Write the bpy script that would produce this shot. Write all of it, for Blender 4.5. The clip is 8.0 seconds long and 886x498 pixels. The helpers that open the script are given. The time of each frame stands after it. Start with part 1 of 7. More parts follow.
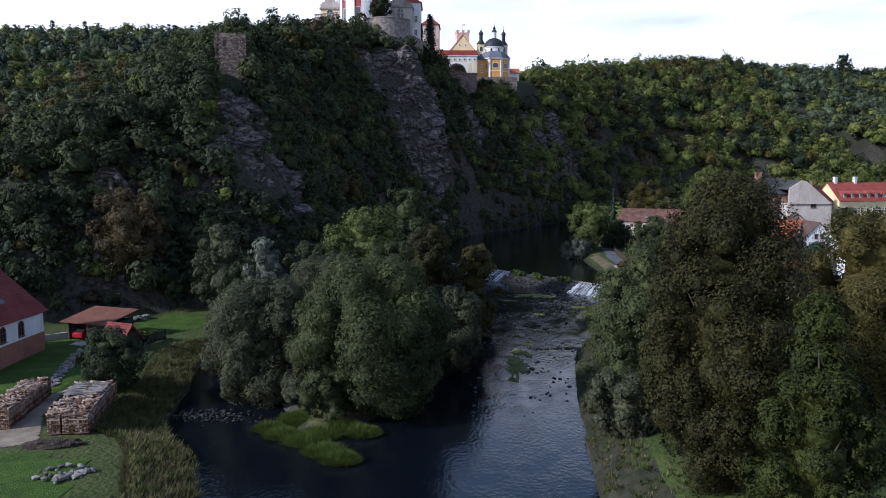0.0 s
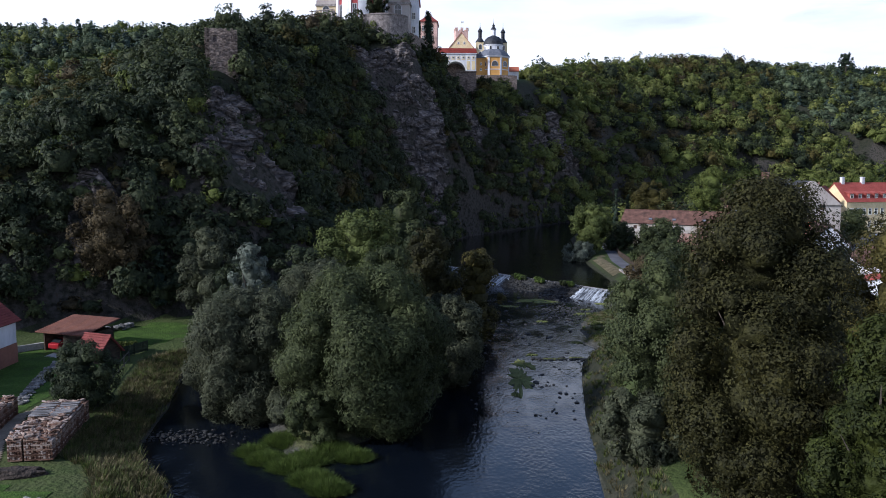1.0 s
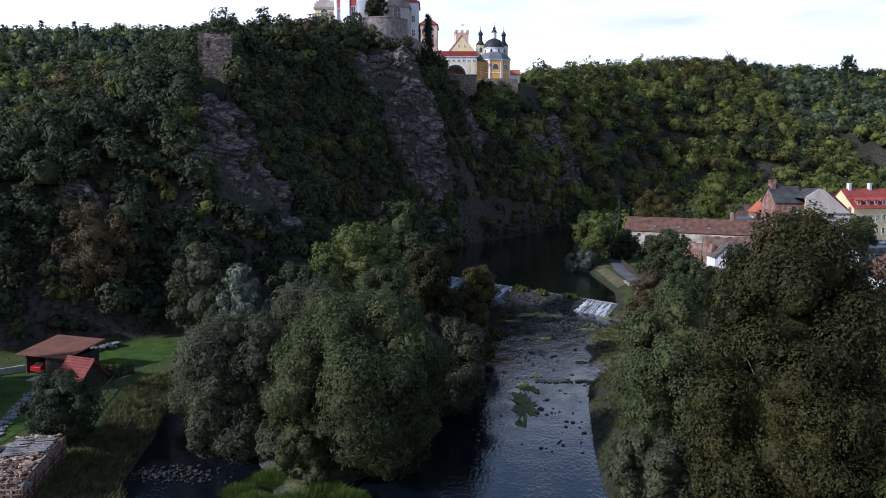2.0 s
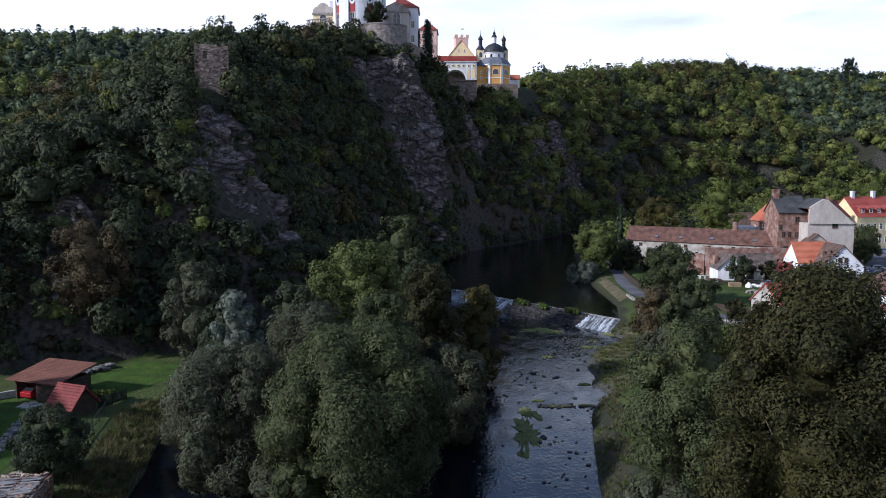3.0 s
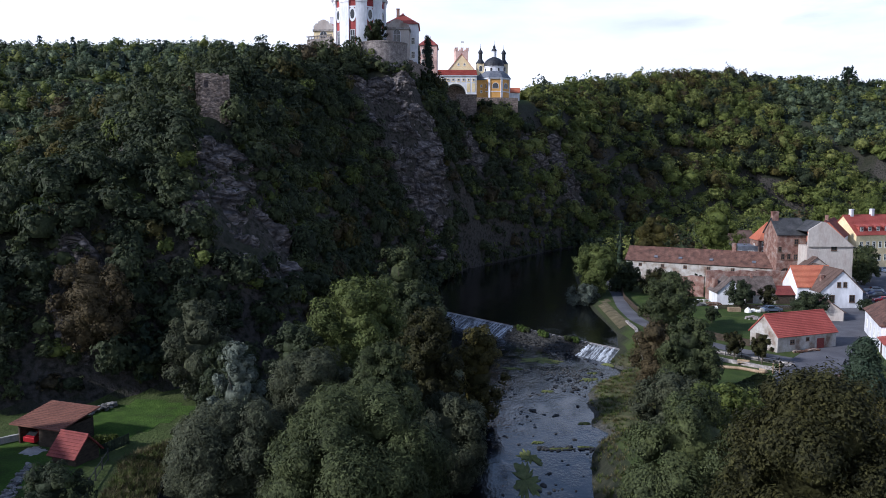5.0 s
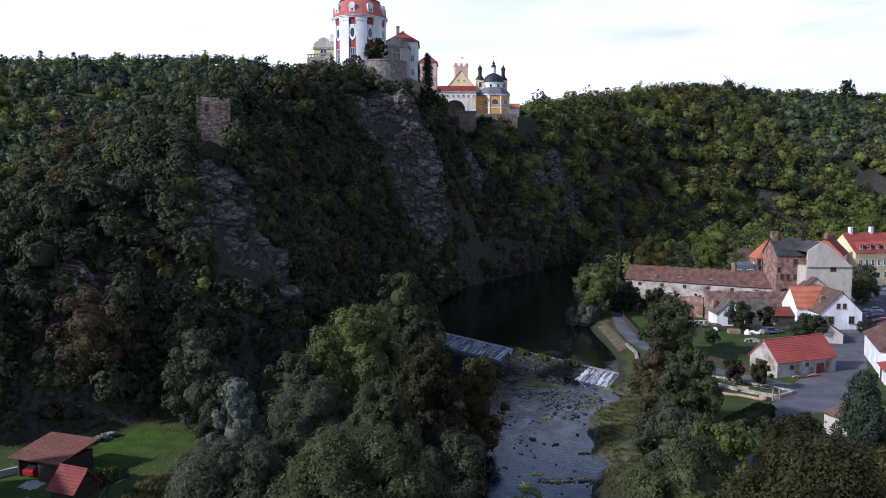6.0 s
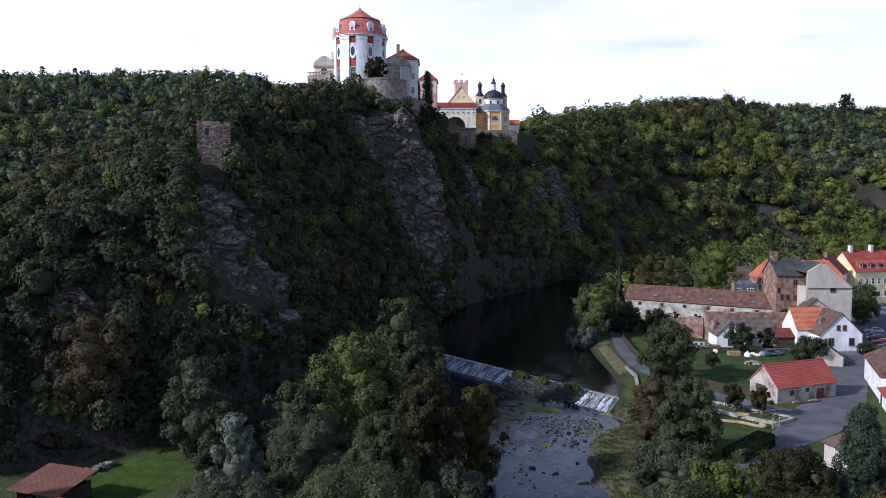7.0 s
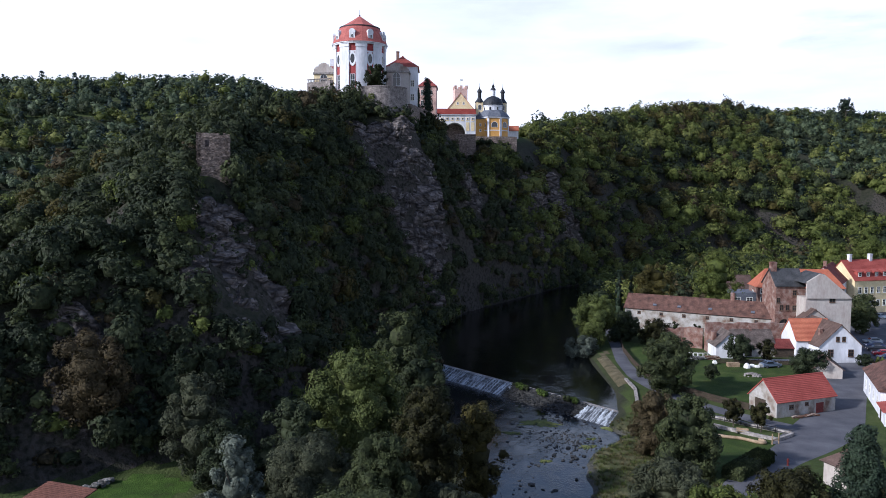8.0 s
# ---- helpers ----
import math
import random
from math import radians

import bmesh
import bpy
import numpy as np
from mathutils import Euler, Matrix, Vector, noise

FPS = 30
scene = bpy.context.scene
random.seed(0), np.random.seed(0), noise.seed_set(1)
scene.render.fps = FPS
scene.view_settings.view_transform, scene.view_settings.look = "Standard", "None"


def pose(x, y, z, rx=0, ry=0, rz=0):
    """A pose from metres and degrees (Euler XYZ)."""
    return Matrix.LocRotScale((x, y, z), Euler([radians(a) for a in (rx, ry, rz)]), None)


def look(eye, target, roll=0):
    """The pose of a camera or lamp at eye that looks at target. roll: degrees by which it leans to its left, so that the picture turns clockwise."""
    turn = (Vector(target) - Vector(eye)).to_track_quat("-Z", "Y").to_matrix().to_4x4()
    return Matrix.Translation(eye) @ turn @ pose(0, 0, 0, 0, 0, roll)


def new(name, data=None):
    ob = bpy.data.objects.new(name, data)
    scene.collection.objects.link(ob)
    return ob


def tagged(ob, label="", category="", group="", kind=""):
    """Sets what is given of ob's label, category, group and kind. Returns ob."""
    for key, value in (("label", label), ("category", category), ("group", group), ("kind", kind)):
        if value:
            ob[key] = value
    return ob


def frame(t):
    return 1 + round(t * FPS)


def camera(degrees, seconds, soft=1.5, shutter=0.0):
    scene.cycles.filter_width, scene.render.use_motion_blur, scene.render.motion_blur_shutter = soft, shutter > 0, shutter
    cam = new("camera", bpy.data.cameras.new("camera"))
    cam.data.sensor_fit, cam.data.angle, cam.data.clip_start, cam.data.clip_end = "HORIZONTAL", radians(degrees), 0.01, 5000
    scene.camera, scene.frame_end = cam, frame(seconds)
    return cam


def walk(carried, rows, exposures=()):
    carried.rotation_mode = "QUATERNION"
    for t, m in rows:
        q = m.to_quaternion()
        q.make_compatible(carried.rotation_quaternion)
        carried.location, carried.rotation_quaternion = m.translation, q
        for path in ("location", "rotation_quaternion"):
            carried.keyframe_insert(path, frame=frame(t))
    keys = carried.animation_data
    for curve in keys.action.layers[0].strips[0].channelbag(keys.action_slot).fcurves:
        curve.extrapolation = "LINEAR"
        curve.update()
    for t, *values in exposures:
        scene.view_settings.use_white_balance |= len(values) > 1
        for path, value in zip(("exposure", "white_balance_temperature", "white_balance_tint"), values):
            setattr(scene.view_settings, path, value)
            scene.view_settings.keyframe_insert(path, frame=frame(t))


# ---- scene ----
cam = camera(60.0, 8.0, soft=0.9)
PATH = [
    (0, (0.797, -0.857, 24.207), (0.738, 1.132, 24.002), 0.1),
    (0.5, (0.717, 2.061, 24.238), (0.661, 4.049, 24.033), 0.1),
    (1, (0.622, 4.854, 24.358), (0.567, 6.842, 24.152), 0.1),
    (1.5, (0.459, 7.445, 24.943), (0.405, 9.433, 24.737), 0.1),
    (2.8, (0.554, 11.206, 27.982), (0.497, 13.195, 27.781), 0.1),
    (3, (0.379, 11.602, 28.392), (0.325, 13.591, 28.188), 0.1),
    (3.5, (0.323, 11.683, 29.64), (0.269, 13.672, 29.436), 0.1),
    (4, (0.347, 11.562, 30.935), (0.293, 13.551, 30.73), 0.1),
    (4.5, (0.316, 11.505, 32.228), (0.262, 13.494, 32.023), 0.1),
    (6, (0.293, 11.594, 36.293), (0.24, 13.585, 36.117), 0.1),
    (6.5, (0.358, 11.607, 37.649), (0.305, 13.599, 37.485), 0.1),
    (7, (0.418, 11.684, 38.802), (0.364, 13.677, 38.653), 0.1),
    (7.5, (0.429, 11.816, 39.907), (0.375, 13.81, 39.761), 0.1),
    (8, (0.344, 11.871, 40.936), (0.292, 13.865, 40.79), 0.2),
]
EXPOSURE = [(0.0, 0.18, 5400, 15), (8.0, 0.15, 5400, 15)]
walk(cam, [(t, look(eye, target, roll)) for t, eye, target, roll in PATH], EXPOSURE)

# ---- world and sun ----
SUN_AZ, SUN_EL = radians(-114), radians(29)      # azimuth from +y, negative to the west side; over the wooded valley side
world = bpy.data.worlds.new("sky")
scene.world = world
world.use_nodes = True
wn, wl = world.node_tree.nodes, world.node_tree.links
wn.clear()
w_out = wn.new("ShaderNodeOutputWorld")
w_bg = wn.new("ShaderNodeBackground")
w_sky = wn.new("ShaderNodeTexSky")
w_sky.sky_type, w_sky.sun_disc = "NISHITA", False
w_sky.sun_elevation, w_sky.sun_rotation = SUN_EL, SUN_AZ
w_scale = wn.new("ShaderNodeVectorMath")
w_scale.operation = "SCALE"
w_scale.inputs["Scale"].default_value = 0.15
w_tc = wn.new("ShaderNodeTexCoord")
w_sep = wn.new("ShaderNodeSeparateXYZ")
w_map = wn.new("ShaderNodeMapping")
w_map.inputs["Scale"].default_value = (1.6, 1.6, 7.0)
w_noise = wn.new("ShaderNodeTexNoise")
w_noise.inputs["Scale"].default_value = 1.7
w_noise.inputs["Detail"].default_value = 7.0
w_noise.inputs["Roughness"].default_value = 0.55
w_cloud = wn.new("ShaderNodeValToRGB")          # lit cloud to thin grey veil
w_cloud.color_ramp.elements[0].position, w_cloud.color_ramp.elements[0].color = 0.30, (0.88, 0.88, 0.90, 1)
w_cloud.color_ramp.elements[1].position, w_cloud.color_ramp.elements[1].color = 0.52, (1.16, 1.14, 1.11, 1)
w_cover = wn.new("ShaderNodeMapRange")          # cloud cover thins out overhead
w_cover.inputs["From Min"].default_value, w_cover.inputs["From Max"].default_value = 0.25, 0.36
w_cover.inputs["To Min"].default_value, w_cover.inputs["To Max"].default_value = 0.97, 0.08
w_mix = wn.new("ShaderNodeMix")
w_mix.data_type = "RGBA"
wl.new(w_tc.outputs["Generated"], w_sep.inputs[0])
wl.new(w_tc.outputs["Generated"], w_map.inputs[0])
wl.new(w_map.outputs[0], w_noise.inputs["Vector"])
wl.new(w_noise.outputs["Fac"], w_cloud.inputs[0])
wl.new(w_sep.outputs["Z"], w_cover.inputs["Value"])
wl.new(w_sky.outputs[0], w_scale.inputs[0])
wl.new(w_cover.outputs[0], w_mix.inputs["Factor"])
wl.new(w_scale.outputs[0], w_mix.inputs["A"])
wl.new(w_cloud.outputs[0], w_mix.inputs["B"])
w_at = wn.new("ShaderNodeMapping")              # grey cloud bank low over the eastern ridge
w_at.inputs["Scale"].default_value = (1.0, 1.0, 6.5)
w_at.inputs["Location"].default_value = (-0.362, -0.918, -0.186 * 6.5)
w_len = wn.new("ShaderNodeVectorMath")
w_len.operation = "LENGTH"
w_near = wn.new("ShaderNodeMapRange")
w_near.inputs["From Min"].default_value, w_near.inputs["From Max"].default_value = 0.06, 0.24
w_near.inputs["To Min"].default_value, w_near.inputs["To Max"].default_value = 0.62, 0.0
w_puff = wn.new("ShaderNodeMapRange")
w_puff.inputs["From Min"].default_value, w_puff.inputs["From Max"].default_value = 0.40, 0.62
w_fine = wn.new("ShaderNodeTexNoise")
w_fine.inputs["Scale"].default_value, w_fine.inputs["Detail"].default_value = 5.0, 6.0
w_and = wn.new("ShaderNodeMath")
w_and.operation = "MULTIPLY"
w_grey = wn.new("ShaderNodeMix")
w_grey.data_type = "RGBA"
w_grey.inputs["B"].default_value = (0.56, 0.60, 0.68, 1)
wl.new(w_tc.outputs["Generated"], w_at.inputs[0])
wl.new(w_at.outputs[0], w_len.inputs[0])
wl.new(w_len.outputs["Value"], w_near.inputs["Value"])
wl.new(w_map.outputs[0], w_fine.inputs["Vector"])
wl.new(w_fine.outputs["Fac"], w_puff.inputs["Value"])
wl.new(w_near.outputs[0], w_and.inputs[0]), wl.new(w_puff.outputs[0], w_and.inputs[1])
wl.new(w_and.outputs[0], w_grey.inputs["Factor"])
wl.new(w_mix.outputs["Result"], w_grey.inputs["A"])
wl.new(w_grey.outputs["Result"], w_bg.inputs[0])
wl.new(w_bg.outputs[0], w_out.inputs[0])
w_bg.inputs[1].default_value = 0.95

sun = new("sun", bpy.data.lights.new("sun", "SUN"))
sun.data.energy, sun.data.angle, sun.data.color = 4.9, radians(3.0), (1.0, 0.92, 0.78)
SUN_DIR = Vector((math.sin(SUN_AZ) * math.cos(SUN_EL), math.cos(SUN_AZ) * math.cos(SUN_EL), math.sin(SUN_EL)))
sun.matrix_world = look((SUN_DIR * 600)[:], (0, 0, 0))


# ---- materials ----
def material(name, stops, scale=1.0, detail=6.0, rough=0.9, bump=0.0, bump_scale=8.0, fine=None, metal=0.0, spec=0.3,
             island=0.0, obj_random=0.0, stretch=(1, 1, 1), translucent=0.0, distort=0.0):
    """A surface whose colour runs through the stops by a noise in metres, with a second finer noise, relief and per-piece variation."""
    m = bpy.data.materials.new(name)
    m.use_nodes = True
    n, l = m.node_tree.nodes, m.node_tree.links
    b = n["Principled BSDF"]
    tc, mp = n.new("ShaderNodeTexCoord"), n.new("ShaderNodeMapping")
    mp.inputs["Scale"].default_value = stretch
    geo = n.new("ShaderNodeNewGeometry")
    l.new(geo.outputs["Position"], mp.inputs[0])
    nz = n.new("ShaderNodeTexNoise")
    nz.inputs["Scale"].default_value, nz.inputs["Detail"].default_value, nz.inputs["Distortion"].default_value = scale, detail, distort
    l.new(mp.outputs[0], nz.inputs["Vector"])
    ramp = n.new("ShaderNodeValToRGB")
    els = ramp.color_ramp.elements
    while len(els) < len(stops):
        els.new(0.5)
    for e, (p, c) in zip(els, stops):
        e.position, e.color = p, (*c, 1)
    fac = nz.outputs["Fac"]
    if island or obj_random:
        src = geo.outputs["Random Per Island"]
        if obj_random:
            oi = n.new("ShaderNodeObjectInfo")
            src = oi.outputs["Random"]
        ma = n.new("ShaderNodeMath")
        ma.operation = "MULTIPLY_ADD"
        l.new(src, ma.inputs[0])
        ma.inputs[1].default_value = island or obj_random
        l.new(fac, ma.inputs[2])
        mb = n.new("ShaderNodeMath")
        mb.operation = "SUBTRACT"
        l.new(ma.outputs[0], mb.inputs[0])
        mb.inputs[1].default_value = (island or obj_random) / 2
        fac = mb.outputs[0]
    l.new(fac, ramp.inputs[0])
    col = ramp.outputs[0]
    if fine:
        n2 = n.new("ShaderNodeTexNoise")
        n2.inputs["Scale"].default_value, n2.inputs["Detail"].default_value = fine[0], 5.0
        l.new(mp.outputs[0], n2.inputs["Vector"])
        mr = n.new("ShaderNodeMapRange")
        mr.inputs["From Min"].default_value, mr.inputs["From Max"].default_value = 0.3, 0.7
        mr.inputs["To Min"].default_value, mr.inputs["To Max"].default_value = 1 - fine[1], 1 + fine[1]
        l.new(n2.outputs["Fac"], mr.inputs["Value"])
        mx = n.new("ShaderNodeVectorMath")
        mx.operation = "SCALE"
        l.new(col, mx.inputs[0])
        l.new(mr.outputs[0], mx.inputs["Scale"])
        col = mx.outputs[0]
    l.new(col, b.inputs["Base Color"])
    b.inputs["Roughness"].default_value, b.inputs["Metallic"].default_value = rough, metal
    b.inputs["Specular IOR Level"].default_value = spec
    if bump:
        nb = n.new("ShaderNodeTexNoise")
        nb.inputs["Scale"].default_value, nb.inputs["Detail"].default_value = bump_scale, 6.0
        l.new(mp.outputs[0], nb.inputs["Vector"])
        bp = n.new("ShaderNodeBump")
        bp.inputs["Strength"].default_value, bp.inputs["Distance"].default_value = bump, 0.25
        l.new(nb.outputs["Fac"], bp.inputs["Height"])
        l.new(bp.outputs[0], b.inputs["Normal"])
    if translucent:
        tr, ms = n.new("ShaderNodeBsdfTranslucent"), n.new("ShaderNodeMixShader")
        l.new(col, tr.inputs[0])
        ms.inputs[0].default_value = translucent
        l.new(b.outputs[0], ms.inputs[1])
        l.new(tr.outputs[0], ms.inputs[2])
        l.new(ms.outputs[0], n["Material Output"].inputs[0])
    return m


def leaf(name, dark, light, scale=0.16, translucent=0.3, rough=0.7):
    mid = tuple((a + b) / 2 for a, b in zip(dark, light))
    return material(name, [(0.28, dark), (0.5, mid), (0.74, light)], scale, 4.0, rough, island=0.5, fine=(1.7, 0.42), translucent=translucent, spec=0.2, bump=0.9, bump_scale=2.6)


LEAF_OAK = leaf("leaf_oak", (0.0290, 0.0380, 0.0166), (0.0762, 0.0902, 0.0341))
LEAF_MAPLE = leaf("leaf_maple", (0.0118, 0.0176, 0.0052), (0.0298, 0.0384, 0.0103))
# field maple by the river: the near bank's shade put into its leaf colour
LEAF_CONE = leaf("leaf_field_maple_shaded", (0.015, 0.021, 0.004), (0.042, 0.051, 0.009))
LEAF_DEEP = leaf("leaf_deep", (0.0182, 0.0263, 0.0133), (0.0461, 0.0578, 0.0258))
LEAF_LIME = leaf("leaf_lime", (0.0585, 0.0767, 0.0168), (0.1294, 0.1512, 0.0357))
LEAF_MEADOW = leaf("leaf_bank_maple", (0.044, 0.058, 0.016), (0.100, 0.120, 0.034))
# riverside lime tree, darkened too: shade put into the leaf colour
LEAF_LINDEN = leaf("leaf_linden_shaded", (0.018, 0.0185, 0.0055), (0.050, 0.047, 0.013))
# palest leaf, for sunny slopes: sunlight put into its colour
LEAF_SUNNY = leaf("leaf_sunlit", (0.0838, 0.1016, 0.0260), (0.1937, 0.2032, 0.0565))
LEAF_GREY = leaf("leaf_grey_willow", (0.0352, 0.0410, 0.0234), (0.0815, 0.0886, 0.0498))
LEAF_WILLOW = leaf("leaf_willow", (0.030, 0.039, 0.015), (0.074, 0.088, 0.034))
LEAF_SILVER = leaf("leaf_silver_poplar", (0.060, 0.072, 0.056), (0.150, 0.170, 0.134))
LEAF_BROWN = leaf("leaf_brown", (0.044, 0.036, 0.019), (0.084, 0.064, 0.031))
LEAF_OCHRE = leaf("leaf_ochre", (0.0360, 0.0341, 0.0100), (0.0936, 0.0792, 0.0200))
LEAF_OLIVE = leaf("leaf_olive", (0.0150, 0.0155, 0.0050), (0.0400, 0.0385, 0.0115))
LEAF_PINE = leaf("leaf_pine", (0.014, 0.024, 0.015), (0.032, 0.048, 0.027), translucent=0.1)
REED = leaf("leaf_reed", (0.056, 0.086, 0.018), (0.105, 0.146, 0.032), scale=1.2)
BARK = material("bark", [(0.3, (0.045, 0.036, 0.028)), (0.7, (0.12, 0.10, 0.08))], 3.0, bump=0.6, bump_scale=9, stretch=(1, 1, 0.25))


def rock_material():
    """Grey-violet gneiss, split along slanting joints, with lichen and rusty stains."""
    m = material("rock", [(0.25, (0.072, 0.062, 0.060)), (0.42, (0.124, 0.107, 0.103)), (0.58, (0.178, 0.156, 0.148)), (0.78, (0.142, 0.106, 0.088))], 0.35, 10.0, 0.92,
                 fine=(1.1, 0.5), stretch=(1, 1, 1.6), distort=0.9)
    n, l = m.node_tree.nodes, m.node_tree.links
    b = n["Principled BSDF"]
    geo, mp = n.new("ShaderNodeNewGeometry"), n.new("ShaderNodeMapping")
    mp.inputs["Rotation"].default_value = (radians(25), radians(38), 0)
    mp.inputs["Scale"].default_value = (0.55, 0.55, 1.5)
    l.new(geo.outputs["Position"], mp.inputs[0])
    depth = None
    for scale, weight in ((0.22, 1.0), (0.75, 0.45)):
        vo, mr = n.new("ShaderNodeTexVoronoi"), n.new("ShaderNodeMapRange")
        vo.feature = "DISTANCE_TO_EDGE"
        vo.inputs["Scale"].default_value = scale
        mr.inputs["From Max"].default_value, mr.inputs["To Min"].default_value, mr.inputs["To Max"].default_value = 0.16, 1 - 0.75 * weight, 1.0
        l.new(mp.outputs[0], vo.inputs["Vector"]), l.new(vo.outputs["Distance"], mr.inputs["Value"])
        if depth is None:
            depth = mr.outputs[0]
        else:
            mu = n.new("ShaderNodeMath")
            mu.operation = "MULTIPLY"
            l.new(depth, mu.inputs[0]), l.new(mr.outputs[0], mu.inputs[1])
            depth = mu.outputs[0]
    col = b.inputs["Base Color"].links[0].from_socket
    sc, bp = n.new("ShaderNodeVectorMath"), n.new("ShaderNodeBump")
    sc.operation = "SCALE"
    l.new(col, sc.inputs[0]), l.new(depth, sc.inputs["Scale"]), l.new(sc.outputs[0], b.inputs["Base Color"])
    l.new(depth, bp.inputs["Height"]), l.new(bp.outputs[0], b.inputs["Normal"])
    bp.inputs["Strength"].default_value, bp.inputs["Distance"].default_value = 1.0, 0.7
    return m


ROCK = rock_material()
WATER_STONE = material("river_stone", [(0.3, (0.014, 0.014, 0.014)), (0.7, (0.050, 0.048, 0.045))], 1.5, rough=0.6, bump=0.6, bump_scale=6, obj_random=0.3)


def ground_material():
    """Grass on level ground, leaf litter and rock where it is steep, gravel by the water."""
    m = bpy.data.materials.new("ground")
    m.use_nodes = True
    n, l = m.node_tree.nodes, m.node_tree.links
    b = n["Principled BSDF"]
    geo = n.new("ShaderNodeNewGeometry")
    sep, sepn = n.new("ShaderNodeSeparateXYZ"), n.new("ShaderNodeSeparateXYZ")
    l.new(geo.outputs["Position"], sep.inputs[0])
    l.new(geo.outputs["True Normal"], sepn.inputs[0])

    def noise_ramp(scale, stops, detail=6.0):
        nz, r = n.new("ShaderNodeTexNoise"), n.new("ShaderNodeValToRGB")
        nz.inputs["Scale"].default_value, nz.inputs["Detail"].default_value = scale, detail
        l.new(geo.outputs["Position"], nz.inputs["Vector"])
        els = r.color_ramp.elements
        while len(els) < len(stops):
            els.new(0.5)
        for e, (p, c) in zip(els, stops):
            e.position, e.color = p, (*c, 1)
        l.new(nz.outputs["Fac"], r.inputs[0])
        return r.outputs[0], nz.outputs["Fac"]

    def mix(a, c, f):
        x = n.new("ShaderNodeMix")
        x.data_type = "RGBA"
        l.new(a, x.inputs["A"]), l.new(c, x.inputs["B"]), l.new(f, x.inputs["Factor"])
        return x.outputs["Result"]

    def span(v, lo, hi, wob=None, amount=0.0):
        if wob is not None:
            ma = n.new("ShaderNodeMath")
            ma.operation = "MULTIPLY_ADD"
            l.new(wob, ma.inputs[0])
            ma.inputs[1].default_value = amount
            l.new(v, ma.inputs[2])
            v = ma.outputs[0]
        r = n.new("ShaderNodeMapRange")
        r.inputs["From Min"].default_value, r.inputs["From Max"].default_value = lo, hi
        l.new(v, r.inputs["Value"])
        return r.outputs[0]

    grass, _ = noise_ramp(0.25, [(0.3, (0.030, 0.042, 0.012)), (0.5, (0.045, 0.062, 0.017)), (0.7, (0.064, 0.078, 0.026))], 9.0)
    dry, wob = noise_ramp(0.7, [(0.3, (0.045, 0.052, 0.020)), (0.5, (0.075, 0.078, 0.034)), (0.72, (0.115, 0.102, 0.056))], 9.0)
    litter, _ = noise_ramp(0.9, [(0.3, (0.014, 0.018, 0.010)), (0.7, (0.036, 0.036, 0.022))])
    gravel, _ = noise_ramp(3.0, [(0.3, (0.030, 0.030, 0.026)), (0.7, (0.100, 0.095, 0.080))])
    c = mix(dry, grass, span(sep.outputs["Z"], 2.0, 2.7, wob, 1.6))
    c = mix(gravel, c, span(sep.outputs["Z"], 0.7, 1.1, wob, 0.9))
    c = mix(litter, c, span(sepn.outputs["Z"], 0.80, 0.93))
    crag, _ = noise_ramp(1.1, [(0.34, (0.012, 0.012, 0.010)), (0.46, (0.034, 0.032, 0.026)), (0.58, (0.058, 0.051, 0.046)), (0.7, (0.044, 0.035, 0.027))], 12.0)
    c = mix(crag, c, span(sepn.outputs["Z"], 0.62, 0.86, wob, 0.2))
    l.new(c, b.inputs["Base Color"])
    b.inputs["Roughness"].default_value, b.inputs["Specular IOR Level"].default_value = 0.95, 0.15
    nb, bp = n.new("ShaderNodeTexNoise"), n.new("ShaderNodeBump")
    nb.inputs["Scale"].default_value, nb.inputs["Detail"].default_value = 2.5, 8.0
    l.new(geo.outputs["Position"], nb.inputs["Vector"])
    l.new(nb.outputs["Fac"], bp.inputs["Height"])
    bp.inputs["Strength"].default_value, bp.inputs["Distance"].default_value = 0.8, 0.3
    l.new(bp.outputs[0], b.inputs["Normal"])
    return m


def water_material(name, deep, bump, scale):
    m = bpy.data.materials.new(name)
    m.use_nodes = True
    n, l = m.node_tree.nodes, m.node_tree.links
    b = n["Principled BSDF"]
    b.inputs["Base Color"].default_value = (*deep, 1)
    b.inputs["Roughness"].default_value, b.inputs["IOR"].default_value = 0.06, 1.33
    b.inputs["Specular IOR Level"].default_value = 0.7
    geo, mp = n.new("ShaderNodeNewGeometry"), n.new("ShaderNodeMapping")
    mp.inputs["Scale"].default_value = (1.0, 0.6, 1.0)
    l.new(geo.outputs["Position"], mp.inputs[0])
    a, c, ad, bp = n.new("ShaderNodeTexNoise"), n.new("ShaderNodeTexNoise"), n.new("ShaderNodeMath"), n.new("ShaderNodeBump")
    a.inputs["Scale"].default_value, a.inputs["Detail"].default_value = scale, 6.0
    c.inputs["Scale"].default_value, c.inputs["Detail"].default_value = scale * 0.12, 3.0
    l.new(mp.outputs[0], a.inputs["Vector"]), l.new(mp.outputs[0], c.inputs["Vector"])
    calm = n.new("ShaderNodeMapRange")              # rippled tongues between smoother streaks
    calm.inputs["From Min"].default_value, calm.inputs["From Max"].default_value = 0.38, 0.62
    calm.inputs["To Min"].default_value, calm.inputs["To Max"].default_value = 0.35, 1.0
    ad.operation = "MULTIPLY"
    l.new(c.outputs["Fac"], calm.inputs["Value"])
    l.new(a.outputs["Fac"], ad.inputs[0]), l.new(calm.outputs[0], ad.inputs[1])
    l.new(ad.outputs[0], bp.inputs["Height"])
    bp.inputs["Strength"].default_value, bp.inputs["Distance"].default_value = bump, 0.12
    l.new(bp.outputs[0], b.inputs["Normal"])
    return m


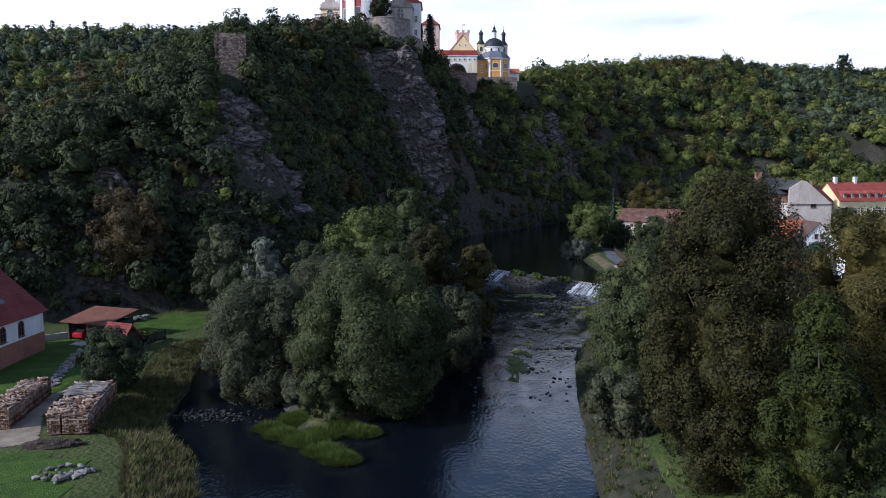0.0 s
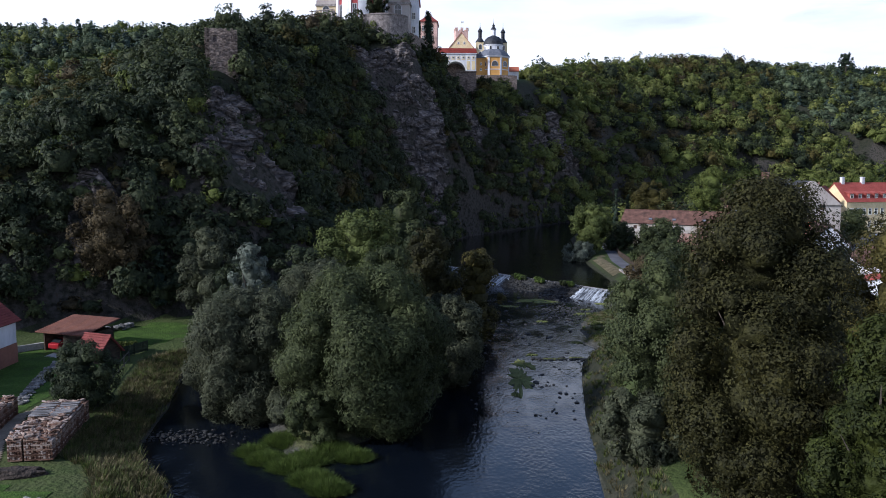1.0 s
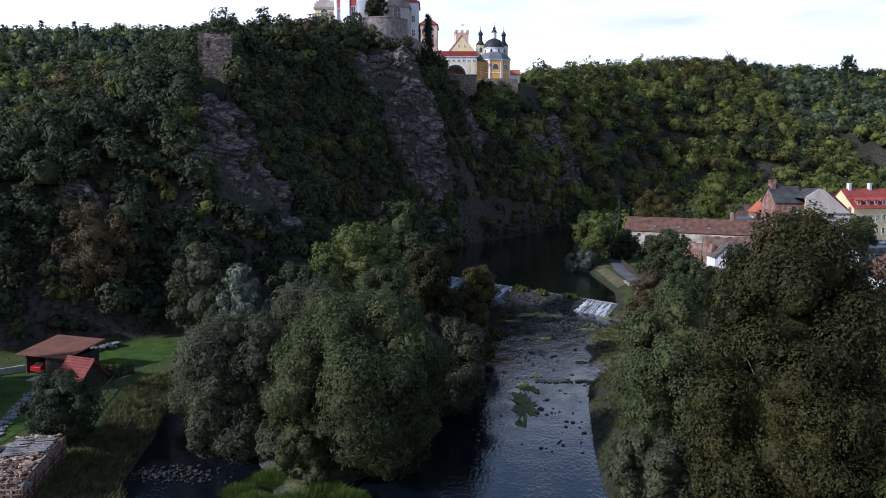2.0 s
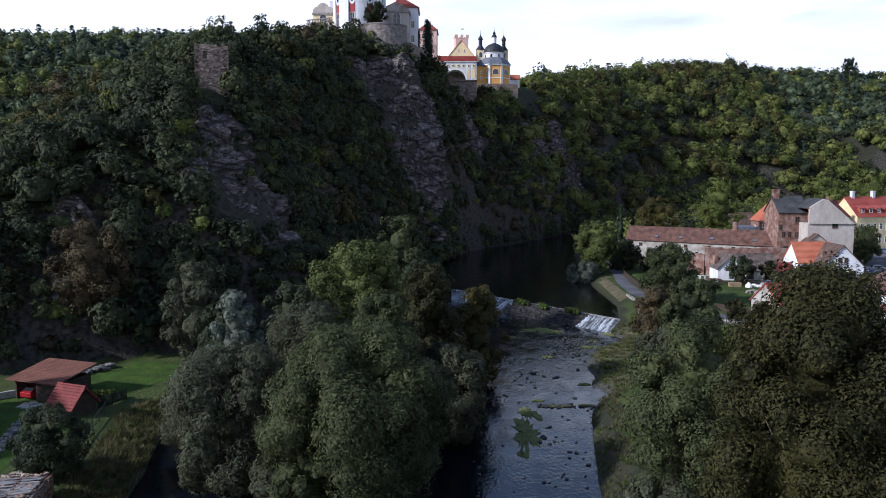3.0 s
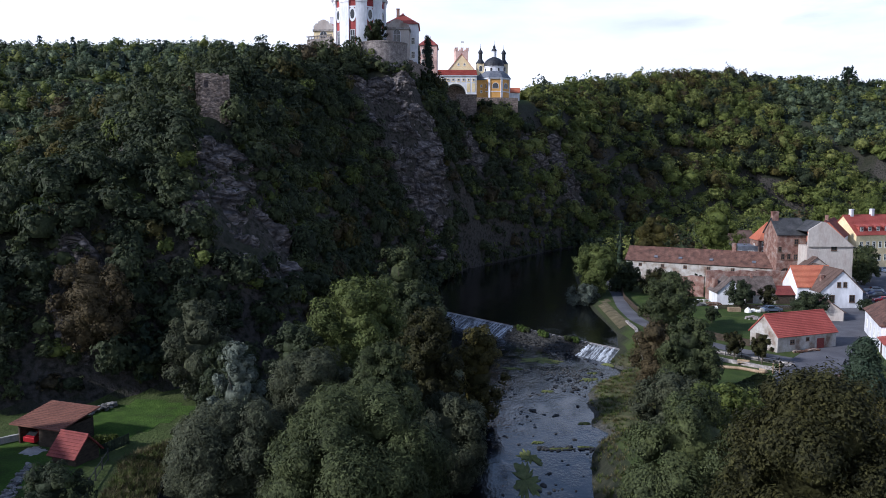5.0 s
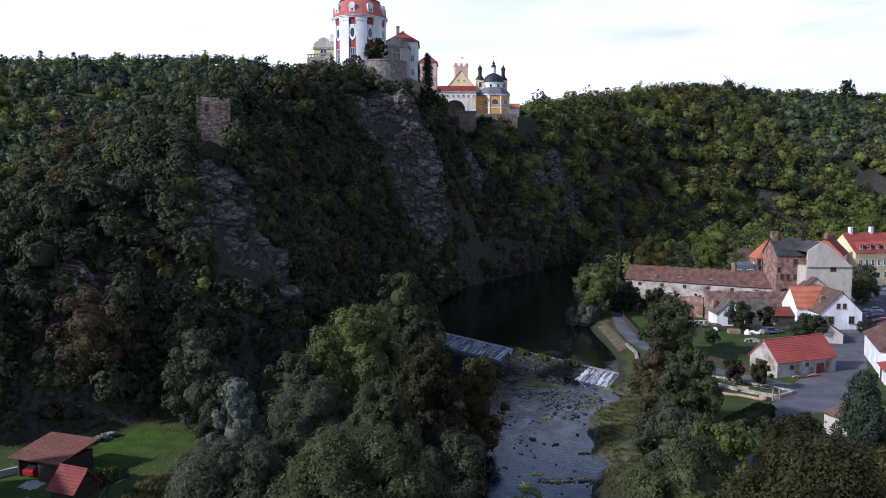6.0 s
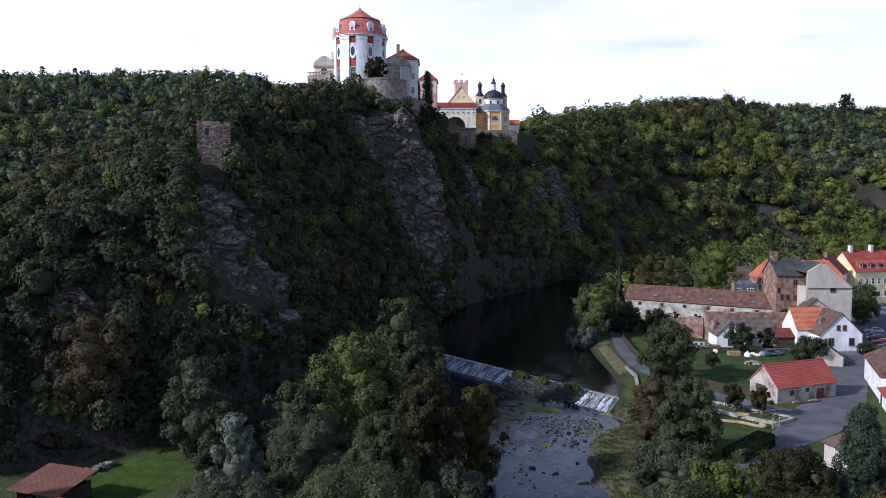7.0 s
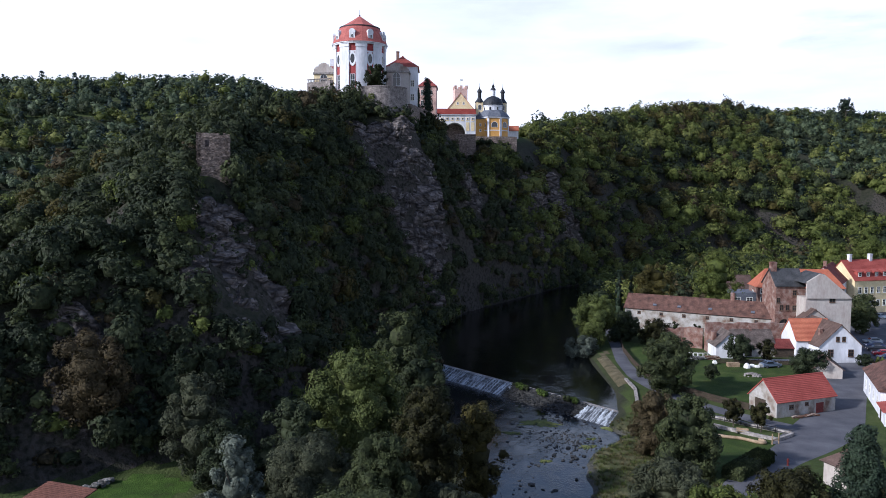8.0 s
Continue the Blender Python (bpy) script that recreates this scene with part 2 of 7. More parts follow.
GROUND = ground_material()
WATER_LOW = water_material("water_shallow", (0.003, 0.0045, 0.008), 0.42, 3.0)
WATER_HIGH = water_material("water_pool", (0.002, 0.0025, 0.003), 0.5, 2.2)


# ---- mesh helpers ----
def mesh_object(name, verts, faces, mats, parent=None, face_mats=None, smooth=False, normals=None):
    me = bpy.data.meshes.new(name)
    verts, faces = np.asarray(verts, np.float32), np.asarray(faces, np.int32)
    k = faces.shape[1]
    me.vertices.add(len(verts)), me.loops.add(faces.size), me.polygons.add(len(faces))
    me.vertices.foreach_set("co", verts.ravel())
    me.loops.foreach_set("vertex_index", faces.ravel())
    me.polygons.foreach_set("loop_start", np.arange(len(faces), dtype=np.int32) * k)
    me.polygons.foreach_set("use_smooth", np.full(len(faces), smooth))
    for m in mats:
        me.materials.append(m)
    if face_mats is not None:
        me.polygons.foreach_set("material_index", np.asarray(face_mats, np.int32))
    me.update(calc_edges=True)
    if normals is not None:
        me.normals_split_custom_set_from_vertices(np.asarray(normals, np.float32))
    ob = new(name, me)
    ob.parent = parent
    return ob


def part(name, bm, mat, parent, label=""):
    me = bpy.data.meshes.new(name)
    bm.normal_update()
    bm.to_mesh(me)
    bm.free()
    me.materials.append(mat)
    ob = new(name, me)
    ob.parent = parent
    return tagged(ob, label) if label else ob


# ---- terrain ----
RIVER = [(-1.7, -400, 13.2), (-1.7, 40, 13.2), (-2.2, 56, 13.7), (3.5, 70, 8.5), (6, 82, 6.8), (8, 98, 6.8), (11, 118, 8), (14, 140, 11), (12.2, 160, 16.2),
         (11.2, 185, 16.7), (10.4, 215, 18.8), (17, 258, 17), (30, 288, 12), (48, 325, 9), (80, 352, 9), (160, 366, 9), (500, 360, 9)]
SIDE = [(-12, 40, 3), (-13.5, 53, 3.5), (-17.3, 62, 3.4), (-22.6, 72, 3.0), (-25.2, 81, 2.0), (-30.0, 93, 1.2)]
# castle spur and the hills: crest place, height, distance of the foot on the valley side and on the far side
SPUR = [(-100, 112, 12, 12, 50), (-72, 124, 25, 21, 60), (-51, 145, 38, 27, 75), (-50, 162, 45, 28, 88), (-60, 205, 58, 44, 115), (-52, 250, 67, 46, 130), (-40, 277, 70, 46, 150),
        (-19, 308, 69, 44, 150), (4, 345, 65, 41, 150), (20, 364, 66, 38, 150), (60, 440, 76, 68, 150), (110, 520, 90, 112, 180), (190, 600, 104, 175, 220),
        (320, 650, 105, 230, 300), (700, 650, 108, 260, 400)]
BLUFF = [(-36, 268, 69, 33, 40), (-25, 267, 68, 29, 40)]      # rock below the bastion
WEST = [(-900, 200, 70, 260, 400), (-420, 340, 80, 230, 300), (-260, 440, 97, 240, 300), (-140, 480, 104, 240, 300), (-70, 500, 92, 200, 260), (0, 530, 66, 160, 200)]



CASTLE_LINE = [(-49, 162, 0), (-49, 164, 0), (-41, 276, 0), (-19, 308, 0), (2, 348, 0), (19, 360, 0)]


def along(px, py, line):
    """Distance to a polyline, side (positive to the right) and its values at the nearest place."""
    best, out = np.full(px.shape, 1e9), None
    for a, b in zip(line, line[1:]):
        a, b = np.array(a, float), np.array(b, float)
        d = b[:2] - a[:2]
        s = np.clip(((px - a[0]) * d[0] + (py - a[1]) * d[1]) / (d @ d), 0, 1)
        qx, qy = a[0] + s * d[0], a[1] + s * d[1]
        dist = np.hypot(px - qx, py - qy)
        side = (px - a[0]) * d[1] - (py - a[1]) * d[0]
        vals = np.stack([side] + [a[i] + s * (b[i] - a[i]) for i in range(2, len(a))])
        out = vals if out is None else np.where(dist < best, vals, out)
        best = np.minimum(dist, best)
    return best, out


def wave(x, y, size, seed):
    """Smooth value noise, 0 to 1."""
    rs = np.random.RandomState(seed).rand(64, 64)
    u, v = x / size, y / size
    i, j = np.floor(u).astype(int), np.floor(v).astype(int)
    f, g = u - i, v - j
    f, g = f * f * (3 - 2 * f), g * g * (3 - 2 * g)
    at = lambda a, b: rs[a % 64, b % 64]
    return (at(i, j) * (1 - f) + at(i + 1, j) * f) * (1 - g) + (at(i, j + 1) * (1 - f) + at(i + 1, j + 1) * f) * g


def smooth(v, lo, hi):
    t = np.clip((v - lo) / (hi - lo), 0, 1)
    return t * t * (3 - 2 * t)


def hill(x, y, line, power):
    d, (side, z, near, far) = along(x, y, line)
    power = np.where(side > 0, power + 0.45 * smooth(y, 200, 245) * (1 - smooth(x, 20, 60)) - 0.45 * smooth(x, 30, 110), 1.15)
    reach = np.where(side > 0, near, far)
    return z - (z - 2.0) * (d / reach) ** power


def height(x, y):
    """Ground height anywhere."""
    x, y = np.broadcast_arrays(np.asarray(x, float), np.asarray(y, float))
    d, (_, half) = along(x, y, RIVER)
    edge = d - half
    d2, (_, half2) = along(x, y, SIDE)
    edge = np.minimum(edge, d2 - half2)
    base = 3.3 - 1.4 * (1 - smooth(x, -15, 5)) + 1.0 * smooth(y, 190, 260) + (wave(x, y, 9, 3) - 0.5) * 0.3 * (1 - smooth(x, 25, 35))
    # low island under the willows, gravel bar below the weir
    island = smooth(edge, 0, 3) * 1.0
    on_island = smooth(x, -34, -28) * (1 - smooth(x, 1, 6)) * smooth(y, 60, 66) * (1 - smooth(y, 150, 175))
    base = base * (1 - on_island) + island * on_island
    bar = smooth(x, 13, 16) * (1 - smooth(x, 29, 35)) * smooth(y, 100, 108) * (1 - smooth(y, 140, 147))
    base = base * (1 - bar) + 0.45 * bar
    bank = np.where(x < -15, 9.0, 5.0)
    low = -0.9 + (base + 0.9) * smooth(edge, np.where(x < -15, -3.8, -1.7), bank)
    spit = smooth(x - 17.4 - 8 * smooth(y, 125, 139) - (wave(x, y, 4, 9) - 0.5) * 3, -1.5, 3.0) * (1 - smooth(x, 28, 34)) * smooth(y, 96, 104) * (1 - smooth(y, 137, 143))
    low = np.maximum(low, -0.9 + 1.75 * spit)
    rough = (wave(x, y, 14, 5) - 0.5) * 5 + (wave(x, y, 5.5, 6) - 0.5) * 2.6
    up = np.maximum(np.maximum(hill(x, y, SPUR, 1.5), hill(x, y, BLUFF, 1.4)), hill(x, y, WEST, 1.05))
    up = up - 15 * np.exp(-((x - 2) / 7) ** 2 - ((y - 333) / 7) ** 2)
    up = up - 19 * np.exp(-((x - 1.2) / 6) ** 2 - ((y - 315) / 10) ** 2)
    near_castle = np.minimum(along(x, y, CASTLE_LINE[:2])[0] + 5, along(x, y, CASTLE_LINE[2:])[0])
    up = up + rough * smooth(up, 6, 22) * smooth(near_castle, 9, 20)
    return np.maximum(low, up - 9.0 * np.clip(1.0 - edge, 0, 20))


def spread(fine_lo, fine_hi, step, lo, hi, grow=1.09):
    mid = list(np.arange(fine_lo, fine_hi + step / 2, step))
    s, v, right = step, mid[-1], []
    while v < hi:
        s *= grow
        v += s
        right.append(min(v, hi))
    s, v, left = step, mid[0], []
    while v > lo:
        s *= grow
        v -= s
        left.append(max(v, lo))
    return np.array(left[::-1] + mid + right)


def grid_faces(nx, ny):
    i = np.arange(nx - 1)[None, :] + nx * np.arange(ny - 1)[:, None]
    return np.stack([i, i + 1, i + nx + 1, i + nx], -1).reshape(-1, 4)


gx, gy = spread(-110, 150, 1.6, -3000, 3000), spread(-10, 380, 1.6, -3000, 3000)
X, Y = np.meshgrid(gx, gy)
ground = mesh_object("ground", np.stack([X, Y, height(X, Y)], -1).reshape(-1, 3), grid_faces(len(gx), len(gy)), [GROUND], smooth=True)
tagged(ground, "grassy valley floor rising into steep wooded slopes", "ground", kind="structure")

WEIR_A, WEIR_B = Vector((-7.0, 186.3, 0)), Vector((31.5, 143.3, 0))      # crest line of the weir


def water_sheet(name, side, z, mat, label):
    d = (WEIR_B - WEIR_A).normalized()
    nrm = Vector((d.y, -d.x, 0))      # downstream
    if side > 0:
        pts = [WEIR_A + d * -60, WEIR_B + d * 9, (44, 120), (44, -600), (-200, -600), (-60, 120)]
    else:
        pts = [WEIR_A + d * -8, (-60, 260), (60, 420), (520, 420), (520, 330), (70, 320), (36, 160), WEIR_B + d * 3]
    bm = bmesh.new()
    f = bm.faces.new([bm.verts.new((p[0], p[1], z)) for p in pts])
    if f.normal.z < 0:
        bmesh.ops.reverse_faces(bm, faces=[f])
    bmesh.ops.recalc_face_normals(bm, faces=bm.faces)
    bm.normal_update()
    if bm.faces[:][0].normal.z < 0:
        bmesh.ops.reverse_faces(bm, faces=bm.faces)
    ob = part(name, bm, mat, None)
    return tagged(ob, label, "river", kind="structure")


water_sheet("water", 1, 0.0, WATER_LOW, "shallow rippled river water below the weir")
water_sheet("water_upper", -1, 1.75, WATER_HIGH, "dark calm river water above the weir")


# ---- trees ----
def icosphere(sub):
    bm = bmesh.new()
    bmesh.ops.create_icosphere(bm, subdivisions=sub, radius=1)
    v = np.array([p.co[:] for p in bm.verts])
    f = np.array([[q.index for q in p.verts] for p in bm.faces])
    bm.free()
    return v, f


ICO1, ICO2 = icosphere(1), icosphere(2)


def leaves(rs, centres, outward, size, droop=0.0, aspect=1.6, loose=0.6):
    """One pointed leaf spray at each centre, tilted about its outward way."""
    n = len(centres)
    nrm = outward + rs.normal(0, loose, (n, 3))
    nrm /= np.linalg.norm(nrm, axis=1, keepdims=True) + 1e-9
    t = rs.normal(0, 1, (n, 3))
    t[:, 2] -= droop * 2.0
    t -= nrm * (t * nrm).sum(1, keepdims=True)
    t /= np.linalg.norm(t, axis=1, keepdims=True) + 1e-9
    b = np.cross(nrm, t)
    s = size * rs.uniform(0.55, 1.4, (n, 1))
    a, c = t * s * aspect * 0.6, b * s * 0.5
    v = np.stack([centres - a * 0.7 + c, centres - a * 0.7 - c, centres + a], 1).reshape(-1, 3)
    soft = nrm * 0.6 + outward / (np.linalg.norm(outward, axis=1, keepdims=True) + 1e-9) * 0.4
    soft /= np.linalg.norm(soft, axis=1, keepdims=True) + 1e-9
    return v, np.arange(3 * n).reshape(n, 3), np.repeat(soft, 3, 0)


def crown_mesh(rs, radius, tall, lobes, count, size, droop=0.0, shape=0.0, aspect=1.6, core=0.66, lobe_size=0.30, ragged=0.16, buds=20, loose=0.35):
    """Crown round the z axis from 0 up to tall: boughs that stand apart, each with tufts of leaves round a solid inner mass."""
    V, F, N, n0, vol = [], [], [], 0, []
    for k in range(lobes):
        h = (k + 0.5 + rs.uniform(-0.4, 0.4)) / lobes
        prof = math.sqrt(max(0.05, 1 - (2 * h - 1) ** 2)) if not shape else max(0.08, (1 - h) ** shape)
        ang = k * 2.39996 + rs.uniform(-0.5, 0.5)
        lr = radius * lobe_size * rs.uniform(0.55, 1.25) * (0.6 + 0.4 * prof)
        rad = max(0.0, radius * prof - lr * 0.95) * rs.uniform(0.80, 1.04)
        z = min(max(h * tall, lr * 0.8), tall - lr * 0.8)
        vol.append((np.array([math.cos(ang) * rad, math.sin(ang) * rad, z]), np.array([lr, lr, lr * (0.95 + 0.5 * abs(droop))]), lr))
    w = np.array([r[0] ** 2 for _, r, _ in vol])
    num = rs.multinomial(count, w / w.sum())
    axis = np.array([0, 0, tall * 0.4])
    for (c, r, lr), m in zip(vol, num):
        away = (c - axis) / (np.linalg.norm(c - axis) + 1e-6)
        d = rs.normal(0, 1, (buds, 3)) + away * 0.5
        d[:, 2] += 0.30
        d /= np.linalg.norm(d, axis=1, keepdims=True)
        br = lr * rs.uniform(0.24, 0.50, buds)
        tips = c + d * r * (0.80 + rs.normal(0, ragged, (buds, 1)))
        pick = rs.choice(buds, m, p=br ** 2 / (br ** 2).sum())
        e = rs.normal(0, 1, (m, 3)) + d[pick] * 0.9
        e /= np.linalg.norm(e, axis=1, keepdims=True)
        p = tips[pick] + e * br[pick][:, None] * (1 + rs.normal(0, 0.14, (m, 1)))
        if droop:
            p[:, 2] -= droop * np.abs(rs.normal(0, 0.3, m)) * r[2]
        v, f, q = leaves(rs, p, e * 0.8 + d[pick] * 0.7 + np.array([0, 0, 0.25]), size, droop, aspect, loose)
        V.append(v), F.append(f + n0), N.append(q)
        n0 += len(v)
    if core:
        cv, cf = ICO1
        for c, r, _ in vol:
            V.append(c + cv * r * core * (1 + rs.normal(0, 0.12, (len(cv), 1))))
            F.append(cf + n0), N.append(cv)
            n0 += len(cv)
        for q in range(5):
            h = 0.22 + 0.14 * q
            wide = radius * 0.46 * (math.sqrt(1 - (2 * h - 1) ** 2) if not shape else (1 - h) ** shape)
            V.append(cv * np.array([wide, wide, tall * 0.13]) * (1 + rs.normal(0, 0.1, (len(cv), 1))) + np.array([0, 0, h * tall]))
            F.append(cf + n0), N.append(cv)
            n0 += len(cv)
    return np.concatenate(V), np.concatenate(F), np.concatenate(N)


def trunk_mesh(rs, tall, thick, limbs, reach, lean=0.0):
    """Tapered trunk with a root flare and limbs, as tubes."""
    bm = bmesh.new()

    def tube(points, radii, seg=7):
        rings = [[bm.verts.new((p[0] + r * math.cos(2 * math.pi * k / seg), p[1] + r * math.sin(2 * math.pi * k / seg), p[2])) for k in range(seg)]
                 for p, r in zip(points, radii)]
        for a, b in zip(rings, rings[1:]):
            for k in range(seg):
                bm.faces.new((a[k], a[(k + 1) % seg], b[(k + 1) % seg], b[k]))
        bm.faces.new(rings[-1])

    bend = [Vector((lean * t * t * tall + rs.uniform(-0.1, 0.1), rs.uniform(-0.12, 0.12), -0.5 + t * (tall * 0.88 + 0.5))) for t in (0, 0.07, 0.3, 0.6, 1.0)]
    tube(bend, [thick * 1.7, thick * 1.1, thick * 0.85, thick * 0.5, thick * 0.1])
    for k in range(limbs):
        t = 0.25 + 0.55 * k / max(1, limbs)
        p = bend[0].lerp(bend[-1], t)
        a, out = k * 2.4 + rs.uniform(-0.4, 0.4), reach * rs.uniform(0.55, 0.9)
        tube([p, p + Vector((math.cos(a) * out * 0.5, math.sin(a) * out * 0.5, tall * 0.08)), p + Vector((math.cos(a) * out, math.sin(a) * out, tall * 0.2))],
             [thick * 0.42, thick * 0.25, thick * 0.07], 5)
    return bm


def tree(name, place, tall, radius, mat, label, seed, lobes=26, count=7000, size=0.42, clear=0.12, droop=0.0, shape=0.0, category="tree",
         aspect=1.6, lobe_size=0.30, ragged=0.16, group="", fine=False):
    rs = np.random.RandomState(seed)
    x, y = place
    root = new(name)
    root.location = (x, y, float(height(x, y)))
    part("trunk", trunk_mesh(rs, tall, tall * 0.022, 8, radius * 0.5), BARK, root)
    v, f, q = crown_mesh(rs, radius, tall * (1 - clear), lobes, int(count * (4.4 if fine else 2.2)), size * (0.40 if fine else 0.58), droop, shape, aspect, 0.56, lobe_size, ragged, 30 if fine else 22)
    v[:, 2] += tall * clear
    mesh_object("crown", v, f, [mat], root, None, True, q)
    return tagged(root, label, category, group)


# island and bank on the river's west side
W_ = dict(aspect=2.8, droop=-0.16, lobe_size=0.34, fine=True)
tree("willow_tree", (-8.7, 74.8), 13.4, 7.7, LEAF_WILLOW, "broad green crack willow leaning over the dark water", 11, 46, 26000, 0.30, -0.08, **W_)
tree("willow_tree", (-20.6, 79), 12.4, 6.2, LEAF_GREY, "grey-green willow on the low river island", 12, 38, 17000, 0.30, -0.06, **W_)
tree("willow_tree", (-25.5, 88), 9.5, 5.6, LEAF_GREY, "small grey-green willow on the low river island", 13, 26, 9000, 0.30, 0.02, **W_)
tree("poplar_tree", (-22.7, 87.5), 15.8, 5.0, LEAF_SILVER, "silver poplar with pale upright twigs among willows", 14, 34, 9000, 0.26, 0.15, shape=0.5, lobe_size=0.22, ragged=0.34, aspect=2.6)
tree("willow_tree", (-16.5, 96), 11.8, 5.6, LEAF_GREY, "round grey willow behind the silver poplar", 15, 28, 9000, 0.30, 0.04, **W_)
tree("willow_tree", (-8.0, 90.0), 14.6, 3.9, LEAF_WILLOW, "tall green willow on the river island", 16, 30, 9500, 0.32, 0.04, **W_)
tree("willow_tree", (-1.2, 90), 10.2, 4.4, LEAF_GREY, "grey willow at the edge of the river", 17, 26, 8000, 0.30, 0.02, **W_)
tree("maple_tree", (-15, 121), 16.6, 7.6, LEAF_MEADOW, "round light green maple on the wooded bank", 18, 34, 10000, 0.40, 0.06)
tree("alder_tree", (-4.5, 106), 15.6, 4.8, LEAF_OLIVE, "olive green alder on the river bank", 19, 26, 6500, 0.38, 0.04)
tree("alder_tree", (2.2, 111), 13.6, 4.2, LEAF_OCHRE, "yellowing alder on the river bank", 20, 26, 6500, 0.36, 0.02)
tree("ash_tree", (-10.3, 141), 19.5, 5.6, LEAF_OAK, "dark green ash at the foot of the cliff", 21, 28, 6500, 0.45, 0.04)
tree("ash_tree", (-6.0, 134), 13, 4.8, LEAF_DEEP, "dark green ash beside the river", 22, 24, 5500, 0.42, 0.02)
tree("poplar_tree", (-36.5, 115), 13.6, 5.0, LEAF_GREY, "grey-green poplar beside the meadow", 23, 26, 6000, 0.38, 0.04)
tree("ash_tree", (-30, 108), 10, 4.6, LEAF_DEEP, "dark bushy ash behind the willows", 24, 22, 5000, 0.40, 0.02)
tree("ash_tree", (-22, 112), 12, 5.2, LEAF_DEEP, "dark bushy ash in the shade of the cliff", 25, 22, 5000, 0.40, 0.02)
tree("hazel_bush", (-4.5, 122), 8.5, 4.2, LEAF_OLIVE, "olive hazel bush over the river", 26, 20, 4500, 0.38, 0.0, category="bush")
tree("elder_bush", (-35.6, 75), 5.8, 3.5, LEAF_DEEP, "dense green elder bush beside the firewood stacks", 27, 22, 6500, 0.24, 0.0, category="bush")
tree("hornbeam_tree", (-52, 117), 12.5, 6.0, LEAF_BROWN, "reddish brown withered hornbeam on the rocky slope", 28, 24, 6000, 0.36, 0.05)
tree("willow_bush", (-12.0, 71.0), 4.2, 3.2, LEAF_WILLOW, "low willow bush at the foot of the crack willow", 29, 16, 5000, 0.30, -0.1, category="bush", **W_)
tree("willow_bush", (-15.0, 73.6), 3.4, 2.6, LEAF_GREY, "low grey willow bush between the big willows", 30, 16, 4500, 0.30, -0.1, category="bush", **W_)
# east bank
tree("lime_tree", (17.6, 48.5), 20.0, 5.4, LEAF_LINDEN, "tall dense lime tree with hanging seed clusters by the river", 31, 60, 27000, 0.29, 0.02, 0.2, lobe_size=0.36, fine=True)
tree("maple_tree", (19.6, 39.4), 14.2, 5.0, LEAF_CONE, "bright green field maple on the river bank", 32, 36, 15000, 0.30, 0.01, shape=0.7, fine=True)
tree("ash_tree", (16.8, 65), 14.4, 5.4, LEAF_OAK, "green ash leaning over the river", 33, 32, 12000, 0.32, 0.02, fine=True)
tree("hornbeam_tree", (35.0, 64), 17.2, 7.0, LEAF_OCHRE, "broad ochre autumn hornbeam", 34, 34, 13000, 0.34, 0.04, fine=True)
tree("willow_bush", (14.2, 61), 5.0, 3.6, LEAF_GREY, "grey willow bush on the river bank", 35, 20, 6500, 0.26, 0.0, category="bush")
tree("ash_tree", (30.5, 113), 13.0, 4.5, LEAF_OAK, "round green ash beside the lawn", 36, 28, 8000, 0.36, 0.04)
tree("hornbeam_tree", (30.1, 128.5), 9.6, 4.0, LEAF_BROWN, "reddish brown hornbeam on the river wall", 37, 24, 6500, 0.34, 0.02)
tree("ash_tree", (38.8, 155), 11.2, 5.6, LEAF_OAK, "dense round tree above the river wall", 38, 26, 7000, 0.38, 0.04)
tree("oak_tree", (32.8, 200), 12.4, 5.8, LEAF_MEADOW, "round oak on the river promenade", 39, 26, 6500, 0.42, 0.06)
tree("willow_bush", (29.4, 196), 5.6, 4.4, LEAF_SILVER, "silvery willow bush over the river", 40, 22, 5000, 0.34, 0.0, category="bush")
tree("willow_bush", (24.5, 99), 6.8, 5.0, LEAF_GREY, "grey-green willow bush above the gravel bar", 41, 24, 7500, 0.30, 0.0, category="bush")
tree("lime_tree", (23.5, 80), 11.0, 4.4, LEAF_LIME, "light green lime tree above the river", 42, 26, 8000, 0.32, 0.03)
tree("cherry_tree", (37.0, 96), 6.8, 4.4, LEAF_OLIVE, "dark olive cherry tree beside the road", 43, 28, 8000, 0.32, 0.03)
tree("spruce_tree", (45.2, 97.0), 11.6, 4.6, LEAF_PINE, "dense dark spruce beside the road", 44, 54, 11000, 0.30, 0.0, shape=0.7, lobe_size=0.36)
# lighter leaf materials on these two ashes put sunlight into the crowns' colour
tree("ash_tree", (55.5, 232), 17.0, 6.8, LEAF_OCHRE, "broad brown-green tree behind the long building", 45, 24, 5500, 0.45, 0.05)
tree("ash_tree", (71, 226), 21.0, 7.0, LEAF_LIME, "tall loose ash behind the long building", 46, 26, 5500, 0.42, 0.05, ragged=0.3)
tree("spruce_tree", (46, 236), 14.5, 2.8, LEAF_PINE, "slim young spruce behind the long building", 47, 18, 2200, 0.35, 0.0, shape=0.9)
tree("spruce_tree", (50, 238), 13, 2.6, LEAF_PINE, "slim young spruce behind the long building", 48, 18, 2200, 0.35, 0.0, shape=0.9)
tree("birch_tree", (39, 222), 9, 3.8, LEAF_LIME, "light green birch beside the long building", 49, 18, 2800, 0.38, 0.04)
tree("ash_tree", (42, 208), 7.2, 4.2, LEAF_DEEP, "dark bush beside the promenade", 50, 18, 3200, 0.38, 0.0)
tree("willow_tree", (100, 262), 15, 7.0, LEAF_LIME, "pale green willow behind the tenement roof", 51, 24, 4500, 0.5, 0.05)
